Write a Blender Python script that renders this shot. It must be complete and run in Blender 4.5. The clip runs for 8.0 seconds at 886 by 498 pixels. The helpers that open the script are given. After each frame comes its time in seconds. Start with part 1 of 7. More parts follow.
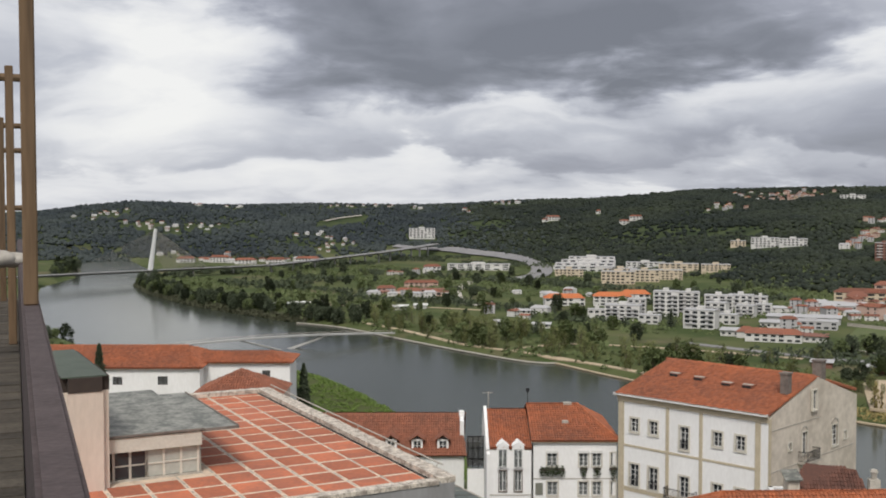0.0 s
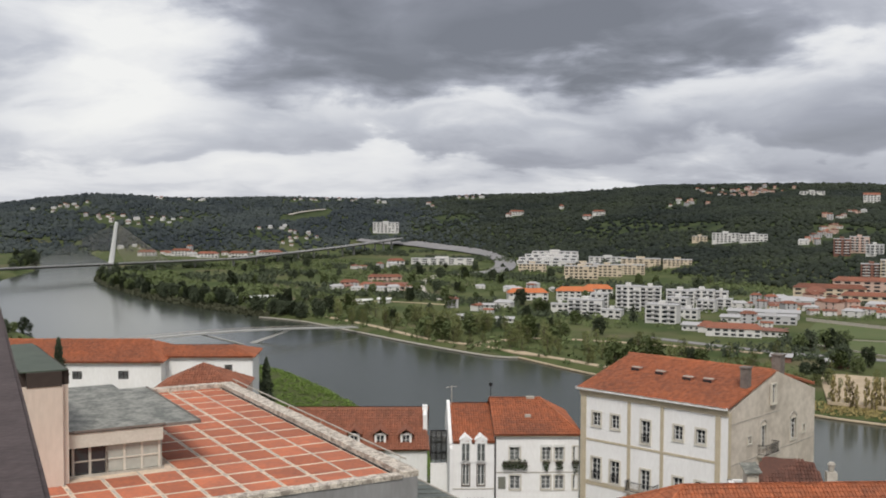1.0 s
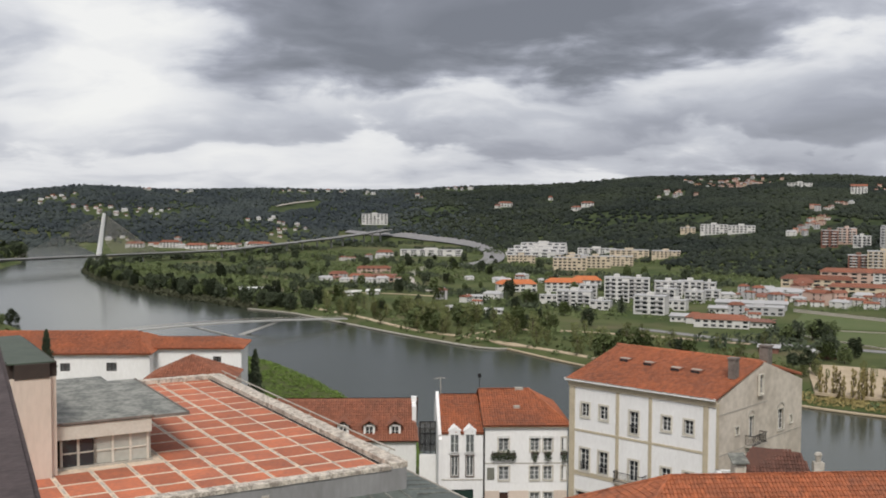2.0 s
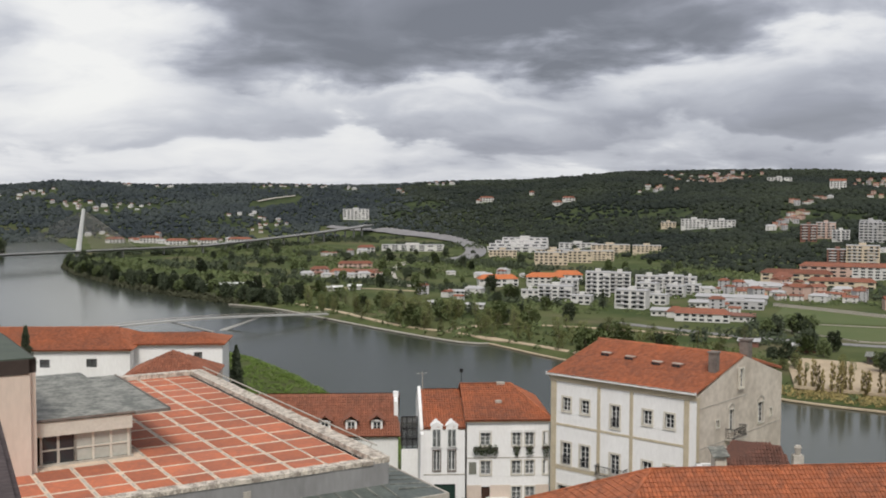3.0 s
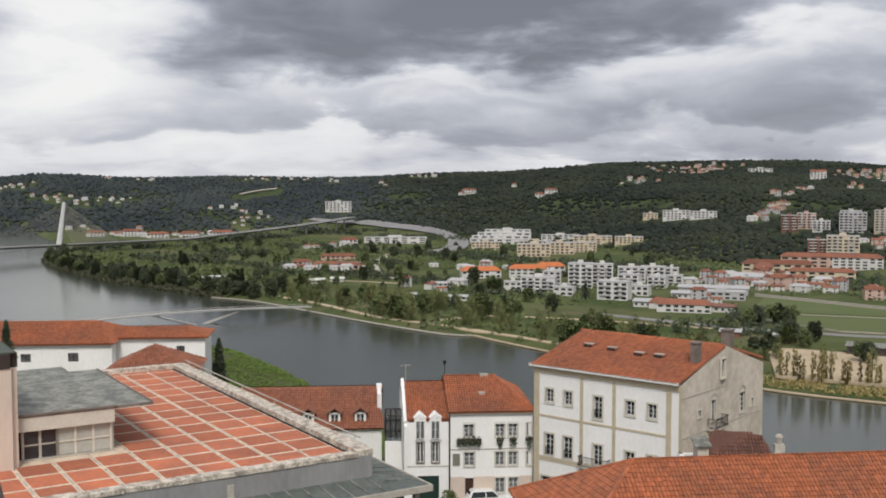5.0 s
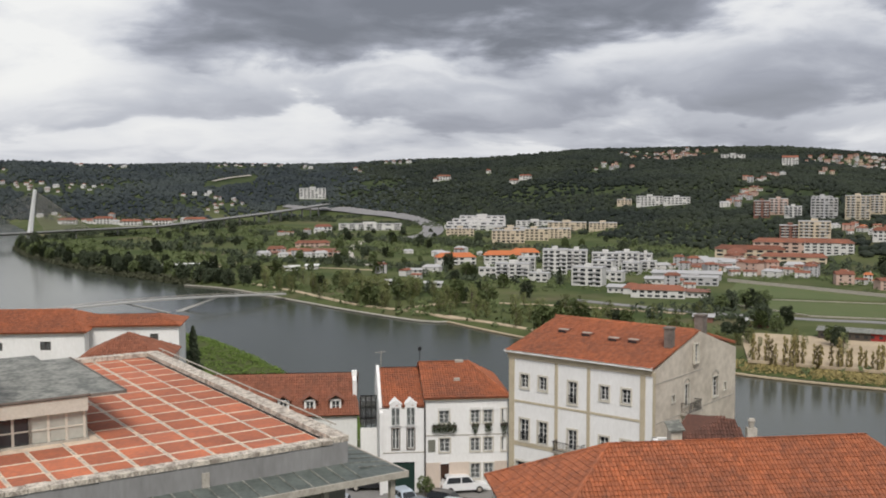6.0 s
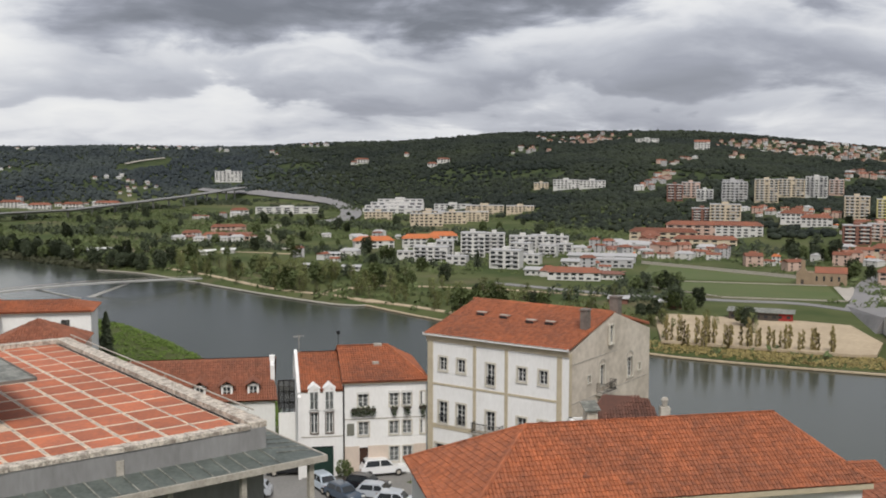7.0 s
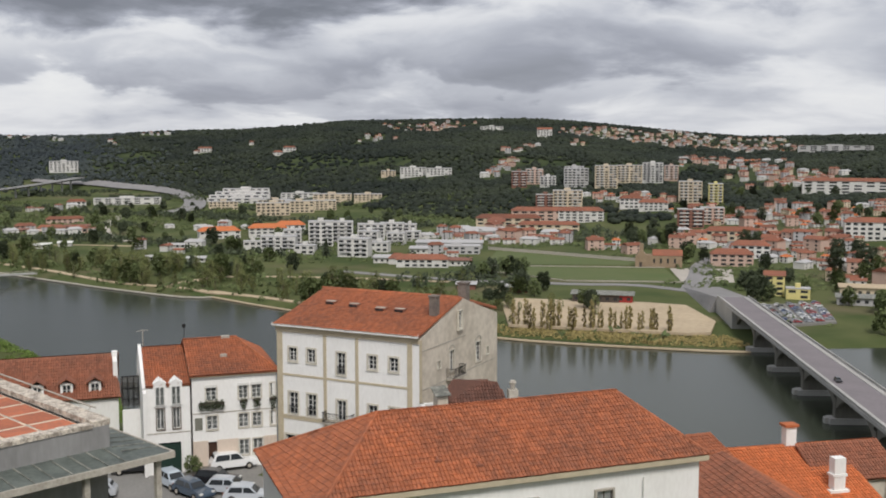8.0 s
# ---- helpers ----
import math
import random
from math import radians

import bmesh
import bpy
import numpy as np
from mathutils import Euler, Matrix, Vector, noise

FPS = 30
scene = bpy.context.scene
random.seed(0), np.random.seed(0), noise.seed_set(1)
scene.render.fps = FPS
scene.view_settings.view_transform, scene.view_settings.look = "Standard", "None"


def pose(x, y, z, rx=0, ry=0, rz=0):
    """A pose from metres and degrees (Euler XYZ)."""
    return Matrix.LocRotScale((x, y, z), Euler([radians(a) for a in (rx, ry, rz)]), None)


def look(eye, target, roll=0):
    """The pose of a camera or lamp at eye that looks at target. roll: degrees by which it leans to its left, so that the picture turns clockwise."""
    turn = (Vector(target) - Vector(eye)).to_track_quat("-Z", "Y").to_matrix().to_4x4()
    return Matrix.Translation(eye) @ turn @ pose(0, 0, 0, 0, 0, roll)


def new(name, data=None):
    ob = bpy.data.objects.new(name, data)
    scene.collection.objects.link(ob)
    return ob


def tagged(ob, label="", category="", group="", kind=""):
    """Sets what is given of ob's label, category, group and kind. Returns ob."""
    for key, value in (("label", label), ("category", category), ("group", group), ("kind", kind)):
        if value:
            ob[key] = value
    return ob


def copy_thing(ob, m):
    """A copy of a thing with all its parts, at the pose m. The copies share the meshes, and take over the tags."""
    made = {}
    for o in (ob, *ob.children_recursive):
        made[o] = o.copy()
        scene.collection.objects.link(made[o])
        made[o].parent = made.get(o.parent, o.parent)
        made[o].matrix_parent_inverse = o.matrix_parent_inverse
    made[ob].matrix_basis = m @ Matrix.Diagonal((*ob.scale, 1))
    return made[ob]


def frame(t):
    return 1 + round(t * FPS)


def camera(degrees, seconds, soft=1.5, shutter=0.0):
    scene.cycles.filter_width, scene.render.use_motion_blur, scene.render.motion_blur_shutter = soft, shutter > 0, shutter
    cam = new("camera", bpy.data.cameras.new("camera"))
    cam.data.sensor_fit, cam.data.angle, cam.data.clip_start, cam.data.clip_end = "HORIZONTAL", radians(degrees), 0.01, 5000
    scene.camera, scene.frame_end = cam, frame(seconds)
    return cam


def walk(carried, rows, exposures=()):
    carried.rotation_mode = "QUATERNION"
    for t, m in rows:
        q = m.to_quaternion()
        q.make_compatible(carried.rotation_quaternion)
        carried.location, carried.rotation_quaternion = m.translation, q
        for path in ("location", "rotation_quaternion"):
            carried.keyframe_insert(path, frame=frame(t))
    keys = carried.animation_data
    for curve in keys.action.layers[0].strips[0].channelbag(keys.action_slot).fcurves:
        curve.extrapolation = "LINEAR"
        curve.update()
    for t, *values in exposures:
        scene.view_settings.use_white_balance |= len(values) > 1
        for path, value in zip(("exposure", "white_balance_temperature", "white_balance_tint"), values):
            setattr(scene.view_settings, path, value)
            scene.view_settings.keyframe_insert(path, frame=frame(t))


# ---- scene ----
# ---- camera: a slow turn on the spot, at the edge of a terrace ----
EYE_Z = 90.0
TURN = (
    (0.0, -0.036, -2.351, -0.029), (0.5, -1.285, -2.160, 0.148), (1.0, -1.977, -2.649, 0.264), (1.5, -2.183, -2.916, 0.327),
    (3.0, -3.566, -3.369, 0.209), (3.5, -3.779, -3.339, 0.358), (4.0, -3.983, -3.403, 0.346), (4.5, -4.212, -3.580, 0.195),
    (6.0, -5.850, -4.513, -0.080), (6.5, -7.401, -5.057, 0.095), (7.0, -10.241, -5.402, 0.105), (7.5, -14.227, -5.665, 0.028),
    (8.0, -18.385, -6.037, -0.077))


def aim(yaw, pitch, roll):
    """The camera's pose at the terrace edge; yaw to the left from +y, degrees."""
    a, p = radians(yaw), radians(pitch)
    way = Vector((-math.sin(a) * math.cos(p), math.cos(a) * math.cos(p), math.sin(p)))
    eye = Vector((0, 0, EYE_Z))
    return look(eye, eye + way * 10, roll)


cam = camera(45.0, 8.0, soft=1.9)
walk(cam, [(t, aim(yaw, pitch, roll)) for t, yaw, pitch, roll in TURN])

# ---- light: a broken overcast sky and a weak, wide sun ----
SUN_AZ, SUN_EL = 186.0, 50.0  # degrees clockwise from +y, and above the horizon
world = bpy.data.worlds.new("world")
scene.world = world
world.use_nodes = True


def build_sky():
    nt = world.node_tree
    nt.nodes.clear()
    N, L = nt.nodes.new, nt.links.new

    def math_(op, a, b=None, c=None, clamp=False):
        n = N("ShaderNodeMath")
        n.operation, n.use_clamp = op, clamp
        for k, v in enumerate((a, b, c)):
            if v is None:
                continue
            if isinstance(v, (int, float)):
                n.inputs[k].default_value = v
            else:
                L(v, n.inputs[k])
        return n.outputs[0]

    def smooth(v, lo, hi):
        n = N("ShaderNodeMapRange")
        n.interpolation_type = "SMOOTHSTEP"
        L(v, n.inputs[0])
        n.inputs[1].default_value, n.inputs[2].default_value = lo, hi
        return n.outputs[0]

    tc = N("ShaderNodeTexCoord")
    sep = N("ShaderNodeSeparateXYZ")
    L(tc.outputs["Generated"], sep.inputs[0])
    x, y, z = sep.outputs
    az = math_("MULTIPLY", math_("ARCTAN2", x, y), 57.2958)
    el = math_("MULTIPLY", math_("ARCSINE", z), 57.2958)
    # clouds flatten towards the horizon
    flat = N("ShaderNodeCombineXYZ")
    L(math_("MULTIPLY", az, 0.062), flat.inputs[0])
    L(math_("MULTIPLY", math_("POWER", math_("MAXIMUM", el, 0.0), 0.8), 0.30), flat.inputs[1])
    warp = N("ShaderNodeTexNoise")
    warp.inputs["Scale"].default_value, warp.inputs["Detail"].default_value = 0.9, 3.0
    L(flat.outputs[0], warp.inputs["Vector"])
    shift = N("ShaderNodeVectorMath")
    shift.operation = "MULTIPLY_ADD"
    L(warp.outputs["Color"], shift.inputs[0])
    shift.inputs[1].default_value = (0.6, 0.6, 0.0)
    L(flat.outputs[0], shift.inputs[2])

    def fbm(scale, detail, rough, off):
        m = N("ShaderNodeMapping")
        m.inputs["Location"].default_value = off
        L(shift.outputs[0], m.inputs[0])
        n = N("ShaderNodeTexNoise")
        n.inputs["Scale"].default_value, n.inputs["Detail"].default_value = scale, detail
        n.inputs["Roughness"].default_value = rough
        L(m.outputs[0], n.inputs["Vector"])
        return n.outputs["Fac"]

    big = fbm(0.95, 6.0, 0.55, (4.0, 1.0, 0.0))
    mid = fbm(2.6, 6.0, 0.53, (0.0, 7.0, 2.0))
    # wobble of the cloud banks' outlines
    wob = math_("MULTIPLY", math_("SUBTRACT", warp.outputs["Fac"], 0.5), 16.0)
    wob2 = math_("MULTIPLY", math_("SUBTRACT", mid, 0.5), 9.0)
    az_w = math_("ADD", az, wob)
    el_w = math_("ADD", el, math_("ADD", math_("MULTIPLY", wob2, 0.8), math_("MULTIPLY", wob, 0.12)))

    def bank(a0, e0, wa, we, amount):
        """A cloud bank (or a thin place, amount below 0) about a direction, soft to its edge."""
        da = math_("DIVIDE", math_("SUBTRACT", az_w, a0), wa)
        de = math_("DIVIDE", math_("SUBTRACT", el_w, e0), we)
        rr = math_("ADD", math_("MULTIPLY", da, da), math_("MULTIPLY", de, de))
        return math_("MULTIPLY", math_("SUBTRACT", 1.0, smooth(rr, 0.15, 1.6)), amount)

    total = math_("ADD", math_("MULTIPLY", math_("SUBTRACT", big, 0.5), 0.62), math_("MULTIPLY", math_("SUBTRACT", mid, 0.5), 0.80))
    total = math_("ADD", total, 0.40)
    for a0, e0, wa, we, amount in BANKS:
        total = math_("ADD", total, bank(a0, e0, wa, we, amount))
    # thinner towards the far horizon
    total = math_("SUBTRACT", total, math_("MULTIPLY", math_("SUBTRACT", 1.0, smooth(el, 0.0, 5.0)), 0.05))
    ramp = N("ShaderNodeValToRGB")
    L(total, ramp.inputs[0])
    cr = ramp.color_ramp
    cr.elements[0].position, cr.elements[0].color = 0.02, (0.93, 0.93, 0.92, 1)
    cr.elements[1].position, cr.elements[1].color = 1.0, (0.20, 0.212, 0.248, 1)
    for pos, c in ((0.25, (0.78, 0.79, 0.82)), (0.42, (0.555, 0.575, 0.635)), (0.6, (0.375, 0.392, 0.455)), (0.8, (0.265, 0.279, 0.325))):
        cr.elements.new(pos).color = (*c, 1)
    sky = N("ShaderNodeTexSky")
    sky.sky_type, sky.sun_disc = "NISHITA", False
    sky.sun_elevation, sky.sun_rotation = radians(SUN_EL), radians(SUN_AZ)
    blue = N("ShaderNodeBackground")
    L(sky.outputs[0], blue.inputs[0])
    blue.inputs[1].default_value = 0.05
    cloud = N("ShaderNodeBackground")
    L(ramp.outputs[0], cloud.inputs[0])
    cloud.inputs[1].default_value = 1.0
    both = N("ShaderNodeMixShader")
    both.inputs[0].default_value = 0.93
    L(blue.outputs[0], both.inputs[1])
    L(cloud.outputs[0], both.inputs[2])
    out = N("ShaderNodeOutputWorld")
    L(both.outputs[0], out.inputs[0])


# direction (degrees right of +y, degrees up), half widths, thickness
BANKS = (
    (2.0, 10.2, 14.0, 4.4, 0.44), (-4.0, 6.6, 8.0, 1.9, 0.22), (11.0, 8.6, 9.0, 2.0, 0.22), (24.0, 4.4, 12.0, 1.5, 0.16),
    (-14.0, 6.6, 5.5, 3.8, -0.34), (17.5, 6.2, 6.0, 1.6, -0.16), (-6.0, 1.6, 14.0, 1.0, -0.14), (34.0, 6.5, 7.0, 2.2, -0.20),
    (8.0, 3.2, 14.0, 1.1, 0.13), (-18.0, 2.8, 8.0, 1.1, 0.09), (-21.0, 9.5, 5.0, 2.0, -0.05), (30.0, 9.5, 12.0, 2.0, 0.14), (15.0, 1.6, 13.0, 1.0, 0.12), (-18.0, 4.2, 7.0, 2.4, -0.08))
build_sky()
sun = new("sun", bpy.data.lights.new("sun", "SUN"))
sun.data.energy, sun.data.angle, sun.data.color = 2.6, radians(18), (1.0, 0.96, 0.90)
sa, se = radians(SUN_AZ), radians(SUN_EL)
sun.matrix_world = look((0, 0, 200), Vector((0, 0, 200)) - 50 * Vector((math.sin(sa) * math.cos(se), math.cos(sa) * math.cos(se), math.sin(se))))
scene.view_settings.exposure = 0.0


# ---- materials ----
def material(name, colour, dark=None, rough=0.85, scale=2.0, fine=18.0, amount=0.5, bump=0.25, metal=0.0, island=0.0, streak=0.0, spread=(0.35, 0.68), obj=0.0):
    """A surface of two tones at two scales, with grain in its relief. island and obj: how much each piece differs in brightness."""
    m = bpy.data.materials.new(name)
    m.use_nodes = True
    nt = m.node_tree
    N, L = nt.nodes.new, nt.links.new
    bsdf = nt.nodes["Principled BSDF"]
    bsdf.inputs["Roughness"].default_value, bsdf.inputs["Metallic"].default_value = rough, metal
    bsdf.inputs["Specular IOR Level"].default_value = 0.3
    dark = dark or tuple(c * 0.62 for c in colour)
    geo = N("ShaderNodeNewGeometry")
    place = N("ShaderNodeMapping")
    L(geo.outputs["Position"], place.inputs[0])
    if streak:
        place.inputs["Scale"].default_value = (1, 1, streak)
    n1, n2 = N("ShaderNodeTexNoise"), N("ShaderNodeTexNoise")
    for n, s, d in ((n1, scale, 5.0), (n2, fine, 3.0)):
        L(place.outputs[0], n.inputs["Vector"])
        n.inputs["Scale"].default_value, n.inputs["Detail"].default_value = s, d
    mixf = N("ShaderNodeMath")
    mixf.operation = "MULTIPLY_ADD"
    L(n2.outputs["Fac"], mixf.inputs[0])
    mixf.inputs[1].default_value = 0.45
    half = N("ShaderNodeMath")
    half.operation = "MULTIPLY"
    L(n1.outputs["Fac"], half.inputs[0])
    half.inputs[1].default_value = 0.55
    L(half.outputs[0], mixf.inputs[2])
    rng = N("ShaderNodeMapRange")
    L(mixf.outputs[0], rng.inputs[0])
    rng.inputs[1].default_value, rng.inputs[2].default_value = spread
    rng.inputs[3].default_value, rng.inputs[4].default_value = amount, 0.0
    mix = N("ShaderNodeMix")
    mix.data_type = "RGBA"
    L(rng.outputs[0], mix.inputs[0])
    mix.inputs[6].default_value, mix.inputs[7].default_value = (*colour, 1), (*dark, 1)
    last = mix.outputs[2]
    for strength, source in ((island, geo.outputs["Random Per Island"]), (obj, None)):
        if not strength:
            continue
        if source is None:
            source = N("ShaderNodeObjectInfo").outputs["Random"]
        hsv = N("ShaderNodeHueSaturation")
        val = N("ShaderNodeMapRange")
        L(source, val.inputs[0])
        val.inputs[3].default_value, val.inputs[4].default_value = 1 - strength, 1 + strength
        L(val.outputs[0], hsv.inputs["Value"])
        L(last, hsv.inputs["Color"])
        last = hsv.outputs[0]
    L(last, bsdf.inputs["Base Color"])
    if bump:
        b = N("ShaderNodeBump")
        b.inputs["Strength"].default_value, b.inputs["Distance"].default_value = bump, 0.02
        L(n2.outputs["Fac"], b.inputs["Height"])
        L(b.outputs[0], bsdf.inputs["Normal"])
    return m


M_WHITE = material("white_render", (0.86, 0.85, 0.83), (0.60, 0.58, 0.55), scale=0.4, fine=5, amount=0.4, streak=0.35)
M_GREY = material("grey_render", (0.66, 0.59, 0.50), (0.42, 0.365, 0.30), scale=0.3, fine=1.6, amount=0.8, spread=(0.38, 0.62))
M_SOOT = material("sooty_render", (0.24, 0.205, 0.175), (0.12, 0.10, 0.09), scale=0.8, fine=4, amount=0.9)
M_PINK = material("pale_pink_render", (0.68, 0.57, 0.48), (0.50, 0.41, 0.34), scale=0.8, fine=5, amount=0.6, streak=0.3)
M_OCHRE = material("ochre_limestone", (0.55, 0.475, 0.345), (0.38, 0.32, 0.23), scale=1.5, fine=9, amount=0.7)
M_STONE = material("pale_limestone", (0.52, 0.48, 0.42), (0.27, 0.24, 0.20), scale=1.2, fine=7, amount=0.8)
M_LICHEN = material("lichened_concrete", (0.66, 0.59, 0.50), (0.28, 0.24, 0.20), scale=2.2, fine=9, amount=1.0, spread=(0.42, 0.58))
M_CONCRETE = material("grey_concrete", (0.30, 0.295, 0.29), (0.20, 0.195, 0.19), scale=0.6, fine=4, amount=0.8, streak=0.3)
M_TILE = material("terracotta_tile", (0.45, 0.138, 0.058), (0.215, 0.088, 0.054), scale=0.2, fine=2.2, amount=0.95, island=0.17, bump=0.4)
M_TILE_ORANGE = material("bright_orange_tile", (0.60, 0.165, 0.055), (0.36, 0.115, 0.05), scale=0.3, fine=3, amount=0.8, island=0.15, bump=0.4)
M_TILE_OLD = material("weathered_tile", (0.31, 0.112, 0.063), (0.165, 0.078, 0.053), scale=0.5, fine=3, amount=0.8, island=0.18, bump=0.4)
M_TILE_PART = material("terracotta_tile_piece", (0.45, 0.138, 0.058), (0.215, 0.088, 0.054), scale=0.2, fine=2.2, amount=0.95, obj=0.17, bump=0.4)
M_PAVER = material("red_roof_paver", (0.58, 0.178, 0.085), (0.30, 0.115, 0.075), scale=0.45, fine=4, amount=0.95, obj=0.16)
M_JOINT = material("pale_joint_mortar", (0.78, 0.63, 0.48), (0.45, 0.35, 0.27), scale=1.5, fine=9, amount=0.9)
M_TRIM = material("window_limestone", (0.64, 0.60, 0.52), (0.46, 0.42, 0.35), scale=1.2, fine=7, amount=0.6)
M_SLATE = material("green_grey_sheet", (0.30, 0.295, 0.26), (0.12, 0.125, 0.11), rough=0.6, scale=0.9, fine=3.5, amount=1.0, spread=(0.42, 0.60))
M_CANOPY = material("green_sheet", (0.145, 0.165, 0.148), (0.06, 0.07, 0.062), rough=0.5, scale=0.8, fine=4, amount=0.9)
M_FROST = material("frosted_grey_pane", (0.46, 0.46, 0.41), (0.34, 0.34, 0.30), rough=0.4, scale=0.8, fine=4, amount=0.7, bump=0)
M_CURTAIN = material("pale_curtain", (0.78, 0.76, 0.72), amount=0.3, scale=3, bump=0)
M_FRAME = material("white_joinery", (0.70, 0.69, 0.66), rough=0.5, amount=0.2, bump=0)
M_DARKWOOD = material("dark_joinery", (0.075, 0.06, 0.05), rough=0.6, amount=0.4, bump=0.1)
M_WOOD = material("weathered_post_wood", (0.20, 0.13, 0.075), (0.08, 0.052, 0.032), scale=3, fine=30, amount=0.9, streak=0.08)
M_COPING = material("worn_painted_coping", (0.10, 0.076, 0.074), (0.04, 0.03, 0.03), scale=6, fine=40, amount=0.8)
M_PLANK = material("dirty_plank", (0.11, 0.093, 0.072), (0.04, 0.034, 0.027), scale=3, fine=25, amount=0.9, obj=0.25)
M_IRON = material("dark_iron", (0.03, 0.03, 0.032), rough=0.5, metal=0.6, amount=0.3, bump=0)
M_GREENDOOR = material("green_painted_door", (0.02, 0.045, 0.035), rough=0.5, amount=0.3)
M_ASPHALT = material("worn_asphalt", (0.25, 0.24, 0.225), (0.16, 0.155, 0.145), scale=0.2, fine=4, amount=0.8)
M_ROADFAR = material("grey_road", (0.27, 0.26, 0.255), (0.16, 0.155, 0.155), scale=0.05, fine=0.6, amount=0.7)
M_SAND = material("pale_sand", (0.52, 0.42, 0.29), (0.36, 0.28, 0.19), scale=0.04, fine=0.5, amount=0.9)
M_LEAF = material("spring_leaf", (0.11, 0.135, 0.048), (0.06, 0.082, 0.031), rough=0.7, scale=0.5, fine=4, amount=0.7, island=0.35)
M_LEAF_DARK = material("dark_evergreen_leaf", (0.056, 0.070, 0.036), (0.032, 0.044, 0.023), rough=0.7, scale=0.5, fine=4, amount=0.7, island=0.35)
M_LEAF_YOUNG = material("yellow_green_young_leaf", (0.32, 0.26, 0.10), (0.20, 0.155, 0.065), rough=0.7, scale=0.5, fine=4, amount=0.6, island=0.3)
M_WOODS = material("wooded_slope_leaf", (0.029, 0.037, 0.021), (0.0125, 0.0185, 0.0135), rough=0.85, scale=0.0045, fine=0.02, amount=1.0, island=0.16, spread=(0.40, 0.60))
# distance haze is put into this leaf colour as a blue-grey shift
M_HAZED_WOODS = material("haze_tinted_leaf", (0.052, 0.063, 0.058), (0.026, 0.034, 0.038), rough=0.9, scale=0.004, fine=0.02, amount=1.0, island=0.12, spread=(0.40, 0.60))
M_LEAF_RIVER = material("olive_young_leaf", (0.165, 0.18, 0.062), (0.10, 0.112, 0.042), rough=0.7, scale=0.5, fine=4, amount=0.6, island=0.3)
M_BARK = material("grey_brown_bark", (0.13, 0.10, 0.075), scale=2, fine=15, amount=0.7)
M_WHITE_FAR = material("far_white_render", (0.66, 0.645, 0.62), (0.46, 0.44, 0.41), scale=0.06, fine=0.8, amount=0.6)
M_CREAM = material("cream_render", (0.60, 0.50, 0.37), scale=0.1, fine=1, amount=0.35)
M_ROSE = material("dusty_rose_render", (0.56, 0.40, 0.33), scale=0.1, fine=1, amount=0.35)
M_BRICK = material("brown_red_render", (0.24, 0.115, 0.085), scale=0.1, fine=1, amount=0.35)
M_PALEGREY = material("pale_grey_render", (0.46, 0.45, 0.45), scale=0.1, fine=1, amount=0.35)
M_YELLOW = material("yellow_render", (0.66, 0.58, 0.25), scale=0.1, fine=1, amount=0.3)
# stained concrete, darkened further: the shade under the deck is in its colour
M_STAINED_SHADED = material("stained_shaded_bridge_concrete", (0.20, 0.19, 0.165), (0.11, 0.105, 0.09), scale=0.15, fine=1.2, amount=0.8, streak=0.3)
M_BRIDGE = material("bridge_concrete", (0.44, 0.43, 0.41), (0.30, 0.29, 0.275), scale=0.1, fine=1, amount=0.7)


def glassy(name, transmission):
    m = bpy.data.materials.new(name)
    m.use_nodes = True
    b = m.node_tree.nodes["Principled BSDF"]
    b.inputs["Base Color"].default_value = (0.55, 0.58, 0.59, 1) if transmission else (0.03, 0.034, 0.038, 1)
    b.inputs["Roughness"].default_value, b.inputs["IOR"].default_value = 0.06, 1.45
    b.inputs["Transmission Weight"].default_value = transmission
    return m


M_GLASS = glassy("window_glass", 0.9)
M_DARKGLASS = glassy("far_window_glass", 0.0)


def water_material():
    m = bpy.data.materials.new("river_water")
    m.use_nodes = True
    nt = m.node_tree
    b = nt.nodes["Principled BSDF"]
    b.inputs["Base Color"].default_value = (0.040, 0.047, 0.034, 1)
    b.inputs["Roughness"].default_value, b.inputs["IOR"].default_value = 0.17, 1.33
    geo = nt.nodes.new("ShaderNodeNewGeometry")
    mp = nt.nodes.new("ShaderNodeMapping")
    mp.inputs["Scale"].default_value = (1.0, 0.6, 1.0)
    nt.links.new(geo.outputs["Position"], mp.inputs[0])
    n = nt.nodes.new("ShaderNodeTexNoise")
    n.inputs["Scale"].default_value, n.inputs["Detail"].default_value = 0.35, 4.0
    nt.links.new(mp.outputs[0], n.inputs["Vector"])
    bp = nt.nodes.new("ShaderNodeBump")
    bp.inputs["Strength"].default_value, bp.inputs["Distance"].default_value = 0.08, 0.3
    nt.links.new(n.outputs["Fac"], bp.inputs["Height"])
    nt.links.new(bp.outputs[0], b.inputs["Normal"])
    return m


M_WATER = water_material()


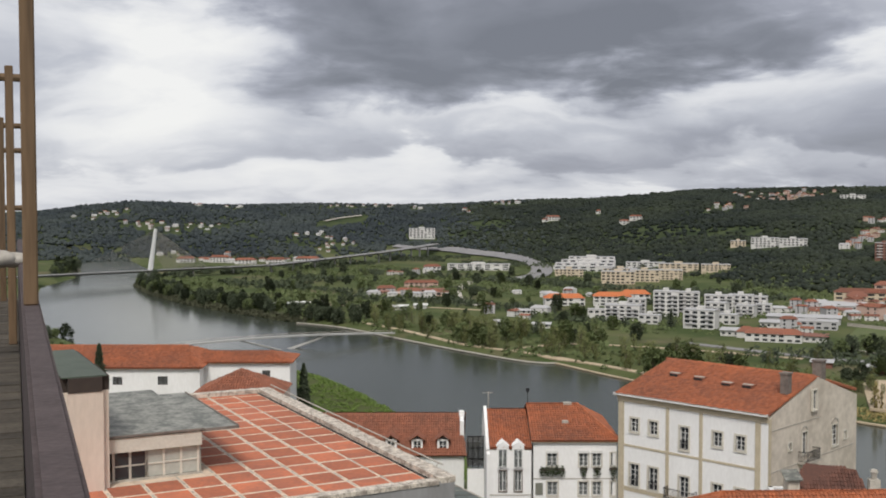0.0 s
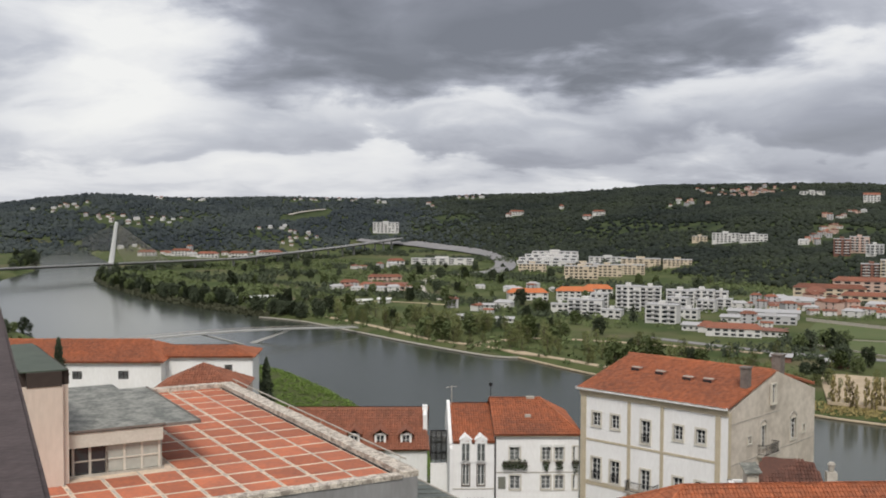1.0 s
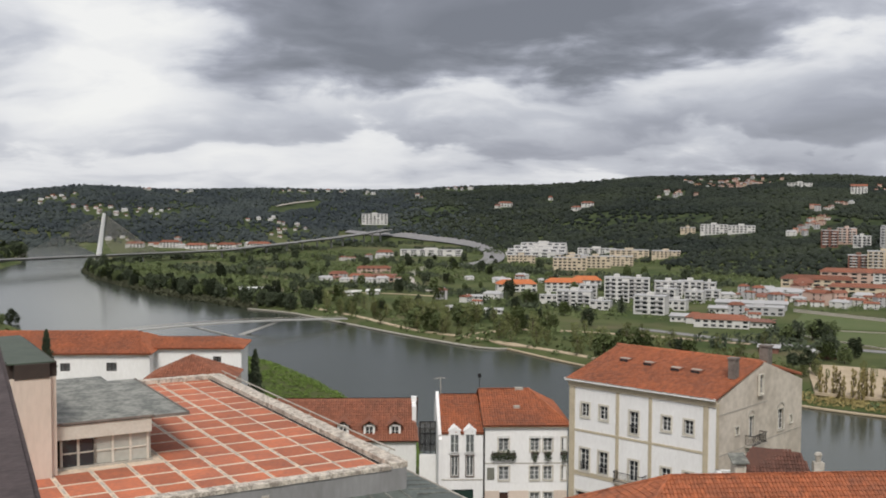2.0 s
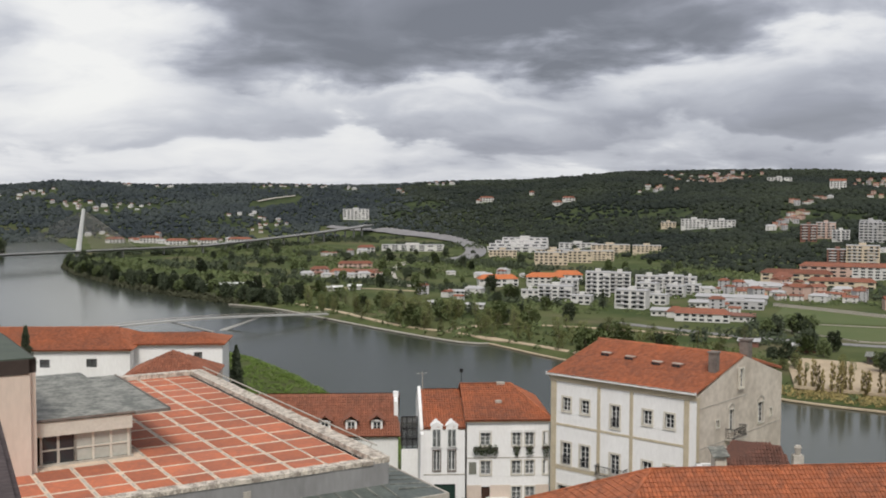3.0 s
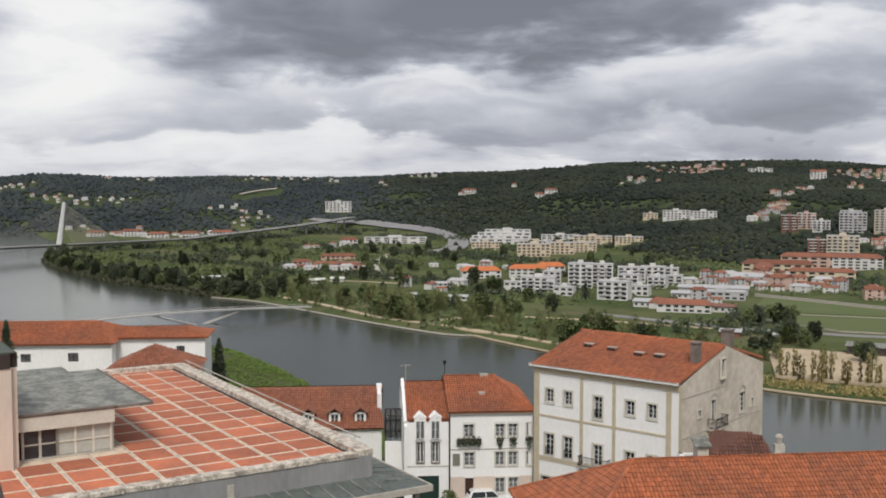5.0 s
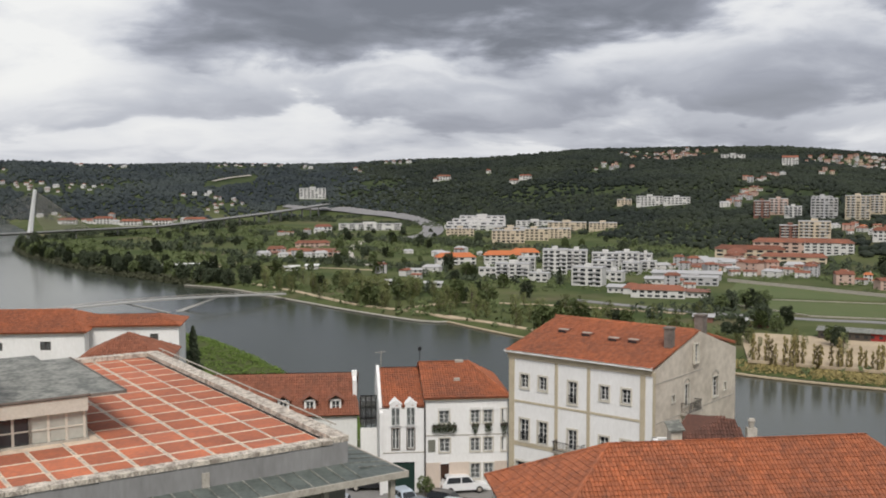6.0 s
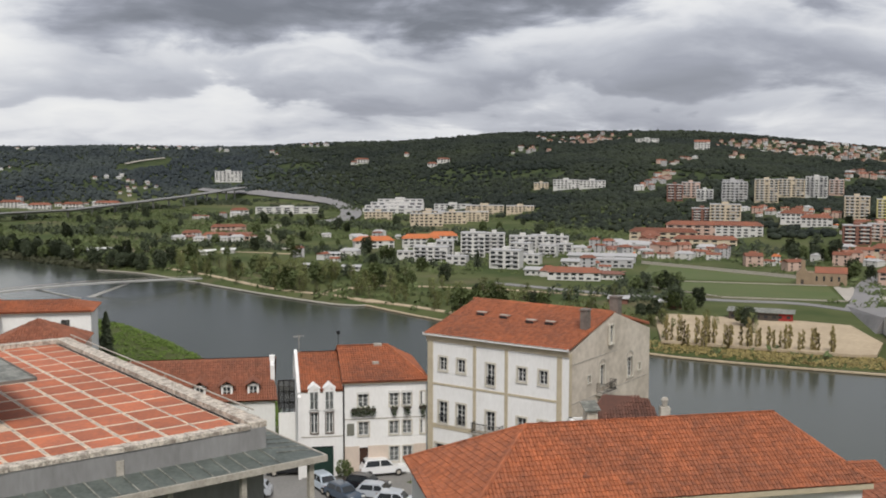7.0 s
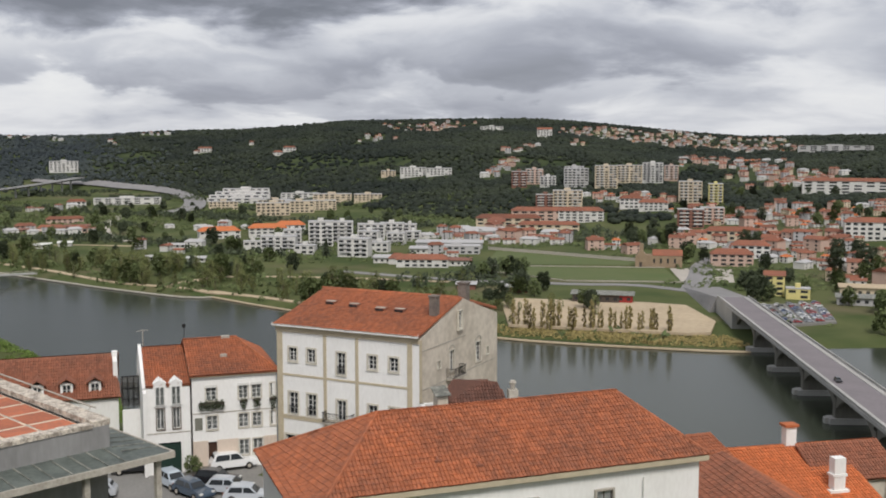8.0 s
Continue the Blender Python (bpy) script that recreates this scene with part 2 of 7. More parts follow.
def ground_material():
    """Grass, dry grass and bare earth in patches, darker scrub on the high slopes."""
    m = bpy.data.materials.new("meadow_ground")
    m.use_nodes = True
    nt = m.node_tree
    N, L = nt.nodes.new, nt.links.new
    b = nt.nodes["Principled BSDF"]
    b.inputs["Roughness"].default_value = 0.95
    b.inputs["Specular IOR Level"].default_value = 0.1
    geo = N("ShaderNodeNewGeometry")

    def noise_(s, d):
        n = N("ShaderNodeTexNoise")
        n.inputs["Scale"].default_value, n.inputs["Detail"].default_value = s, d
        L(geo.outputs["Position"], n.inputs["Vector"])
        return n.outputs["Fac"]

    def mixc(f, lo, hi, a, c):
        r = N("ShaderNodeMapRange")
        L(f, r.inputs[0])
        r.inputs[1].default_value, r.inputs[2].default_value = lo, hi
        mx = N("ShaderNodeMix")
        mx.data_type = "RGBA"
        L(r.outputs[0], mx.inputs[0])
        for k, v in ((6, a), (7, c)):
            if isinstance(v, tuple):
                mx.inputs[k].default_value = (*v, 1)
            else:
                L(v, mx.inputs[k])
        return mx.outputs[2]

    grass = mixc(noise_(0.02, 5), 0.38, 0.62, (0.056, 0.077, 0.027), (0.102, 0.113, 0.047))
    field = mixc(noise_(0.013, 5), 0.55, 0.66, grass, (0.125, 0.112, 0.062))
    scrub = mixc(noise_(0.03, 5), 0.35, 0.6, (0.030, 0.042, 0.020), (0.060, 0.076, 0.032))
    sep = N("ShaderNodeSeparateXYZ")
    L(geo.outputs["Position"], sep.inputs[0])
    colour = mixc(sep.outputs[2], 9.0, 24.0, field, scrub)
    far = mixc(sep.outputs[1], 360.0, 430.0, grass, colour)
    L(far, b.inputs["Base Color"])
    return m


M_GROUND = ground_material()


# ---- builders ----
def box(bm, x0, x1, y0, y1, z0, z1):
    v = [bm.verts.new((x, y, z)) for z in (z0, z1) for x, y in ((x0, y0), (x1, y0), (x1, y1), (x0, y1))]
    for f in ((3, 2, 1, 0), (4, 5, 6, 7), (0, 1, 5, 4), (1, 2, 6, 5), (2, 3, 7, 6), (3, 0, 4, 7)):
        bm.faces.new([v[i] for i in f])
    return v


def prism(bm, outline, z0, z1):
    """An upright prism over a plan outline (counter-clockwise)."""
    lo = [bm.verts.new((x, y, z0)) for x, y in outline]
    hi = [bm.verts.new((x, y, z1)) for x, y in outline]
    bm.faces.new(lo[::-1])
    bm.faces.new(hi)
    n = len(outline)
    for i in range(n):
        bm.faces.new((lo[i], lo[(i + 1) % n], hi[(i + 1) % n], hi[i]))


def slab(bm, corners, thick):
    """A sheet of that thickness under a polygon of 3D corners."""
    corners = [Vector(c) for c in corners]
    nrm = (corners[1] - corners[0]).cross(corners[2] - corners[0]).normalized()
    if nrm.z < 0:
        corners.reverse()
        nrm = -nrm
    hi = [bm.verts.new(c) for c in corners]
    lo = [bm.verts.new(c - nrm * thick) for c in corners]
    bm.faces.new(hi)
    bm.faces.new(lo[::-1])
    n = len(hi)
    for i in range(n):
        bm.faces.new((lo[i], lo[(i + 1) % n], hi[(i + 1) % n], hi[i]))


def tube(bm, p, q, r0, r1=None, sides=8):
    p, q = Vector(p), Vector(q)
    r1 = r0 if r1 is None else r1
    turn = (q - p).to_track_quat("Z", "Y").to_matrix()
    rings = []
    for c, r in ((p, r0), (q, r1)):
        rings.append([bm.verts.new(c + turn @ Vector((r * math.cos(2 * math.pi * i / sides), r * math.sin(2 * math.pi * i / sides), 0))) for i in range(sides)])
    for i in range(sides):
        j = (i + 1) % sides
        bm.faces.new((rings[0][i], rings[0][j], rings[1][j], rings[1][i]))
    bm.faces.new(rings[0][::-1])
    bm.faces.new(rings[1])


def mesh_of(bm, name, mat, smooth=False):
    me = bpy.data.meshes.new(name)
    bm.normal_update()
    bm.to_mesh(me)
    bm.free()
    me.materials.append(mat)
    if smooth:
        me.polygons.foreach_set("use_smooth", [True] * len(me.polygons))
    return me


def part(name, bm, mat, parent, label="", at=None, smooth=False):
    """One mesh object under a thing or a part; bm may be a mesh that others share."""
    me = bm if isinstance(bm, bpy.types.Mesh) else mesh_of(bm, name, mat, smooth)
    ob = new(name, me)
    ob.parent = parent
    if at is not None:
        ob.matrix_local = at
    if label:
        ob["label"] = label
    return ob


def thing(name, at, label, category, group="", kind=""):
    ob = new(name)
    ob.matrix_world = at
    ob.empty_display_size = 0.5
    return tagged(ob, label, category, group, kind)


def solid(name, bm, mat, at, label, category, group="", kind="", smooth=False):
    ob = new(name, mesh_of(bm, name, mat, smooth))
    ob.matrix_world = at
    return tagged(ob, label, category, group, kind)


def wall_bm(width, z0, z1, thick, holes, top=None):
    """A wall along +x whose face looks to -y, with rectangular holes (x0, x1, z0, z1). top: the height of a gable's middle above z1."""
    bm = bmesh.new()
    xs = sorted({0.0, width, *[h[0] for h in holes], *[h[1] for h in holes]} | ({width / 2} if top else set()))
    zs = sorted({z0, z1, *[h[2] for h in holes], *[h[3] for h in holes]})

    def full(i, j):
        if not (0 <= i < len(xs) - 1 and 0 <= j < len(zs) - 1):
            return False
        cx, cz = (xs[i] + xs[i + 1]) / 2, (zs[j] + zs[j + 1]) / 2
        return not any(h[0] < cx < h[1] and h[2] < cz < h[3] for h in holes)

    def quad(*pts):
        bm.faces.new([bm.verts.new(p) for p in pts])

    for i in range(len(xs) - 1):
        for j in range(len(zs) - 1):
            if not full(i, j):
                continue
            a, b, c, d = xs[i], xs[i + 1], zs[j], zs[j + 1]
            quad((a, 0, c), (b, 0, c), (b, 0, d), (a, 0, d))
            quad((b, thick, c), (a, thick, c), (a, thick, d), (b, thick, d))
            if not full(i - 1, j):
                quad((a, thick, c), (a, 0, c), (a, 0, d), (a, thick, d))
            if not full(i + 1, j):
                quad((b, 0, c), (b, thick, c), (b, thick, d), (b, 0, d))
            if not full(i, j - 1):
                quad((a, 0, c), (a, thick, c), (b, thick, c), (b, 0, c))
            if not full(i, j + 1):
                quad((a, 0, d), (b, 0, d), (b, thick, d), (a, thick, d))
    if top:
        f = [bm.verts.new(p) for p in ((0, 0, z1), (width, 0, z1), (width / 2, 0, z1 + top))]
        g = [bm.verts.new(p) for p in ((0, thick, z1), (width, thick, z1), (width / 2, thick, z1 + top))]
        bm.faces.new(f)
        bm.faces.new(g[::-1])
        for i in range(3):
            j = (i + 1) % 3
            bm.faces.new((f[j], f[i], g[i], g[j]))
    bmesh.ops.remove_doubles(bm, verts=bm.verts, dist=0.001)
    return bm


WINDOW_MESHES = {}


def window(parent, at, w, h, style="casement", surround=0.12, stone=None, joinery=None, label="", glass=None, curtain=""):
    """A window whose opening is w by h, its face in the plane y = 0 of `at`, the opening's foot at z = 0 and its middle at x = 0."""
    stone, joinery, glass = stone or M_TRIM, joinery or M_FRAME, glass or M_GLASS
    key = (round(w, 2), round(h, 2), style, surround, stone.name, joinery.name, glass.name)
    if key not in WINDOW_MESHES:
        s, f = surround, 0.07
        trim = None
        if s:
            bm = wall_bm(w + 2 * s, 0, h + 2 * s, 0.16, [(s, s + w, s, s + h)])
            bmesh.ops.translate(bm, verts=bm.verts, vec=(-w / 2 - s, -0.04, -s))
            for v in bm.verts:
                if v.co.z < 0.001 and v.co.y < 0:
                    v.co.y -= 0.06
            trim = mesh_of(bm, "surround", stone)
        bars = {"casement": 2, "tall": 3, "pair": 1}[style]
        step = (h - 2 * f) / (bars + 1)
        lights = [(xa, xb, f + k * step + (0.02 if k else 0), f + (k + 1) * step - (0.02 if k < bars else 0)) for k in range(bars + 1) for xa, xb in ((f, w / 2 - f * 0.6), (w / 2 + f * 0.6, w - f))]
        bm = wall_bm(w, 0, h, 0.06, lights)
        bmesh.ops.translate(bm, verts=bm.verts, vec=(-w / 2, 0.14, 0))
        sash = mesh_of(bm, "sash", joinery)
        bm = bmesh.new()
        box(bm, -w / 2 + 0.01, w / 2 - 0.01, 0.165, 0.172, 0.01, h - 0.01)
        WINDOW_MESHES[key] = trim, sash, mesh_of(bm, "pane", glass)
    trim, sash, pane = WINDOW_MESHES[key]
    ob = part("window", sash, None, parent, label, at)
    if trim:
        part("surround", trim, None, ob)
    part("pane", pane, None, ob)
    if curtain:
        bm = bmesh.new()
        spans = {"full": ((-0.48, -0.1), (0.1, 0.48)), "middle": ((-0.16, 0.16),)}[curtain]
        for a, b in spans:
            n = 6
            top = [(w * (a + (b - a) * k / n), 0.235 + 0.03 * (k % 2)) for k in range(n + 1)]
            lo = [bm.verts.new((x, y, 0.06)) for x, y in top]
            hi = [bm.verts.new((x, y, h - 0.06)) for x, y in top]
            for k in range(n):
                bm.faces.new((lo[k], lo[k + 1], hi[k + 1], hi[k]))
        part("curtain", bm, M_CURTAIN, ob, "pale folded curtain")
    return ob


def tile_mesh(w, l, mat):
    """One barrel tile: an arched shell that lies along +y, proud of the roof."""
    bm = bmesh.new()
    n = 4
    rows = []
    for y, r, lift in ((0, w * 0.52, 0.035), (l * 1.08, w * 0.44, 0.0)):
        rows.append([bm.verts.new((r * math.cos(math.pi * i / n), y, lift + r * 0.62 * math.sin(math.pi * i / n))) for i in range(n, -1, -1)])
    for i in range(n):
        bm.faces.new((rows[0][i], rows[0][i + 1], rows[1][i + 1], rows[1][i]))
    cap = [bm.verts.new(v.co - Vector((0, 0, 0.03))) for v in rows[0]]
    for i in range(n):
        bm.faces.new((cap[i], cap[i + 1], rows[0][i + 1], rows[0][i]))
    return mesh_of(bm, "tile", mat)


def inside(poly, x, y):
    hit = False
    n = len(poly)
    for i in range(n):
        (x0, y0), (x1, y1) = poly[i], poly[(i + 1) % n]
        if (y0 > y) != (y1 > y) and x < (x1 - x0) * (y - y0) / (y1 - y0) + x0:
            hit = not hit
    return hit


def tile_slope(parent, corners, mat, w=0.24, l=0.38, seed=1, singles=0, single_mat=None, base_mat=None, thick=0.14):
    """A roof slope over a polygon of 3D corners whose first two are the eave (left to right, seen from outside), with barrel tiles
    laid in courses. The first `singles` tiles from the eave are objects of their own."""
    corners = [Vector(c) for c in corners]
    o = corners[0]
    a = (corners[1] - o).normalized()
    nrm = a.cross(corners[2] - o).normalized()
    if nrm.z < 0:
        nrm = -nrm
    u = nrm.cross(a).normalized()
    bm = bmesh.new()
    slab(bm, corners, thick)
    deck = part("roof", bm, base_mat or mat, parent)
    poly = [((c - o).dot(a), (c - o).dot(u)) for c in corners]
    s0, s1 = min(p[0] for p in poly), max(p[0] for p in poly)
    t1 = max(p[1] for p in poly)
    rng = random.Random(seed)
    src = tile_mesh(w, l, single_mat or mat)
    co = np.array([v.co for v in src.vertices])
    faces = np.array([list(p.vertices) for p in src.polygons])
    turn = np.array([a, u, nrm]).T
    verts, quads, made, count = [], [], 0, 0
    for j in range(int(t1 / l) + 1):
        for i in range(int((s1 - s0) / w) + 2):
            s, t = s0 + (i + 0.5) * w, j * l - 0.04
            if not inside(poly, s, t + l * 0.5):
                continue
            tilt = rng.uniform(-0.035, 0.035)
            off = np.array([s + rng.uniform(-0.012, 0.012), t + rng.uniform(-0.02, 0.02), 0.012 + rng.uniform(-0.006, 0.012)])
            if made < singles:
                made += 1
                m = Matrix((a, u, nrm)).transposed().to_4x4()
                m.translation = o + a * off[0] + u * off[1] + nrm * off[2]
                part("tile", src, None, deck, "", m)
                continue
            c, d = math.cos(tilt), math.sin(tilt)
            p = co @ np.array([[c, d, 0], [-d, c, 0], [0, 0, 1]]) + off
            verts.append(p @ turn.T + np.array(o))
            quads.append(faces + count * len(co))
            count += 1
    if verts:
        me = bpy.data.meshes.new("tiles")
        me.from_pydata(np.concatenate(verts).tolist(), [], np.concatenate(quads).tolist())
        me.materials.append(mat)
        tagged(part("tiles", me, None, deck), kind="stuff")
    return deck


# ---- the land: one sheet from the near hill over the river to the far ridge ----
def curve(xs, ys):
    xs, ys = np.array(xs, float), np.array(ys, float)
    return lambda v: np.interp(v, xs, ys)


far_bank = curve((-560, -527, -406, -339, -298, -232, -183, -125, -77, -36, 6, 46, 63, 91, 173, 231, 259, 331, 700, 1500),
                 (1800, 1782, 1480, 1177, 1079, 963, 897, 827, 784, 724, 662, 611, 606, 553, 438, 394, 378, 360, 200, -100))
near_bank = curve((-640, -610, -500, -455, -440, -385, -330, -275, -150, 0, 100, 150, 200, 260, 1500),
                  (1790, 1760, 1480, 1330, 1180, 1000, 850, 745, 560, 370, 240, 175, 125, 70, -900))
toe = curve((-60, -22, -16, -8, 0, 6, 10, 15, 20, 25, 30, 41, 70), (1700, 1750, 1800, 1700, 1800, 1560, 1430, 1240, 1080, 950, 820, 700, 700))
crest = curve((-60, -22, -16, -8, 0, 7.7, 13, 18, 23, 29, 34, 41, 70), (77, 74, 91, 89, 91, 99, 123, 125, 119, 101, 88, 88, 88))


def wave(x, y, s, k=0.0):
    return np.sin(x / s + k) * np.cos(y / (s * 1.3) - k * 2) + 0.5 * np.sin((x + y) / (s * 0.6) + 1.7 * k)


def height(x, y):
    x, y = np.asarray(x, float), np.asarray(y, float)
    az = np.degrees(np.arctan2(x, np.maximum(y, 1.0)))
    az = np.where(y < 1, np.sign(x) * 70, az)
    r = np.hypot(x, y)
    fb, nb = far_bank(x), near_bank(x)
    beyond = y - fb
    f = np.clip((r - toe(az)) / (2350 - toe(az)), 0, 1)
    hill = (crest(az) - 5) * (f ** 1.1 * (1.25 - 0.25 * f)) + 5 * np.minimum(f * 3, 1) * wave(x, y, 130)
    past = np.clip((r - 2350) / 2500, 0, 1)
    hill = hill * (1 - 0.45 * past) - 0.0
    zf = np.clip(beyond / 9.0, -1, 1) * 2.2 + np.clip((beyond - 9) / 60, 0, 1) * 2.3 + hill
    s = nb - y
    t = np.clip((s - 4) / np.maximum(nb - 122.0, 50.0), 0, 1)
    steep = 1 - np.clip((r - 108) / 105, 0, 1)
    east = np.clip((x - 2) / 20, 0, 1)
    t = t * (1 - east) + np.minimum(t, steep) * east
    zn = np.clip(s / 6.0, -1, 1) * 1.5 + 57.2 * t
    zn = zn + 16 * np.exp(-(((x + 28) / 28) ** 2 + ((y - 182) / 26) ** 2))
    z = np.where(y > (fb + nb) / 2, zf, zn)
    z = np.where(y > 1800, np.maximum(4 + hill, z), z)
    zn_far = np.minimum(np.clip(s / 6.0, -1, 1) * 1.5 + np.clip(s / 250, 0, 1) * 6, 8)
    z = np.where((y > 560) & (y < (fb + nb) / 2), zn_far + np.maximum(hill, 0), z)
    back = np.clip((8 - y) / 25, 0, 1) * np.clip((r - 18) / 30, 0, 1)
    return z + back * 26 * (y < 40)


def build_ground():
    rs = np.concatenate([np.linspace(0.02, 60, 14), np.linspace(66, 420, 60)[:-1], np.linspace(420, 1500, 150)[:-1], np.linspace(1500, 2600, 50)[:-1], np.geomspace(2600, 4900, 10)])
    azs = np.concatenate([np.linspace(-180, -34, 20)[:-1], np.linspace(-34, 50, 300)[:-1], np.linspace(50, 180, 18)])
    A, R = np.meshgrid(np.radians(azs), rs)
    X, Y = R * np.sin(A), R * np.cos(A)
    Z = height(X, Y)
    n, k = len(rs), len(azs)
    v = np.stack([X, Y, Z], -1).reshape(-1, 3)
    i, j = np.meshgrid(np.arange(n - 1), np.arange(k - 1), indexing="ij")
    a = (i * k + j).ravel()
    q = np.stack([a, a + 1, a + k + 1, a + k], -1)[:, ::-1]
    me = bpy.data.meshes.new("ground")
    me.from_pydata(v.tolist(), [], q.tolist())
    me.materials.append(M_GROUND)
    me.polygons.foreach_set("use_smooth", [True] * len(me.polygons))
    tagged(new("ground", me), "green river plain rising to wooded hills", "ground", kind="structure")


build_ground()


def build_water():
    bm = bmesh.new()
    xs = [-640, -610, -560, -527, -500, -455, -440, -406, -385, -339, -330, -298, -275, -232, -183, -150, -125, -77, -36, 0, 46, 91, 100, 150, 173, 200, 231, 260, 331, 700]
    lo = [bm.verts.new((x, float(near_bank(x)) - 12, 0)) for x in xs]
    hi = [bm.verts.new((x, float(far_bank(x)) + 12, 0)) for x in xs]
    for i in range(len(xs) - 1):
        bm.faces.new((lo[i], lo[i + 1], hi[i + 1], hi[i]))
    solid("water", bm, M_WATER, pose(0, 0, 0.4), "calm grey-green river under a cloudy sky", "river", kind="structure")


build_water()


# ---- the flat-roofed building below the terrace ----
def roof_terrace_building():
    yaw = 27.5
    root = thing("flat_roofed_building", pose(0.70, 60.47, 0, 0, 0, yaw), "flat-roofed building with red paved roof and lichened coping", "building")
    bm = bmesh.new()
    box(bm, -27, -0.12, 0.12, 34.0, 57, 73.95)
    part("body", bm, M_CONCRETE, root)
    bm = bmesh.new()
    box(bm, -27, 0, 0, 0.12, 72.6, 74.36)
    box(bm, -0.12, 0, 0.12, 34.0, 72.6, 74.36)
    part("parapet", bm, M_CONCRETE, root, "grey rendered parapet")
    bm = bmesh.new()
    box(bm, -27, -0.12, 0.12, 34.0, 73.95, 74.19)
    part("screed", bm, M_JOINT, root, "pale mortar bed showing as joints")
    # broken, lichened coping: short stones
    rng = random.Random(4)
    bm = bmesh.new()
    box(bm, 0, 1, 0, 1, 0, 1)
    bmesh.ops.bevel(bm, geom=bm.edges[:], offset=0.05, segments=1, affect="EDGES")
    stone = mesh_of(bm, "coping_stone", M_LICHEN)
    y = 0.0
    while y < 33.6:
        d = rng.uniform(0.75, 1.1)
        part("coping_stone", stone, None, root, "", pose(-0.95 + rng.uniform(-0.02, 0.02), y, 74.2, 0, 0, rng.uniform(-0.5, 0.5)) @ Matrix.Diagonal((1.05, d - 0.02, 0.36 + rng.uniform(-0.02, 0.02), 1)))
        y += d
    x = -26.5
    while x < -1.0:
        d = min(rng.uniform(0.8, 1.2), -0.97 - x)
        part("coping_stone", stone, None, root, "", pose(x, -0.06 + rng.uniform(-0.02, 0.02), 74.17) @ Matrix.Diagonal((max(d - 0.02, 0.1), 0.85, 0.25 + rng.uniform(-0.02, 0.02), 1)))
        if x > -12.5:
            part("coping_stone", stone, None, root, "", pose(x, 33.0 + rng.uniform(-0.02, 0.02), 74.2) @ Matrix.Diagonal((max(d - 0.02, 0.1), 0.8, 0.36, 1)))
        x += d
    # the gutter part: a dark strip put in for the shade line inside the side coping
    bm = bmesh.new()
    box(bm, -1.12, -0.96, 1.0, 33.0, 74.19, 74.235)
    part("gutter", bm, M_IRON, root, "dark strip in place of the shade line beside the coping")
    bm = bmesh.new()
    tube(bm, (0.25, 2.0, 74.75), (0.25, 33.5, 74.75), 0.05)
    for k in range(6):
        tube(bm, (0.25, 2.5 + k * 6, 74.75), (-0.1, 2.5 + k * 6, 74.3), 0.03)
    part("guard_rail", bm, M_STONE, root, "pale pipe rail outside the coping")
    # pavers in bays
    bm = bmesh.new()
    box(bm, 0, 1, 0, 1, 0, 1)
    bmesh.ops.bevel(bm, geom=bm.edges[:], offset=0.012, segments=1, affect="EDGES")
    paver = mesh_of(bm, "paver", M_PAVER)
    bay, run = 2.12, 2.42
    for i in range(12):
        x1 = -1.22 - i * bay
        for j in range(14):
            y0 = 0.85 + j * run
            y1 = min(y0 + run - 0.34, 32.95)
            if y1 - y0 < 0.3 or (-20.6 < x1 - 1 < -12.2 and y0 + 1.2 > 8.9) or x1 < -25:
                continue
            w = bay - (0.3 if i else 0.2)
            part("paver", paver, None, root, "", pose(x1 - w, y0 + rng.uniform(-0.02, 0.02), 74.19 + rng.uniform(0, 0.006)) @ Matrix.Diagonal((w, y1 - y0, 0.02, 1)))
    # narrow darker rib between the two mortar edges of a bay
    bm = bmesh.new()
    for i in range(1, 12):
        xx = -1.22 - i * bay
        y = 0.9
        while y < 32.5:
            d = rng.uniform(0.3, 1.0)
            box(bm, xx + 0.10, xx + 0.20, y, min(y + d, 32.9), 74.185, 74.2 + rng.uniform(0, 0.01))
            y += d + rng.uniform(0.05, 0.8)
    tagged(part("joint_rib", bm, M_STONE, root, "grey joint between bays"), kind="stuff")
    # lower canopy round the near corner
    bm = bmesh.new()
    slab(bm, ((-27, -2.6, 72.72), (2.3, -2.6, 72.72), (-0.02, 0.0, 72.95), (-27, 0.0, 72.95)), 0.12)
    slab(bm, ((2.3, -2.6, 72.72), (2.3, 20, 72.72), (-0.02, 20, 72.95), (-0.02, 0.0, 72.95)), 0.12)
    can = part("canopy", bm, M_CANOPY, root, "green-grey sheet canopy with standing seams")
    bm = bmesh.new()
    box(bm, 0, 0.07, 0, 2.6, 0, 0.06)
    seam = mesh_of(bm, "seam", M_SLATE)
    for k in range(26):
        part("seam", seam, None, can, "", pose(-25.5 + k * 1.0, -2.58, 72.71, 5.1))
    for k in range(16):
        part("seam", seam, None, can, "", pose(2.26, -1.2 + k * 1.0, 72.71, 0, 0, 90) @ pose(0, 0, 0, 5.7) @ Matrix.Diagonal((1, 0.86, 1, 1)))
    bm = bmesh.new()
    box(bm, -27, 2.42, -2.72, -2.6, 72.4, 72.76)
    box(bm, 2.3, 2.42, -2.6, 20, 72.4, 72.76)
    part("fascia", bm, M_STONE, root, "pale canopy edge")
    for k in range(7):
        bm = bmesh.new()
        box(bm, -0.15, 0.15, -0.15, 0.15, 57, 72.6)
        part("post", bm, M_STONE, root, "", pose(1.6 - k * 4.2, -2.2, 0))
    bm = bmesh.new()
    box(bm, -8.75, -8.35, -0.1, -0.003, 72.95, 73.75)
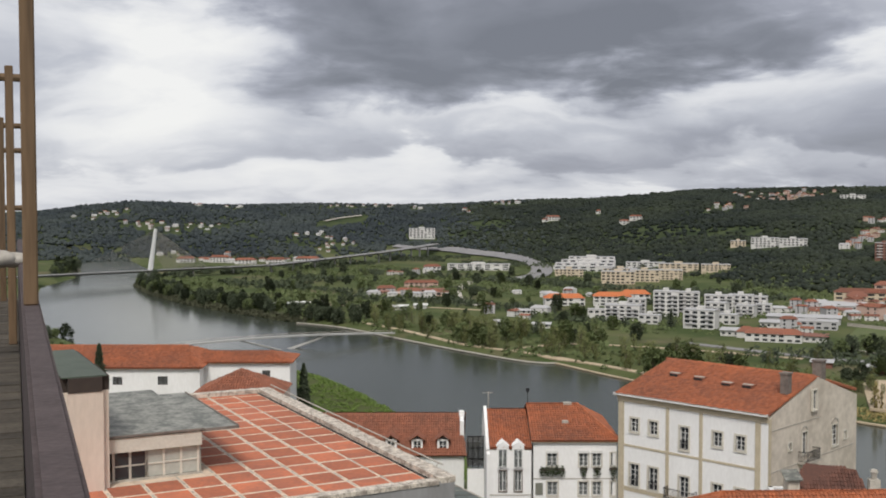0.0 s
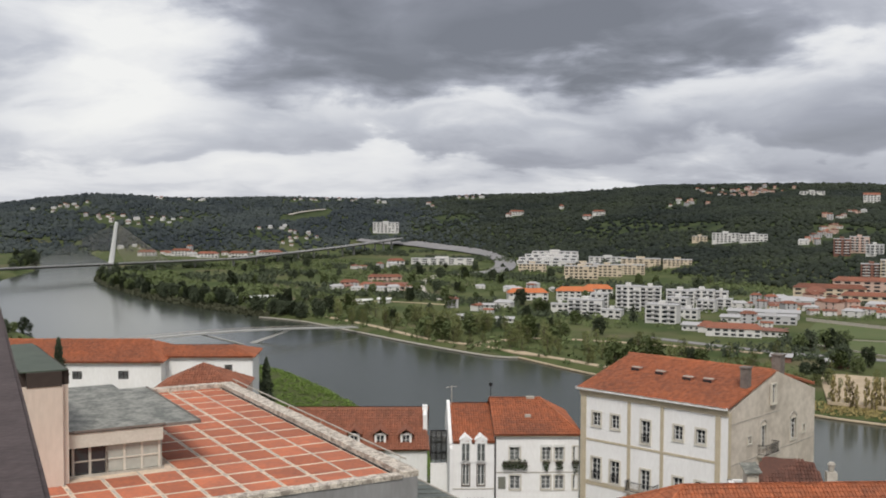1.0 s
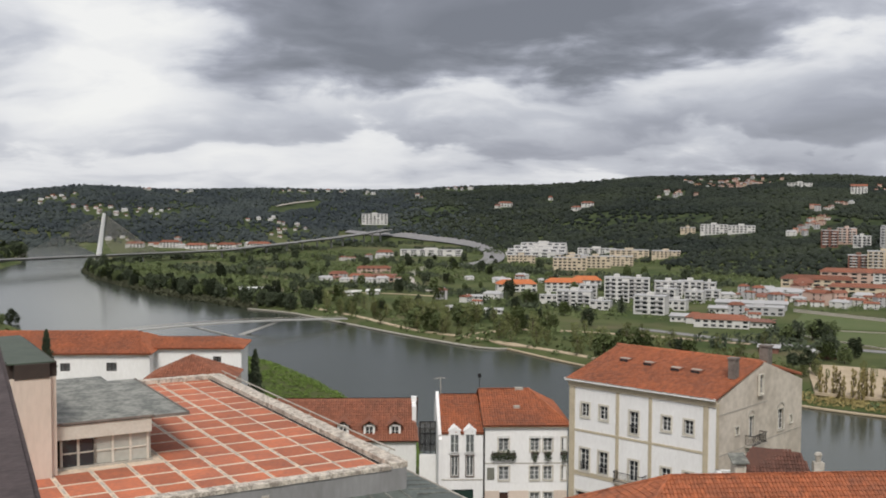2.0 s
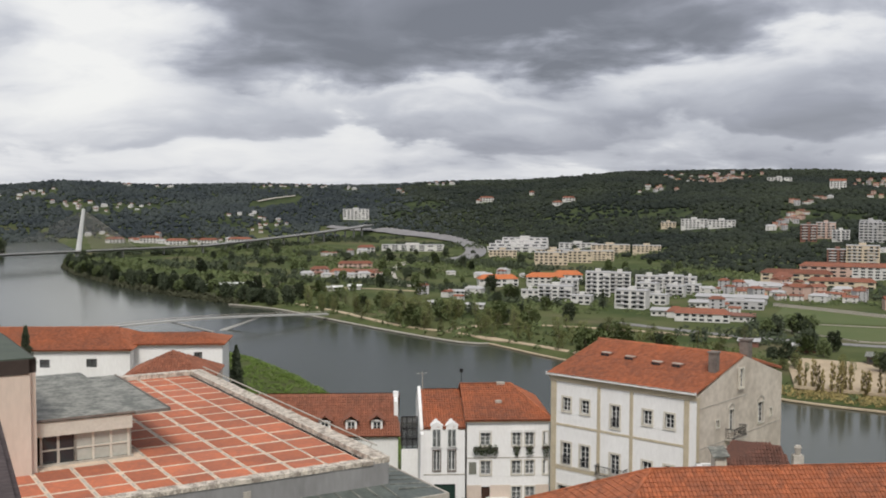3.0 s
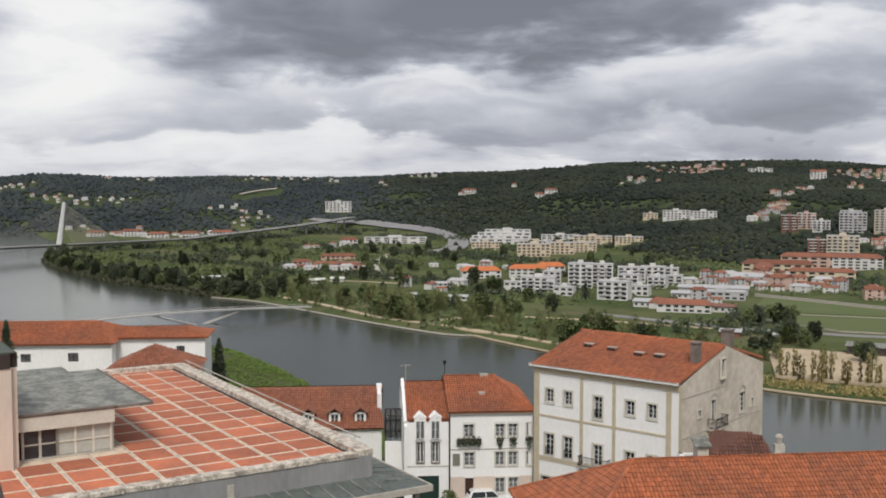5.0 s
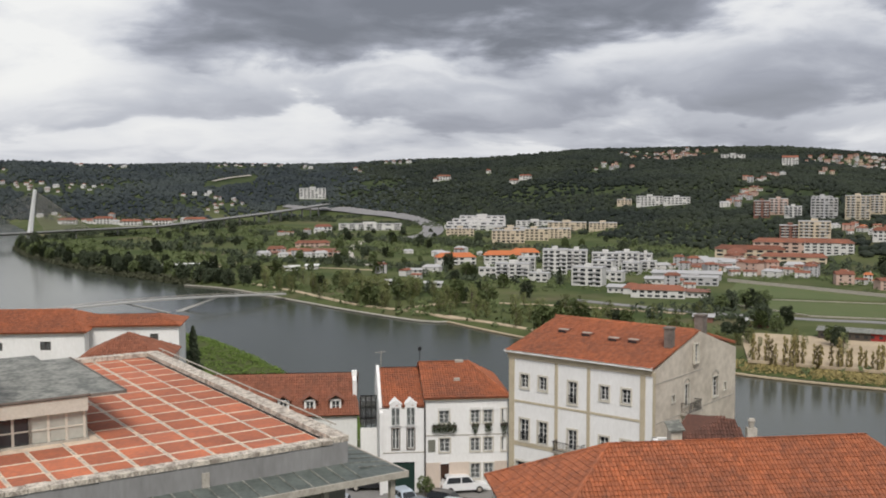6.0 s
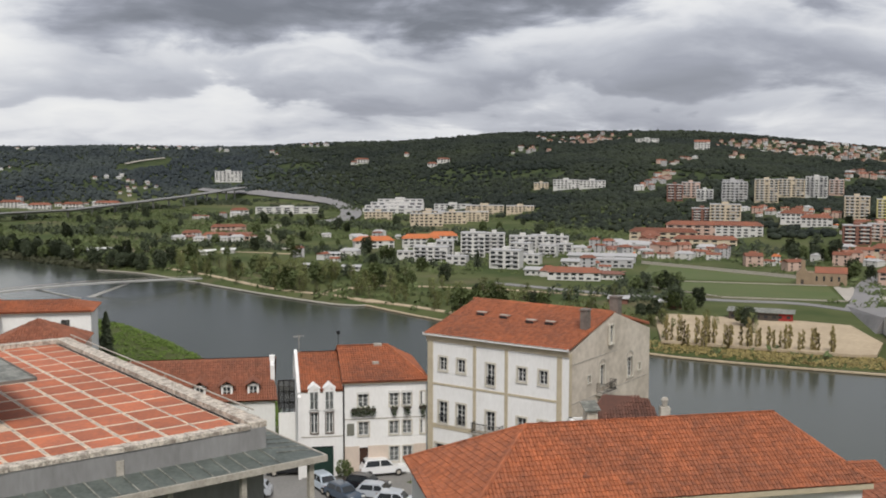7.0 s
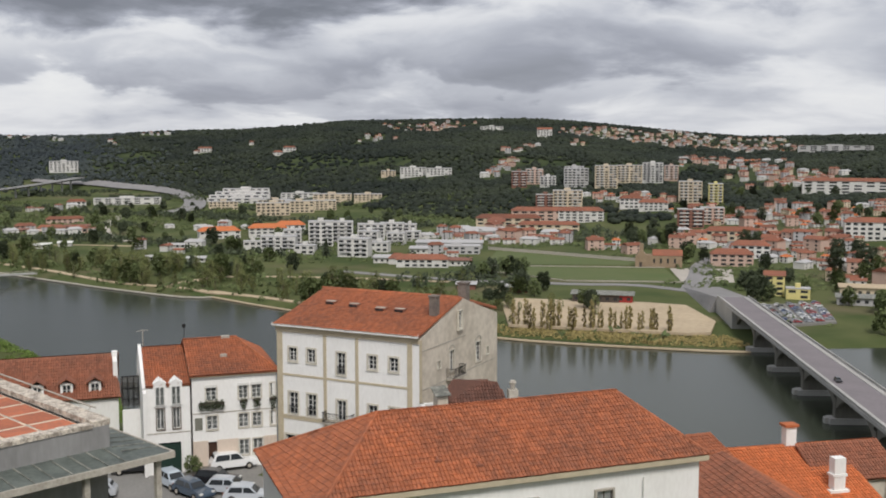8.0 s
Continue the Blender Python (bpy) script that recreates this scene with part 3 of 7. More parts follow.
    part("outlet", bm, M_STONE, root, "stone rain outlet on the parapet")
    # glazed pavilion on the roof
    px0, px1, py0, py1, z0 = -20.5, -12.3, 8.75, 20.5, 74.19
    bm = bmesh.new()
    box(bm, px0, px1 - 0.14, py0 + 0.6, py1, z0, z0 + 2.3)
    part("pavilion_core", bm, M_DARKWOOD, root, "dark room behind the glazing")
    bm = bmesh.new()
    box(bm, px0, px1 + 0.02, py0 - 0.2, py0 + 0.2, z0 + 1.75, z0 + 2.55)
    part("lintel", bm, M_TRIM, root, "pale cream rendered lintel")
    bm = bmesh.new()
    box(bm, px0, px1 + 0.1, py0, py0 + 0.35, z0, z0 + 0.12)
    part("plinth", bm, M_STONE, root)
    for k, (a, b, mat, lab) in enumerate(((-17.3, -15.45, M_DARKGLASS, "dark glazed doors"), (-15.45, -12.45, M_FROST, "frosted grey panes"))):
        n = 2 if k == 0 else 3
        for i in range(n):
            x0, x1 = a + (b - a) * i / n, a + (b - a) * (i + 1) / n
            bm = bmesh.new()
            box(bm, x0 + 0.06, x1 - 0.06, py0 + 0.12, py0 + 0.15, z0 + 0.15, z0 + 1.72)
            part("pane", bm, mat, root, lab)
        bm = bmesh.new()
        for i in range(n + 1):
            x0 = a + (b - a) * i / n
            box(bm, x0 - 0.07, x0 + 0.07, py0 + 0.05, py0 + 0.2, z0 + 0.12, z0 + 1.75)
        box(bm, a + 0.07, b - 0.07, py0 + 0.06, py0 + 0.19, z0 + 0.86, z0 + 0.94)
        part("glazing_bar", bm, M_TRIM if k else M_STONE, root)
    bm = bmesh.new()
    box(bm, px1 - 0.1, px1 + 0.05, py0 + 0.2, py1, z0, z0 + 2.5)
    part("side_wall", bm, M_FROST, root)
    bm = bmesh.new()
    prism(bm, ((-20.4, 8.5), (-12.15, 8.5), (-12.15, 8.3), (-10.2, 8.3), (-10.2, 21.0), (-12.0, 21.0), (-12.0, 23.2), (-20.4, 23.2)), z0 + 2.56, z0 + 2.72)
    part("pavilion_roof", bm, M_SLATE, root, "mossy grey flat pavilion roof")
    bm = bmesh.new()
    box(bm, -12.15, -10.15, 8.24, 8.3, z0 + 2.58, z0 + 2.74)
    box(bm, -10.2, -10.1, 8.3, 21.0, z0 + 2.56, z0 + 2.77)
    box(bm, -20.4, -12.15, 8.44, 8.5, z0 + 2.64, z0 + 2.75)
    part("roof_edge", bm, M_SOOT, root, "dark weathered roof edging")
    # stair tower with a rounded cap
    tx0, tx1, ty0, ty1 = -20.3, -17.7, 7.4, 19.5
    bm = bmesh.new()
    box(bm, tx0, tx1, ty0, ty1, z0, 79.75)
    bmesh.ops.bevel(bm, geom=[e for e in bm.edges if abs((e.verts[0].co - e.verts[1].co).z) > 1], offset=0.35, segments=3, affect="EDGES")
    part("stair_tower", bm, M_PINK, root, "pale pink rendered stair tower")
    bm = bmesh.new()
    box(bm, tx0 - 0.05, tx1 + 0.05, ty0 - 0.05, ty1 + 0.1, 79.75, 80.55)
    bmesh.ops.bevel(bm, geom=[e for e in bm.edges if abs((e.verts[0].co - e.verts[1].co).z) > 0.5], offset=0.45, segments=4, affect="EDGES")
    part("tower_cap_band", bm, material("dark_rusty_band", (0.06, 0.045, 0.038), amount=0.6), root, "dark rusted band round the cap")
    bm = bmesh.new()
    box(bm, tx0 + 0.1, tx1 - 0.1, ty0 + 0.1, ty1 - 0.1, 80.55, 80.62)
    part("tower_cap", bm, material("mossy_cap_sheet", (0.085, 0.105, 0.075), (0.045, 0.056, 0.042), rough=0.6, scale=1.0, fine=5, amount=0.8), root, "green-grey sheet cap")
    bm = bmesh.new()
    box(bm, -22.4, -20.35, 6.9, 12, z0, 77.4)
    part("side_block", bm, M_PINK, root)
    bm = bmesh.new()
    box(bm, -22.5, -19.9, 6.6, 12.2, 77.4, 77.6)
    part("side_roof", bm, M_SLATE, root)


roof_terrace_building()


# ---- the palace-like white building ----
def balcony(parent, at, w, d, h):
    bm = bmesh.new()
    box(bm, -w / 2 - 0.1, w / 2 + 0.1, -d, 0, -0.14, 0)
    b = part("balcony", bm, M_STONE, parent, "", at)
    bm = bmesh.new()
    for x0, x1, y0, y1 in ((-w / 2, w / 2, -d + 0.02, -d + 0.06), (-w / 2, -w / 2 + 0.04, -d + 0.06, 0), (w / 2 - 0.04, w / 2, -d + 0.06, 0)):
        box(bm, x0, x1, y0, y1, h - 0.05, h)
        box(bm, x0, x1, y0, y1, 0.08, 0.12)
    for k in range(int(w / 0.13)):
        x = -w / 2 + 0.06 + k * 0.13
        box(bm, x - 0.012, x + 0.012, -d + 0.028, -d + 0.052, 0.12, h - 0.05)
    for k in range(int(d / 0.13)):
        for x in (-w / 2 + 0.02, w / 2 - 0.02):
            box(bm, x - 0.012, x + 0.012, -d + 0.1 + k * 0.13, -d + 0.124 + k * 0.13, 0.12, h - 0.05)
    part("railing", bm, M_IRON, b, "dark iron railing")
    return b


def palace():
    W, D, z0, ze, zr = 15.05, 16.9, 46.0, 72.2, 74.65
    root = thing("white_mansion", pose(16.39, 98.62, 0, 0, 0, -44.9), "white three-storey mansion with ochre stone bands and tiled roof", "building")
    xs = (1.75, 3.79, 7.01, 10.31, 12.49)
    holes, wins = [], []
    for i, x in enumerate(xs):
        wins.append((x, 68.4, 0.88, 2.0, True) if i == 2 else (x, 69.2, 0.86, 1.24, False))
        wins.append((x, 64.15, 0.98, 2.05, True) if i < 2 else (x, 64.12, 0.95, 1.85, False) if i == 2 else (x, 64.4, 0.92, 1.5, False))
        wins.append((x, 60.1, 1.8 if i == 0 else 1.15, 2.0, False))
    for x, z, w, h, _ in wins:
        holes.append((x - w / 2, x + w / 2, z, z + h))
    part("front_wall", wall_bm(W, z0, ze, 0.5, holes), M_WHITE, root)
    for x, z, w, h, rail in wins:
        o = window(root, pose(x, 0, z), w, h, "tall" if h > 1.6 else "casement", 0.17, M_TRIM, M_FRAME, glass=M_DARKGLASS)
        if rail:
            bm = bmesh.new()
            box(bm, -w / 2 + 0.01, w / 2 - 0.01, -0.05, -0.01, 0.72, 0.78)
            for k in range(8):
                xx = -w / 2 + 0.06 + k * (w - 0.12) / 7
                box(bm, xx - 0.012, xx + 0.012, -0.04, -0.018, 0.02, 0.72)
            part("window_rail", bm, M_IRON, o, "dark iron window rail")
    balcony(root, pose(6.9, -0.02, 63.95), 3.0, 0.85, 0.95)
    for x, w in ((0.3, 0.6), (5.28, 0.32), (8.69, 0.32), (14.11, 0.48)):
        bm = bmesh.new()
        box(bm, x - w / 2, x + w / 2, -0.07, 0, z0, ze - 0.3)
        part("pilaster", bm, M_OCHRE, root, "ochre stone pilaster")
    for z, h in ((67.75, 0.2), (63.62, 0.42)):
        for a, b in ((0.6, 5.12), (5.44, 8.53), (8.85, 13.87)):
            bm = bmesh.new()
            box(bm, a, b, -0.05, 0, z, z + h)
            part("string_course", bm, M_OCHRE, root, "ochre stone band")
    bm = bmesh.new()
    box(bm, -0.1, W, -0.12, 0, ze - 0.3, ze + 0.15)
    box(bm, -0.25, W + 0.05, -0.3, 0, ze + 0.15, ze + 0.38)
    part("cornice", bm, M_OCHRE, root, "ochre stone cornice")
    bm = bmesh.new()
    box(bm, -0.3, W + 0.1, -0.5, -0.3, ze + 0.28, ze + 0.5)
    part("gutter", bm, M_WHITE, root, "white painted gutter")
    # gables and rear
    sides = ((3.72, 69.05, 0.6, 0.6), (6.4, 68.3, 0.95, 1.9), (7.9, 72.0, 0.75, 1.7), (12.3, 68.1, 1.2, 1.9), (14.5, 68.4, 0.55, 0.7))
    gh = [(x - w / 2, x + w / 2, z, z + h) for x, z, w, h in sides if z + h < ze]
    gable = part("gable_wall", wall_bm(D, z0, ze, 0.5, gh, zr - ze + 0.22), M_GREY, root, "stained grey rendered gable", pose(W + 0.015, 0.015, 0, 0, 0, 90))
    for x, z, w, h in sides:
        o = window(gable, pose(x, -0.2 if z >= 72 else 0, z), w, h, "tall" if h > 1.3 else "casement", 0.11, M_TRIM, M_FRAME, glass=M_DARKGLASS)
        if w > 0.9:
            bm = bmesh.new()
            for k in range(7):
                a0, a1 = math.pi * k / 7, math.pi * (k + 1) / 7
                p = [(r * math.cos(a), yy, h + 0.13 + r * 0.7 * math.sin(a)) for a in (a0, a1) for r in (w / 2, w / 2 + 0.16) for yy in (-0.05, 0.0)]
                vs = [bm.verts.new(q) for q in p]
                for f in ((0, 2, 6, 4), (1, 5, 7, 3), (2, 3, 7, 6), (0, 4, 5, 1)):
                    bm.faces.new([vs[i] for i in f])
            part("arch", bm, M_STONE, o)
    balcony(gable, pose(6.6, -0.02, 67.75), 2.7, 0.8, 0.95)
    bm = bmesh.new()
    for z in (67.6, 71.1):
        box(bm, 0.3, 9.5 if z > 70 else 16.5, -0.03, 0, z, z + 0.1)
    part("worn_band", bm, M_STONE, gable, "worn pale string course")
    bm = bmesh.new()
    box(bm, -0.06, 0.4, -0.06, 0, z0, ze)
    part("quoin", bm, M_OCHRE, gable)
    part("left_wall", wall_bm(D, z0, ze, 0.5, [], zr - ze - 0.15), M_WHITE, root, "", pose(-0.015, D + 0.015, 0, 0, 0, -90))
    part("rear_wall", wall_bm(W, z0, ze, 0.5, []), M_WHITE, root, "", pose(W, D, 0, 0, 0, 180))
    e = ze + 0.42
    tile_slope(root, ((-0.15, -0.5, e), (W + 0.1, -0.5, e), (W + 0.1, D / 2, zr + 0.2), (-0.15, D / 2, zr + 0.2)), M_TILE, 0.25, 0.40, 3, 260, M_TILE_PART)
    tile_slope(root, ((W - 0.2, D + 0.4, e), (-0.35, D + 0.4, e), (-0.35, D / 2, zr + 0.2), (W - 0.2, D / 2, zr + 0.2)), M_TILE, 0.3, 0.5, 4)
    bm = bmesh.new()
    for k in range(38):
        x = -0.35 + k * 0.4
        tube(bm, (x, D / 2, zr + 0.22), (x + 0.43, D / 2, zr + 0.24), 0.14, 0.12, 8)
    part("ridge_tiles", bm, M_TILE, root)
    pitch = math.degrees(math.atan2(zr + 0.2 - e, D / 2 + 0.5))
    for x, y in ((3.0, 4.5), (5.7, 4.3), (8.8, 3.9), (10.8, 4.0)):
        z = e + (y + 0.5) * math.tan(radians(pitch))
        bm = bmesh.new()
        box(bm, -0.5, 0.5, 0.0, 0.9, -0.1, 0.34)
        sk = part("skylight", bm, M_TILE_OLD, root, "small raised roof light", pose(x, y, z, pitch * 0.3))
        bm = bmesh.new()
        box(bm, -0.5, 0.5, 0.15, 0.45, 0.34, 0.40)
        part("cover", bm, M_STONE, sk, "pale cover slab")
        bm = bmesh.new()
        box(bm, -0.42, 0.42, -0.02, 0.0, 0.08, 0.32)
        part("pane", bm, M_DARKGLASS, sk)
    for x, y, zt, w in ((14.45, 4.1, 75.5, 0.7), (14.6, 10.0, 76.0, 0.85)):
        bm = bmesh.new()
        box(bm, -w / 2, w / 2, -w / 2, w / 2, 72, zt)
        box(bm, -w / 2 - 0.08, w / 2 + 0.08, -w / 2 - 0.08, w / 2 + 0.08, zt, zt + 0.14)
        part("chimney", bm, M_SOOT, root, "sooty grey rendered chimney", pose(x, y, 0))


palace()


# ---- the row of white houses ----
def shell(root, W, D, z0, ze, front_holes, mat=None, gable=0.0):
    mat = mat or M_WHITE
    part("front_wall", wall_bm(W, z0, ze, 0.4, front_holes), mat, root)
    part("side_wall", wall_bm(D - 0.03, z0, ze, 0.38, [], gable), mat, root, "", pose(W - 0.012, 0.015, 0, 0, 0, 90))
    part("side_wall", wall_bm(D - 0.03, z0, ze, 0.38, [], gable), mat, root, "", pose(0.012, D - 0.015, 0, 0, 0, -90))
    part("rear_wall", wall_bm(W, z0, ze, 0.4, []), mat, root, "", pose(W, D, 0, 0, 0, 180))


def leaf_cloud(bm, rng, centre, size, count, leaf=0.12):
    """Small leaf blades strewn in a lump of that size."""
    for _ in range(count):
        d = Vector((rng.gauss(0, 1), rng.gauss(0, 1), rng.gauss(0, 1))).normalized() * rng.uniform(0.35, 1.0)
        c = Vector(centre) + Vector((d.x * size[0], d.y * size[1], d.z * size[2]))
        a = Vector((rng.gauss(0, 1), rng.gauss(0, 1), rng.gauss(0, 1))).normalized()
        b = a.orthogonal().normalized() * leaf * rng.uniform(0.4, 0.7)
        a = a * leaf * rng.uniform(0.7, 1.4)
        bm.faces.new([bm.verts.new(c - a), bm.verts.new(c + b), bm.verts.new(c + a), bm.verts.new(c - b)])


def flower_box(parent, x, z, w, drop, rng):
    bm = bmesh.new()
    box(bm, x - w / 2, x + w / 2, -0.35, -0.02, z, z + 0.22)
    o = part("flower_box", bm, M_DARKWOOD, parent, "planted window box")
    bm = bmesh.new()
    n = max(1, int(w / 0.45))
    for k in range(n):
        cx = x - w / 2 + (k + 0.5) * w / n
        leaf_cloud(bm, rng, (cx, -0.3, z + 0.15 - drop * 0.3), (0.36, 0.22, 0.28 + drop * rng.uniform(0.3, 0.6)), 90, 0.1)
    part("foliage", bm, M_LEAF_DARK, o, "dark trailing plants")


def white_house():
    rng = random.Random(8)
    W, z0, ze = 8.0, 46.0, 67.75
    root = thing("white_townhouse", pose(8.45, 100.0, 0), "white rendered townhouse with flower boxes and tiled roof", "house")
    wins = [(x, 65.35, w, 1.3, "casement") for x, w in ((1.89, 0.97), (4.87, 0.87), (6.11, 0.87), (7.66, 0.5))]
    wins += [(x, 62.58, w, 1.32, "casement") for x, w in ((1.93, 1.0), (4.86, 0.9), (6.13, 0.87), (7.66, 0.5))]
    wins += [(4.88, 59.9, 0.93, 1.48, "casement"), (6.18, 59.9, 0.93, 1.48, "casement")]
    door = (1.94, 58.7, 0.82, 2.7)
    holes = [(max(0.06, x - w / 2), min(W - 0.06, x + w / 2), z, z + h) for x, z, w, h, _ in wins] + [(door[0] - 0.41, door[0] + 0.41, 58.7, 61.4)]
    shell(root, W, 11, z0, ze, holes)
    for x, z, w, h, st in wins:
        window(root, pose(x, 0, z), w, h, st, 0.11, M_TRIM, M_FRAME, curtain="full" if w > 0.6 else "middle")
    for x in (1.89, 4.87, 6.11):
        bm = bmesh.new()
        box(bm, x - 0.55, x + 0.55, -0.12, -0.045, 66.62, 66.86)
        part("blind_box", bm, M_FRAME, root, "white roller blind box")
    bm = bmesh.new()
    box(bm, 0.33, 1.03, -0.05, -0.002, 62.63, 63.78)
    part("shutter", bm, material("grey_green_shutter", (0.20, 0.20, 0.165), amount=0.4), root, "closed grey-green shutter")
    bm = bmesh.new()
    box(bm, -0.41, 0.41, 0.15, 0.22, 0, 2.7)
    part("door", bm, material("brown_door", (0.06, 0.03, 0.02), amount=0.4), root, "dark brown timber door", pose(door[0], 0, 58.7))
    for a, b in ((0.02, 1.53), (2.35, 4.3), (6.76, 7.98)):
        bm = bmesh.new()
        box(bm, a, b, -0.03, 0, 57.5, 61.55)
        part("plinth", bm, M_PINK, root, "dusty pink plinth")
    bm = bmesh.new()
    box(bm, 0, W, -0.04, 0, 64.15, 64.24)
    part("string_course", bm, M_STONE, root)
    flower_box(root, 1.9, 65.0, 2.3, 0.5, rng)
    for x in (4.87, 6.11, 7.66):
        flower_box(root, x, 65.05, 0.7, 1.0, rng)
    bm = bmesh.new()
    box(bm, -0.05, W + 0.05, -0.28, 0, ze - 0.1, ze + 0.12)
    part("eave", bm, M_OCHRE, root, "ochre eave moulding")
    zr, e = 70.15, ze + 0.14
    L, R, R2, L2 = (-0.1, -0.4, e), (W + 0.2, -0.4, e), (5.0, 6.0, zr), (-0.1, 6.0, zr)
    tile_slope(root, (L, R, R2, L2), M_TILE, 0.25, 0.4, 11)
    tile_slope(root, (R, (W + 0.2, 11.3, e), R2), M_TILE, 0.3, 0.5, 12)
    tile_slope(root, ((W + 0.2, 11.3, e), (-0.1, 11.3, e), L2, R2), M_TILE, 0.3, 0.5, 13)
    bm = bmesh.new()
    for a, b in ((L2, R2), (R2, R)):
        a, b = Vector(a), Vector(b)
        n = int((b - a).length / 0.4)
        for k in range(n):
            tube(bm, a.lerp(b, k / n) + Vector((0, 0, 0.04)), a.lerp(b, (k + 1.05) / n) + Vector((0, 0, 0.06)), 0.13, 0.11, 8)
    part("ridge_tiles", bm, M_TILE, root)
    bm = bmesh.new()
    box(bm, -0.3, 0.3, 0, 0.4, 0, 0.3)
    part("roof_light", bm, M_STONE, root, "small pale roof vent", pose(3.4, 2.4, 68.9))
    bm = bmesh.new()
    box(bm, 3.6, 4.4, 5.7, 6.3, 69.9, 70.35)
    part("chimney", bm, M_STONE, root, "low pale chimney on the ridge")
    bm = bmesh.new()
    tube(bm, (0.05, 6, 70), (0.05, 6, 71.6), 0.03)
    box(bm, -0.12, 0.2, 5.9, 6.1, 71.4, 71.75)
    part("finial", bm, M_IRON, root, "thin iron vent pipe")
    bm = bmesh.new()
    tube(bm, (0.05, -0.1, 58.7), (0.05, -0.1, ze), 0.06)
    part("downpipe", bm, M_IRON, root)


def narrow_house():
    W, z0, ze = 4.25, 46.0, 66.9
    root = thing("narrow_white_house", pose(4.15, 100.0, 0), "narrow white house with paired dormer windows and green garage door", "house")
    wins = [(x, 63.0, 0.68, 1.96) for x in (1.55, 2.99)]
    holes = [(x - w / 2, x + w / 2, z, z + h) for x, z, w, h in wins] + [(1.3, 3.35, 58.7, 61.7)]
    shell(root, W, 11, z0, ze, holes)
    for x, z, w, h in wins:
        window(root, pose(x, 0, z), w, h, "pair", 0.09, M_SOOT, M_FRAME, curtain="middle")
    bm = bmesh.new()
    box(bm, -1.02, 1.02, 0.15, 0.22, 0, 3.0)
    leaf = part("garage_door", bm, M_GREENDOOR, root, "dark green garage door", pose(2.32, 0, 58.7))
    bm = bmesh.new()
    box(bm, -0.01, 0.01, 0.13, 0.15, 0.05, 2.95)
    batten = mesh_of(bm, "batten", M_GREENDOOR)
    for k in range(1, 8):
        part("batten", batten, None, leaf, "", pose(-1.0 + k * 0.25, 0, 0))
    e, zr = ze + 0.25, 69.35
    tile_slope(root, ((0.3, -0.12, e), (W + 0.02, -0.12, e), (W + 0.02, 7.5, zr), (0.3, 7.5, zr)), M_TILE, 0.25, 0.4, 21)
    tile_slope(root, ((W + 0.02, 11.2, e), (0.3, 11.2, e), (0.3, 7.5, zr), (W + 0.02, 7.5, zr)), M_TILE, 0.3, 0.5, 22)
    # raised white party wall
    bm = bmesh.new()
    prism_side = [(-0.45, ze - 0.3), (7.6, zr + 0.35), (11.3, ze + 0.4), (11.3, z0), (-0.45, z0)]
    f = [bm.verts.new((0.0, y, z)) for y, z in prism_side]
    g = [bm.verts.new((0.3, y, z)) for y, z in prism_side]
    bm.faces.new(f)
    bm.faces.new(g[::-1])
    for i in range(5):
        j = (i + 1) % 5
        bm.faces.new((f[j], f[i], g[i], g[j]))
    part("party_wall", bm, M_WHITE, root, "raised white party wall")
    for x in (1.53, 2.98):
        bm = bmesh.new()
        w = 0.56
        box(bm, -w, -0.42, -0.18, 1.6, 65.2, 67.35)
        box(bm, 0.42, w, -0.18, 1.6, 65.2, 67.35)
        box(bm, -0.42, 0.42, -0.18, 1.6, 67.05, 67.35)
        f = [bm.verts.new(p) for p in ((-w - 0.08, -0.22, 67.36), (w + 0.08, -0.22, 67.36), (0, -0.22, 67.72))]
        g = [bm.verts.new(p) for p in ((-w - 0.08, 2.6, 67.36), (w + 0.08, 2.6, 67.36), (0, 2.6, 67.72))]
        bm.faces.new(f)
        bm.faces.new(g[::-1])
        for i in range(3):
            j = (i + 1) % 3
            bm.faces.new((f[j], f[i], g[i], g[j]))
        d = part("dormer", bm, M_WHITE, root, "white gabled dormer", pose(x, 0, 0))
        window(d, pose(0, -0.31, 65.3), 0.84, 1.75, "pair", 0, None, None, "", M_GLASS, "full")
    bm = bmesh.new()
    box(bm, 0, W, -0.05, 0, 62.6, 62.68)
    part("string_course", bm, M_STONE, root)
    # aerial
    bm = bmesh.new()
    tube(bm, (0.5, 7.4, 69.2), (0.5, 7.4, 71.2), 0.03)
    tube(bm, (-0.1, 7.4, 71.0), (1.0, 7.4, 71.1), 0.02)
    for k in range(6):
        tube(bm, (0.0 + 0.18 * k, 7.15, 71.05), (0.0 + 0.18 * k, 7.65, 71.05), 0.012)
    part("aerial", bm, M_STONE, root, "thin metal television aerial")


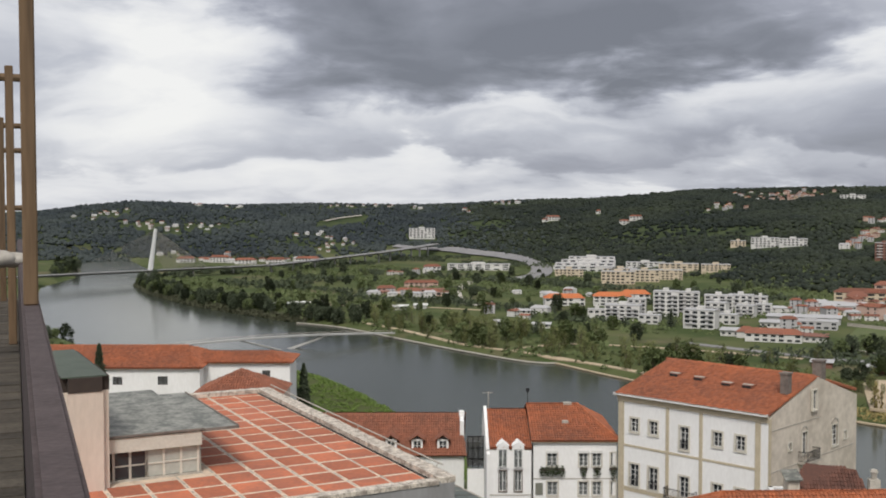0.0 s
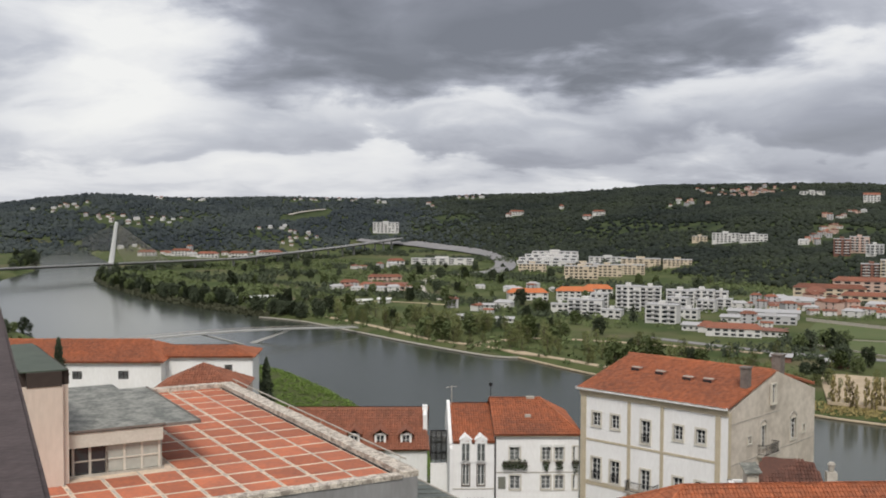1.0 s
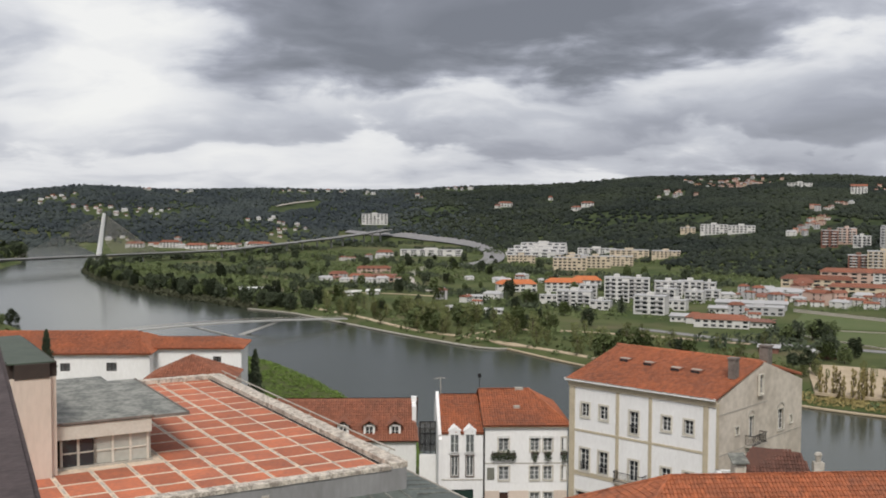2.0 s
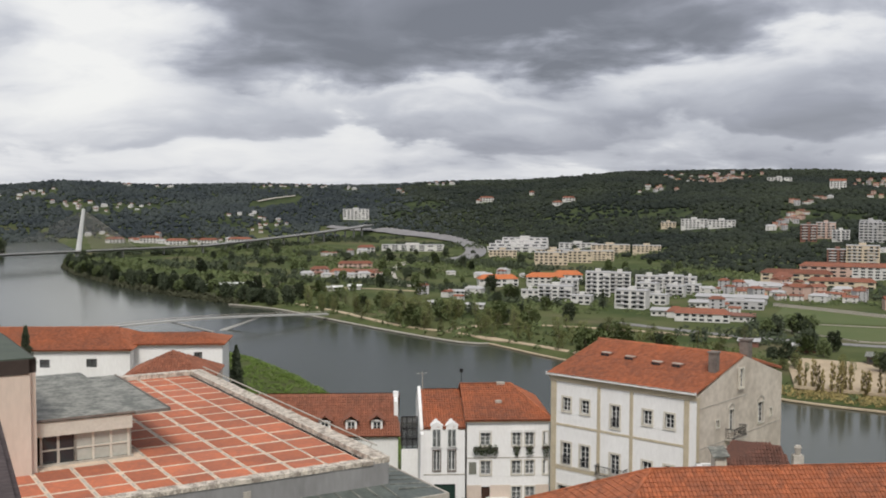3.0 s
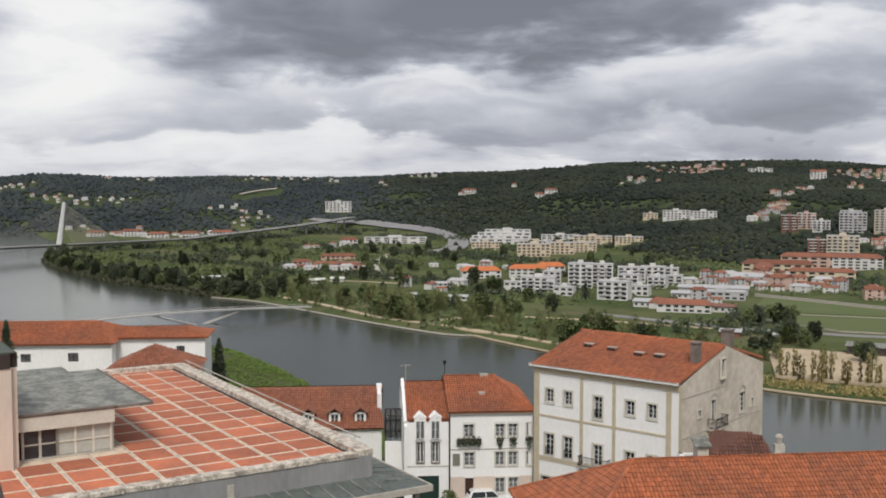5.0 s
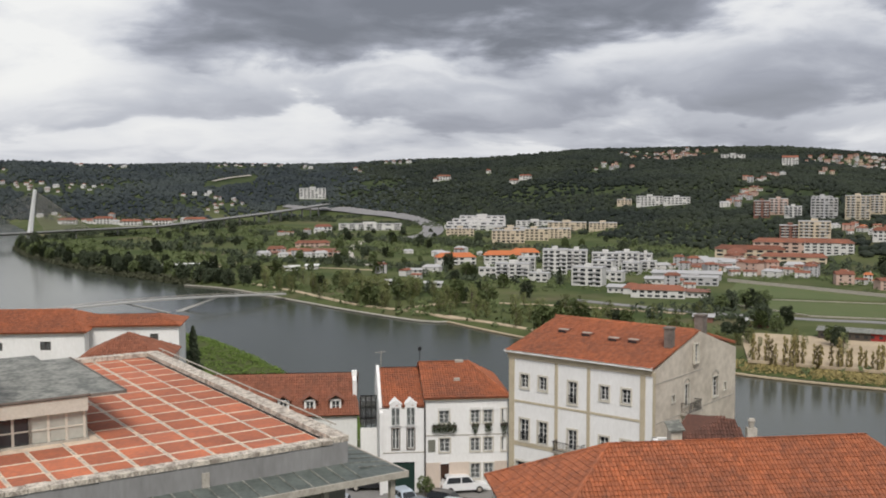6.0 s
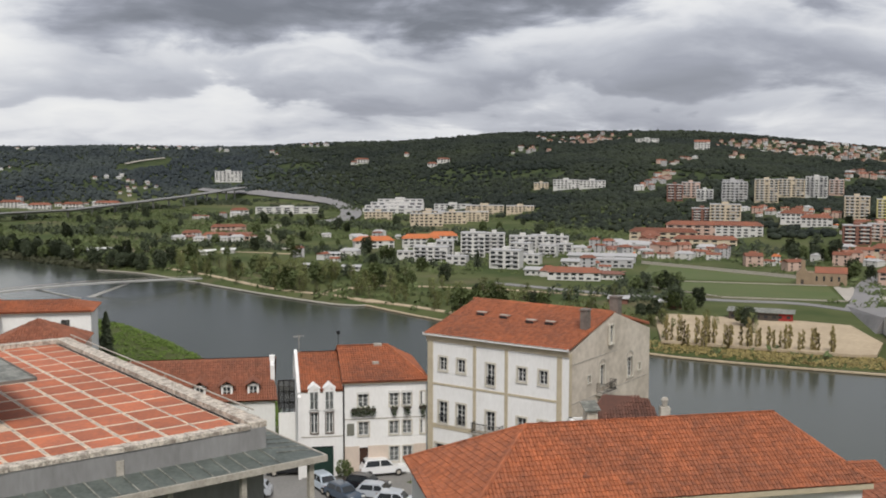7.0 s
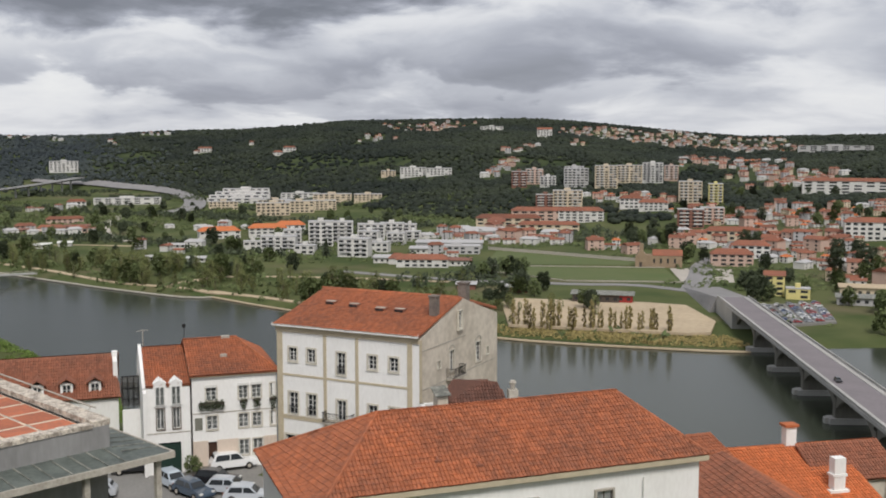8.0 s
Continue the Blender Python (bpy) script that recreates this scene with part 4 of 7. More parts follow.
def dormer_house():
    W, z0, ze = 16.5, 46.0, 63.2
    root = thing("low_white_house", pose(-14.2, 113.0, 0), "low white house with long tiled roof and dormers", "house")
    shell(root, W, 10, z0, ze, [])
    e, zr = ze + 0.2, 66.95
    tile_slope(root, ((-0.3, -0.4, e), (W + 0.3, -0.4, e), (W - 0.35, 5.0, zr), (-0.3, 5.0, zr)), M_TILE_OLD, 0.25, 0.42, 31)
    tile_slope(root, ((W + 0.3, 10.4, e), (-0.3, 10.4, e), (-0.3, 5.0, zr), (W + 0.3, 5.0, zr)), M_TILE_OLD, 0.3, 0.5, 32)
    for x in (8.7, 11.5, 14.25):
        bm = bmesh.new()
        box(bm, -0.6, -0.42, 0.4, 2.5, 63.6, 65.0)
        box(bm, 0.42, 0.6, 0.4, 2.5, 63.6, 65.0)
        box(bm, -0.42, 0.42, 0.4, 2.5, 64.85, 65.0)
        d = part("dormer", bm, M_WHITE, root, "small tiled dormer", pose(x, 0, 0))
        window(d, pose(0, 0.3, 63.75), 0.84, 1.1, "pair", 0, None, None, "", M_DARKGLASS)
        for a, b in (((-0.85, 0.1, 65.0), (0, 0.1, 65.55)), ((0, 0.1, 65.55), (0.85, 0.1, 65.0))):
            bm = bmesh.new()
            slab(bm, (a, b, (b[0], 3.2, b[2]), (a[0], 3.2, a[2])), 0.1)
            part("dormer_roof", bm, M_TILE_OLD, d)
    bm = bmesh.new()
    box(bm, W - 0.4, W + 0.05, 2.0, 5.4, 62.5, 66.6)
    box(bm, W - 0.45, W + 0.12, 4.4, 5.2, 66.6, 67.2)
    part("chimney", bm, M_WHITE, root, "white chimney wall")


white_house()
narrow_house()
dormer_house()


def iron_shelter():
    """A dark steel and glass lean-to in the gap between two houses, on a white garden wall."""
    root = thing("glazed_shelter", pose(2.5, 106, 0), "dark framed glass shelter between two white houses", "shelter")
    bm = bmesh.new()
    box(bm, 0, 1.7, 0, 0.3, 57, 63.6)
    part("wall", bm, M_WHITE, root)
    for x in (0.05, 0.55, 1.1, 1.6):
        bm = bmesh.new()
        box(bm, x - 0.04, x + 0.04, 0.1, 0.18, 63.6, 66.9)
        part("post", bm, M_IRON, root)
    for z in (64.6, 65.7, 66.85):
        bm = bmesh.new()
        box(bm, 0, 1.65, 0.1, 0.18, z, z + 0.08)
        part("rail", bm, M_IRON, root)
    bm = bmesh.new()
    box(bm, 0.02, 1.62, 0.2, 0.22, 63.6, 66.8)
    part("pane", bm, M_GLASS, root)
    bm = bmesh.new()
    box(bm, 0, 1.65, 1.5, 4, 63.6, 66.0)
    part("backing", bm, M_DARKWOOD, root)


iron_shelter()


# ---- long white convent and its outbuilding ----
def convent():
    for x0, W, y0, ze, zr, wins, lab in (
            (-30.4, 11.2, 134.0, 70.2, 71.3, ((8.2, 68.2, 1.0, 1.0),), "white convent wing with low tiled roof"),
            (-62.0, 32.0, 131.5, 69.9, 71.9, ((6.0, 67.8, 1.2, 1.0), (14.0, 67.8, 1.2, 1.0), (21.8, 67.8, 1.2, 1.0), (27.4, 67.8, 1.25, 1.05)), "long white convent range with tiled roof")):
        root = thing("convent_range", pose(x0, y0, 0), lab, "building", "convent ranges")
        holes = [(x - w / 2, x + w / 2, z, z + h) for x, z, w, h in wins]
        D = 12 if W > 20 else 6
        shell(root, W, D, 52, ze, holes)
        for x, z, w, h in wins:
            window(root, pose(x, 0, z), w, h, "pair", 0, None, M_DARKWOOD)
        e = ze + 0.1
        hip = 3.2
        rl = hip if W > 20 else 0.0
        tile_slope(root, ((-0.4, -0.5, e), (W + 0.4, -0.5, e), (W + 0.4 - hip, D / 2, zr), (-0.4 + rl, D / 2, zr)), M_TILE, 0.3, 0.5, int(W))
        tile_slope(root, ((W + 0.4, -0.5, e), (W + 0.4, D + 0.5, e), (W + 0.4 - hip, D / 2, zr)), M_TILE, 0.3, 0.5, 5)
        tile_slope(root, ((W + 0.4, D + 0.5, e), (-0.4, D + 0.5, e), (-0.4 + rl, D / 2, zr), (W + 0.4 - hip, D / 2, zr)), M_TILE, 0.35, 0.6, 6)
    root = thing("hipped_outbuilding", pose(-26.95, 113.5, 0), "small outbuilding with steep brown hipped roof", "building")
    shell(root, 9.4, 9, 55, 69.35, [], M_PINK)
    pk = (4.7, 4.5, 71.85)
    cs = [(-0.2, -0.2, 69.4), (9.6, -0.2, 69.4), (9.6, 9.2, 69.4), (-0.2, 9.2, 69.4)]
    for i in range(4):
        tile_slope(root, (cs[i], cs[(i + 1) % 4], pk), M_TILE_OLD, 0.3, 0.45, 40 + i)
    root = thing("low_shed", pose(-43.5, 118.0, 0), "low shed with red tiled roof", "shed")
    shell(root, 7.0, 5, 58, 67.3, [])
    tile_slope(root, ((-0.2, -0.3, 67.4), (6.2, -0.3, 67.4), (4.6, 3, 68.6), (-0.2, 3, 68.6)), M_TILE, 0.3, 0.5, 48)
    tile_slope(root, ((6.2, -0.3, 67.4), (7.2, 5.2, 67.4), (4.6, 3, 68.6)), M_TILE, 0.3, 0.5, 49)


convent()


# ---- the large hipped roof in front ----
def hipped_hall():
    o = Vector((11.84, 56.29))
    xd = Vector((24.84, 0.81))
    yaw = math.degrees(math.atan2(xd.y, xd.x))
    root = thing("hipped_roof_hall", pose(o.x, o.y, 0, 0, 0, yaw), "white hall under a large weathered terracotta hipped roof", "building")
    W, D = xd.length, 10.7
    skew = -1.95
    A, B, Dr, C = (skew, D, 70.0), (0, 0, 70.0), (W, 0, 70.0), (W + skew, D, 70.0)
    L, R = (4.6, 5.3, 73.2), (21.0, 5.3, 73.2)
    tile_slope(root, (B, Dr, R, L), M_TILE, 0.235, 0.37, 51, 300, M_TILE_PART)
    tile_slope(root, (A, B, L), M_TILE, 0.235, 0.37, 52)
    tile_slope(root, (Dr, C, R), M_TILE, 0.235, 0.37, 53)
    tile_slope(root, (C, A, L, R), M_TILE, 0.3, 0.5, 54)
    tile_slope(root, (A, (-1.9, -1.1, 69.75), B), M_TILE, 0.235, 0.37, 55)
    bm = bmesh.new()
    for a, b in ((L, R), (B, L), (A, L), (R, Dr), (R, C)):
        a, b = Vector(a), Vector(b)
        n = int((b - a).length / 0.4)
        for k in range(n):
            tube(bm, a.lerp(b, k / n) + Vector((0, 0, 0.03)), a.lerp(b, (k + 1.05) / n) + Vector((0, 0, 0.05)), 0.14, 0.12, 8)
    part("ridge_tiles", bm, M_TILE, root, "mortared ridge tiles")
    bm = bmesh.new()
    ins = 0.45
    prism(bm, ((-1.35, -0.7), (0.4, ins), (W - ins, ins), (W + skew - ins, D - ins), (skew + ins, D - ins)), 57, 69.85)
    part("wall", bm, M_WHITE, root)
    bm = bmesh.new()
    prism(bm, ((-0.02, 0.0), (W, 0.0), (W, ins), (-0.02, ins)), 69.62, 69.95)
    part("eave", bm, M_OCHRE, root, "ochre boxed eave")
    for x in (12.5, 17.6):
        window(root, pose(x, ins - 0.17, 66.5), 1.1, 1.9, "casement", 0.12, M_STONE, M_DARKWOOD)
    bm = bmesh.new()
    tube(bm, (20.3, 0.25, 66), (20.3, 0.25, 69.0), 0.05)
    part("downpipe", bm, M_WHITE, root)
    for x, y, z in ((7.2, 1.6, 70.95), (9.6, 1.0, 70.6)):
        bm = bmesh.new()
        box(bm, -0.22, 0.22, -0.15, 0.15, 0, 0.14)
        tube(bm, (0, 0, 0.1), (0, 0.2, 0.24), 0.09)
        part("vent", bm, M_TILE_OLD, root, "small roof vent tile", pose(x, y, z))


hipped_hall()


def side_houses():
    """Lower houses beyond the hall's far end."""
    root = thing("lean_to_roof_house", pose(36.9, 57.7, -1.2, 0, 0, -8), "house with long brown weathered tiled roof", "house", "houses beside the hall")
    shell(root, 9, 10, 46, 64.6, [])
    tile_slope(root, ((-0.4, 11, 65.05), (-0.4, -6, 65.05), (6.2, -6, 67.6), (6.2, 11, 67.6)), M_TILE_OLD, 0.26, 0.42, 61)
    tile_slope(root, ((11.3, -6, 64.6), (11.3, 11, 64.6), (6.2, 11, 67.6), (6.2, -6, 67.6)), M_TILE, 0.26, 0.42, 62)
    root = thing("small_cream_house", pose(46.9, 75.0, -1.5), "small cream house with low orange tiled roof", "house", "houses beside the hall")
    shell(root, 3.2, 6, 46, 64.9, [], M_CREAM)
    tile_slope(root, ((-0.3, -0.3, 65.0), (3.4, -0.3, 65.0), (3.4, 3, 66.0), (-0.3, 3, 66.0)), M_TILE, 0.28, 0.45, 63)
    root = thing("orange_roofed_house", pose(51.0, 72.0, -1.6, 0, 0, -6), "house with bright orange tiled roof and white chimney", "house", "houses beside the hall")
    shell(root, 13, 9, 46, 62.6, [])
    tile_slope(root, ((-1.5, -4.5, 62.3), (9.0, -4.5, 62.3), (9.0, 4, 65.3), (-1.5, 4, 65.3)), M_TILE_ORANGE, 0.28, 0.45, 64)
    tile_slope(root, ((13.2, 9.2, 62.6), (-0.2, 9.2, 62.6), (-1.5, 4, 65.3), (13.2, 4, 65.3)), M_TILE_ORANGE, 0.28, 0.45, 65)
    bm = bmesh.new()
    box(bm, 4.4, 5.35, 3.6, 4.4, 64.5, 66.9)
    ch = part("chimney", bm, M_WHITE, root, "square white chimney")
    bm = bmesh.new()
    box(bm, 4.25, 5.5, 3.45, 4.55, 66.9, 67.1)
    part("cap", bm, M_TILE_ORANGE, ch, "terracotta chimney cap")
    root = thing("brown_roofed_annex", pose(57.5, 71.0, -1.2, 0, 0, -6), "grey walled annex with dark red tiled roof", "house", "houses beside the hall")
    shell(root, 6.0, 5.5, 46, 62.8, [], M_GREY)
    tile_slope(root, ((-1.6, -0.4, 63.0), (6.2, -0.4, 63.0), (6.2, 3.4, 65.0), (-1.6, 3.4, 65.0)), M_TILE_OLD, 0.28, 0.45, 66)
    bm = bmesh.new()
    box(bm, -1.7, 0.0, -2.2, -1.2, 58, 62.9)
    box(bm, -1.35, -0.35, -2.1, -1.3, 62.9, 65.5)
    box(bm, -1.5, -0.2, -2.15, -1.25, 64.0, 64.2)
    part("chimney", bm, M_WHITE, root, "stepped white chimney stack")
    root = thing("corner_house", pose(63.0, 68.0, 0, 0, 0, -6), "low house with orange tiled roof", "house", "houses beside the hall")
    shell(root, 8, 8, 46, 60.6, [])
    tile_slope(root, ((-1.0, -3, 59.6), (8.2, -3, 59.6), (8.2, 4, 62.0), (-1.0, 4, 62.0)), M_TILE, 0.28, 0.45, 67)
    # dark-roofed small house against the mansion's gable
    root = thing("gable_side_house", pose(26.2, 82.5, -0.5, 0, 0, -8), "small white house with dark red roof against the gable", "house")
    shell(root, 7.2, 5.4, 46, 67.2, [])
    tile_slope(root, ((-0.5, -0.6, 67.0), (7.4, -0.6, 67.0), (6.4, 3.0, 69.4), (2.6, 3.0, 69.8)), material("dark_old_tile", (0.15, 0.066, 0.046), (0.08, 0.045, 0.036), scale=0.5, fine=3, amount=0.8, island=0.2), 0.26, 0.42, 68)
    bm = bmesh.new()
    box(bm, 0.8, 1.7, 0.6, 2.6, 67.4, 69.0)
    dm = part("dormer", bm, M_GREY, root, "small grey dormer")
    window(dm, pose(1.25, 0.55, 67.9), 0.6, 0.8, "pair", 0.08)
    bm = bmesh.new()
    slab(bm, ((0.6, 0.3, 69.0), (1.9, 0.3, 69.1), (1.9, 3, 69.3), (0.6, 3, 69.2)), 0.1)
    part("dormer_roof", bm, M_SLATE, dm)
    bm = bmesh.new()
    f = [bm.verts.new(p) for p in ((5.6, -0.4, 66.9), (8.4, -0.4, 66.9), (6.6, -0.4, 68.2))]
    g = [bm.verts.new(p) for p in ((5.6, 3.4, 66.9), (8.4, 3.4, 66.9), (6.6, 3.4, 68.2))]
    bm.faces.new(f)
    bm.faces.new(g[::-1])
    for i in range(3):
        j = (i + 1) % 3
        bm.faces.new((f[j], f[i], g[i], g[j]))
    part("white_gable", bm, M_WHITE, root)
    bm = bmesh.new()
    box(bm, 7.3, 8.1, 2.0, 2.8, 66, 68.8)
    tube(bm, (7.7, 2.4, 68.8), (7.7, 2.4, 69.4), 0.2, 0.28)
    tube(bm, (7.7, 2.4, 69.4), (7.7, 2.4, 69.6), 0.34, 0.2)
    part("chimney", bm, M_STONE, root, "stone chimney with round pot")


side_houses()


# ---- the balcony at the viewpoint ----
def viewpoint():
    yaw = 21.8  # the balcony's run, to the left of +y
    at = pose(0.1, 0.0, 0, 0, 0, yaw)
    bm = bmesh.new()
    box(bm, -0.058, 0.058, -4.0, 22.0, 89.27, 89.35)
    bmesh.ops.bevel(bm, geom=[e for e in bm.edges], offset=0.015, segments=2, affect="EDGES")
    root = thing("balcony_parapet", at, "worn dark painted balcony parapet with tall timber posts", "parapet")
    part("coping", bm, M_COPING, root, "worn dark purple-grey coping")
    bm = bmesh.new()
    box(bm, -0.05, 0.05, -4.0, 22.0, 87.0, 89.27)
    part("parapet_wall", bm, M_COPING, root)
    for y, top, w, x in ((7.5, 92.4, 0.046, 0.0), (14.6, 91.75, 0.05, -0.13), (21.2, 91.6, 0.055, -0.30)):
        bm = bmesh.new()
        box(bm, x - w, x + w, y - w, y + w, 88.24 if x else 89.35, top)
        bmesh.ops.bevel(bm, geom=[e for e in bm.edges], offset=0.01, segments=1, affect="EDGES")
        part("post", bm, M_WOOD, root, "weathered timber post")
    for y, z in ((14.6, 91.6), (21.2, 91.45), (21.2, 91.0), (21.2, 89.95)):
        bm = bmesh.new()
        tube(bm, (0.12, y, z), (-2.2, y, z + 0.03), 0.05, 0.05, 8)
        part("crossbar", bm, M_WOOD, root, "weathered timber crossbar")
    rng = random.Random(2)
    floor = thing("balcony_floor", at, "dirty weathered plank balcony floor", "floor", kind="structure")
    bm = bmesh.new()
    box(bm, 0, 1, 0, 1, 0, 1)
    plank = mesh_of(bm, "plank", M_PLANK)
    for k in range(120):
        part("plank", plank, None, floor, "", pose(-3.5, -3.8 + k * 0.215, 88.2 + rng.uniform(0, 0.008), 0, 0, 0) @ Matrix.Diagonal((3.44, 0.2, 0.04, 1)))
    bm = bmesh.new()
    box(bm, -3.6, -0.052, -4.0, 22.2, 87.0, 88.195)
    part("slab", bm, M_CONCRETE, floor)
    bm = bmesh.new()
    for dx, dy, r in ((0, 0, 0.22), (0.2, 0.1, 0.18), (-0.2, 0.05, 0.17)):
        bmesh.ops.create_icosphere(bm, subdivisions=2, radius=r, matrix=Matrix.Translation((dx, dy, r * 0.45)) @ Matrix.Diagonal((1.2, 1.2, 0.5, 1)))
    solid("dust_sheet", bm, M_STONE, at @ pose(-0.32, 13.0, 89.3), "crumpled pale dust sheet laid on the parapet", "cloth", smooth=True)


viewpoint()


# ---- paths, roads, lawns: thin sheets laid on the land ----
def ground_z(x, y):
    return float(height(x, y))


def ribbon(name, pts, width, mat, label, category, lift=0.12, step=9.0, kind="structure", level=None):
    """A strip of that width along a plan line, following the land."""
    P = [Vector((x, y)) for x, y in pts]
    line = []
    for i in range(len(P) - 1):
        a, b = P[max(i - 1, 0)], P[i]
        c, d = P[i + 1], P[min(i + 2, len(P) - 1)]
        n = max(2, int((c - b).length / step))
        for k in range(n):
            t = k / n
            line.append(0.5 * (2 * b + (c - a) * t + (2 * a - 5 * b + 4 * c - d) * t * t + (3 * b - a - 3 * c + d) * t ** 3))
    line.append(P[-1])
    bm = bmesh.new()
    rows = []
    for i, p in enumerate(line):
        t = (line[min(i + 1, len(line) - 1)] - line[max(i - 1, 0)]).normalized()
        s = Vector((t.y, -t.x)) * width / 2
        if level:
            za = zb = level(i / (len(line) - 1))
        else:
            za, zb, mid = ground_z(p.x + s.x, p.y + s.y) + lift, ground_z(p.x - s.x, p.y - s.y) + lift, ground_z(p.x, p.y) + lift
            rise = max(0.0, mid - (za + zb) / 2)
            za, zb = za + rise, zb + rise
        rows.append([bm.verts.new((p.x + s.x, p.y + s.y, za)), bm.verts.new((p.x - s.x, p.y - s.y, zb)), bm.verts.new((p.x - s.x, p.y - s.y, zb - 0.6)), bm.verts.new((p.x + s.x, p.y + s.y, za - 0.6))])
    for a, b in zip(rows, rows[1:]):
        for k in range(4):
            bm.faces.new((a[k], a[(k + 1) % 4], b[(k + 1) % 4], b[k]))
    bmesh.ops.recalc_face_normals(bm, faces=bm.faces)
    return solid(name, bm, mat, Matrix(), label, category, "", kind)


def patch(name, outline, mat, label, category, lift=0.1):
    """A flat sheet over a plan outline on the plain."""
    c = Vector((sum(p[0] for p in outline) / len(outline), sum(p[1] for p in outline) / len(outline)))
    z = max(ground_z(*p) for p in outline + (tuple(c),)) + lift
    bm = bmesh.new()
    prism(bm, outline, z - 1.2, z)
    bmesh.ops.recalc_face_normals(bm, faces=bm.faces)
    return solid(name, bm, mat, Matrix(), label, category, kind="structure")


M_LAWN = material("mown_lawn", (0.078, 0.112, 0.032), (0.115, 0.125, 0.05), scale=0.05, fine=0.7, amount=0.8)
M_PLAZA = material("pale_paving", (0.46, 0.42, 0.37), (0.34, 0.31, 0.27), scale=0.06, fine=0.8, amount=0.7)
MOTORWAY = ((-83, 1861), (-43, 1850), (5, 1848), (52, 1777), (103, 1688), (129, 1592), (132, 1423), (112, 1266), (82, 1209))
VILLA_ROAD = ((-233, 2126), (-208, 2160), (-165, 2187))
ribbon("motorway", MOTORWAY, 27, M_ROADFAR, "curving grey dual carriageway at the hill's foot", "road", 2.6)
ribbon("villa_road", VILLA_ROAD, 7, M_PLAZA, "pale cutting road on the far hillside", "road", 3.0)
ribbon("slip_road", ((82, 1209), (58, 1215), (35, 1200), (16, 1080), (14, 994), (18, 940), (30, 905)), 10, M_PLAZA, "pale grey road through the plain", "road", 0.4)
ribbon("avenue", ((316, 512), (350, 560), (392, 620), (460, 690), (560, 800)), 15, M_ROADFAR, "grey avenue leading from the bridge into town", "road", 0.35)
ribbon("side_road", ((318, 500), (298, 541), (262, 560), (205, 600), (150, 660)), 8, M_ROADFAR, "grey riverside road", "road", 0.3)
ribbon("park_path", ((40, 640), (68, 655), (100, 650), (150, 625), (200, 590)), 5, M_SAND, "sandy park path", "path", 0.3)
ribbon("river_path", ((-60, 790), (-24, 735), (14, 668), (56, 622), (95, 568), (130, 510)), 4, M_SAND, "pale riverside path", "path", 0.3)
ribbon("field_track", ((-160, 930), (-80, 905), (-10, 890), (40, 860)), 4, M_SAND, "pale field track", "path", 0.3)
patch("sand_yard", ((180, 447), (246, 402), (256, 400), (274, 424), (286, 470), (270, 486), (236, 506), (206, 524)), M_SAND, "bare pale sand above the river bank", "ground")
patch("upper_lawn", ((252, 668), (340, 632), (352, 644), (292, 748)), M_LAWN, "mown green field with pale edge", "lawn")
patch("lower_lawn", ((246, 628), (268, 578), (329, 549), (352, 604), (250, 655)), M_LAWN, "mown green field", "lawn")
patch("plaza", ((330, 548), (357, 534), (392, 590), (356, 606)), M_PLAZA, "pale paved forecourt", "paving")
patch("car_park", ((298, 405), (326, 405), (354, 455), (322, 460)), M_ASPHALT, "asphalt car park", "paving")
patch("courtyard", ((-2, 78), (22, 72), (28, 84), (14, 97), (17, 99.5), (-3, 104), (-3, 90)), M_ASPHALT, "worn grey asphalt yard before the white houses", "paving", 0.02)
for (x0, y0), (x1, y1), tall in (((247, 659), (354, 609), 0.5), ((286, 752), (354, 648), 2.2), ((240, 630), (266, 574), 0.6), ((266, 572), (330, 543), 0.7)):
    a = math.degrees(math.atan2(y1 - y0, x1 - x0))
    bm = bmesh.new()
    box(bm, 0, math.hypot(x1 - x0, y1 - y0), -0.3, 0.3, -0.5, tall)
    box(bm, 0, math.hypot(x1 - x0, y1 - y0), -0.4, 0.4, tall, tall + 0.15)
    solid("boundary_wall", bm, M_STONE, pose(x0, y0, 4.4, 0, 0, a), "pale boundary wall round the green fields", "wall", "field walls")
# stone edge of the far bank
ribbon("bank_edge", ((-110, 806), (-75, 778), (-34, 718), (8, 656), (48, 605), (64, 600)), 2.0, M_STONE, "pale stone edging along the bank", "embankment", level=lambda t: 1.3)
ribbon("bank_edge", ((64, 600), (93, 547), (132, 492), (174, 432), (232, 388), (258, 373)), 2.0, M_SAND, "sandy edging along the bank", "embankment", level=lambda t: 1.2)


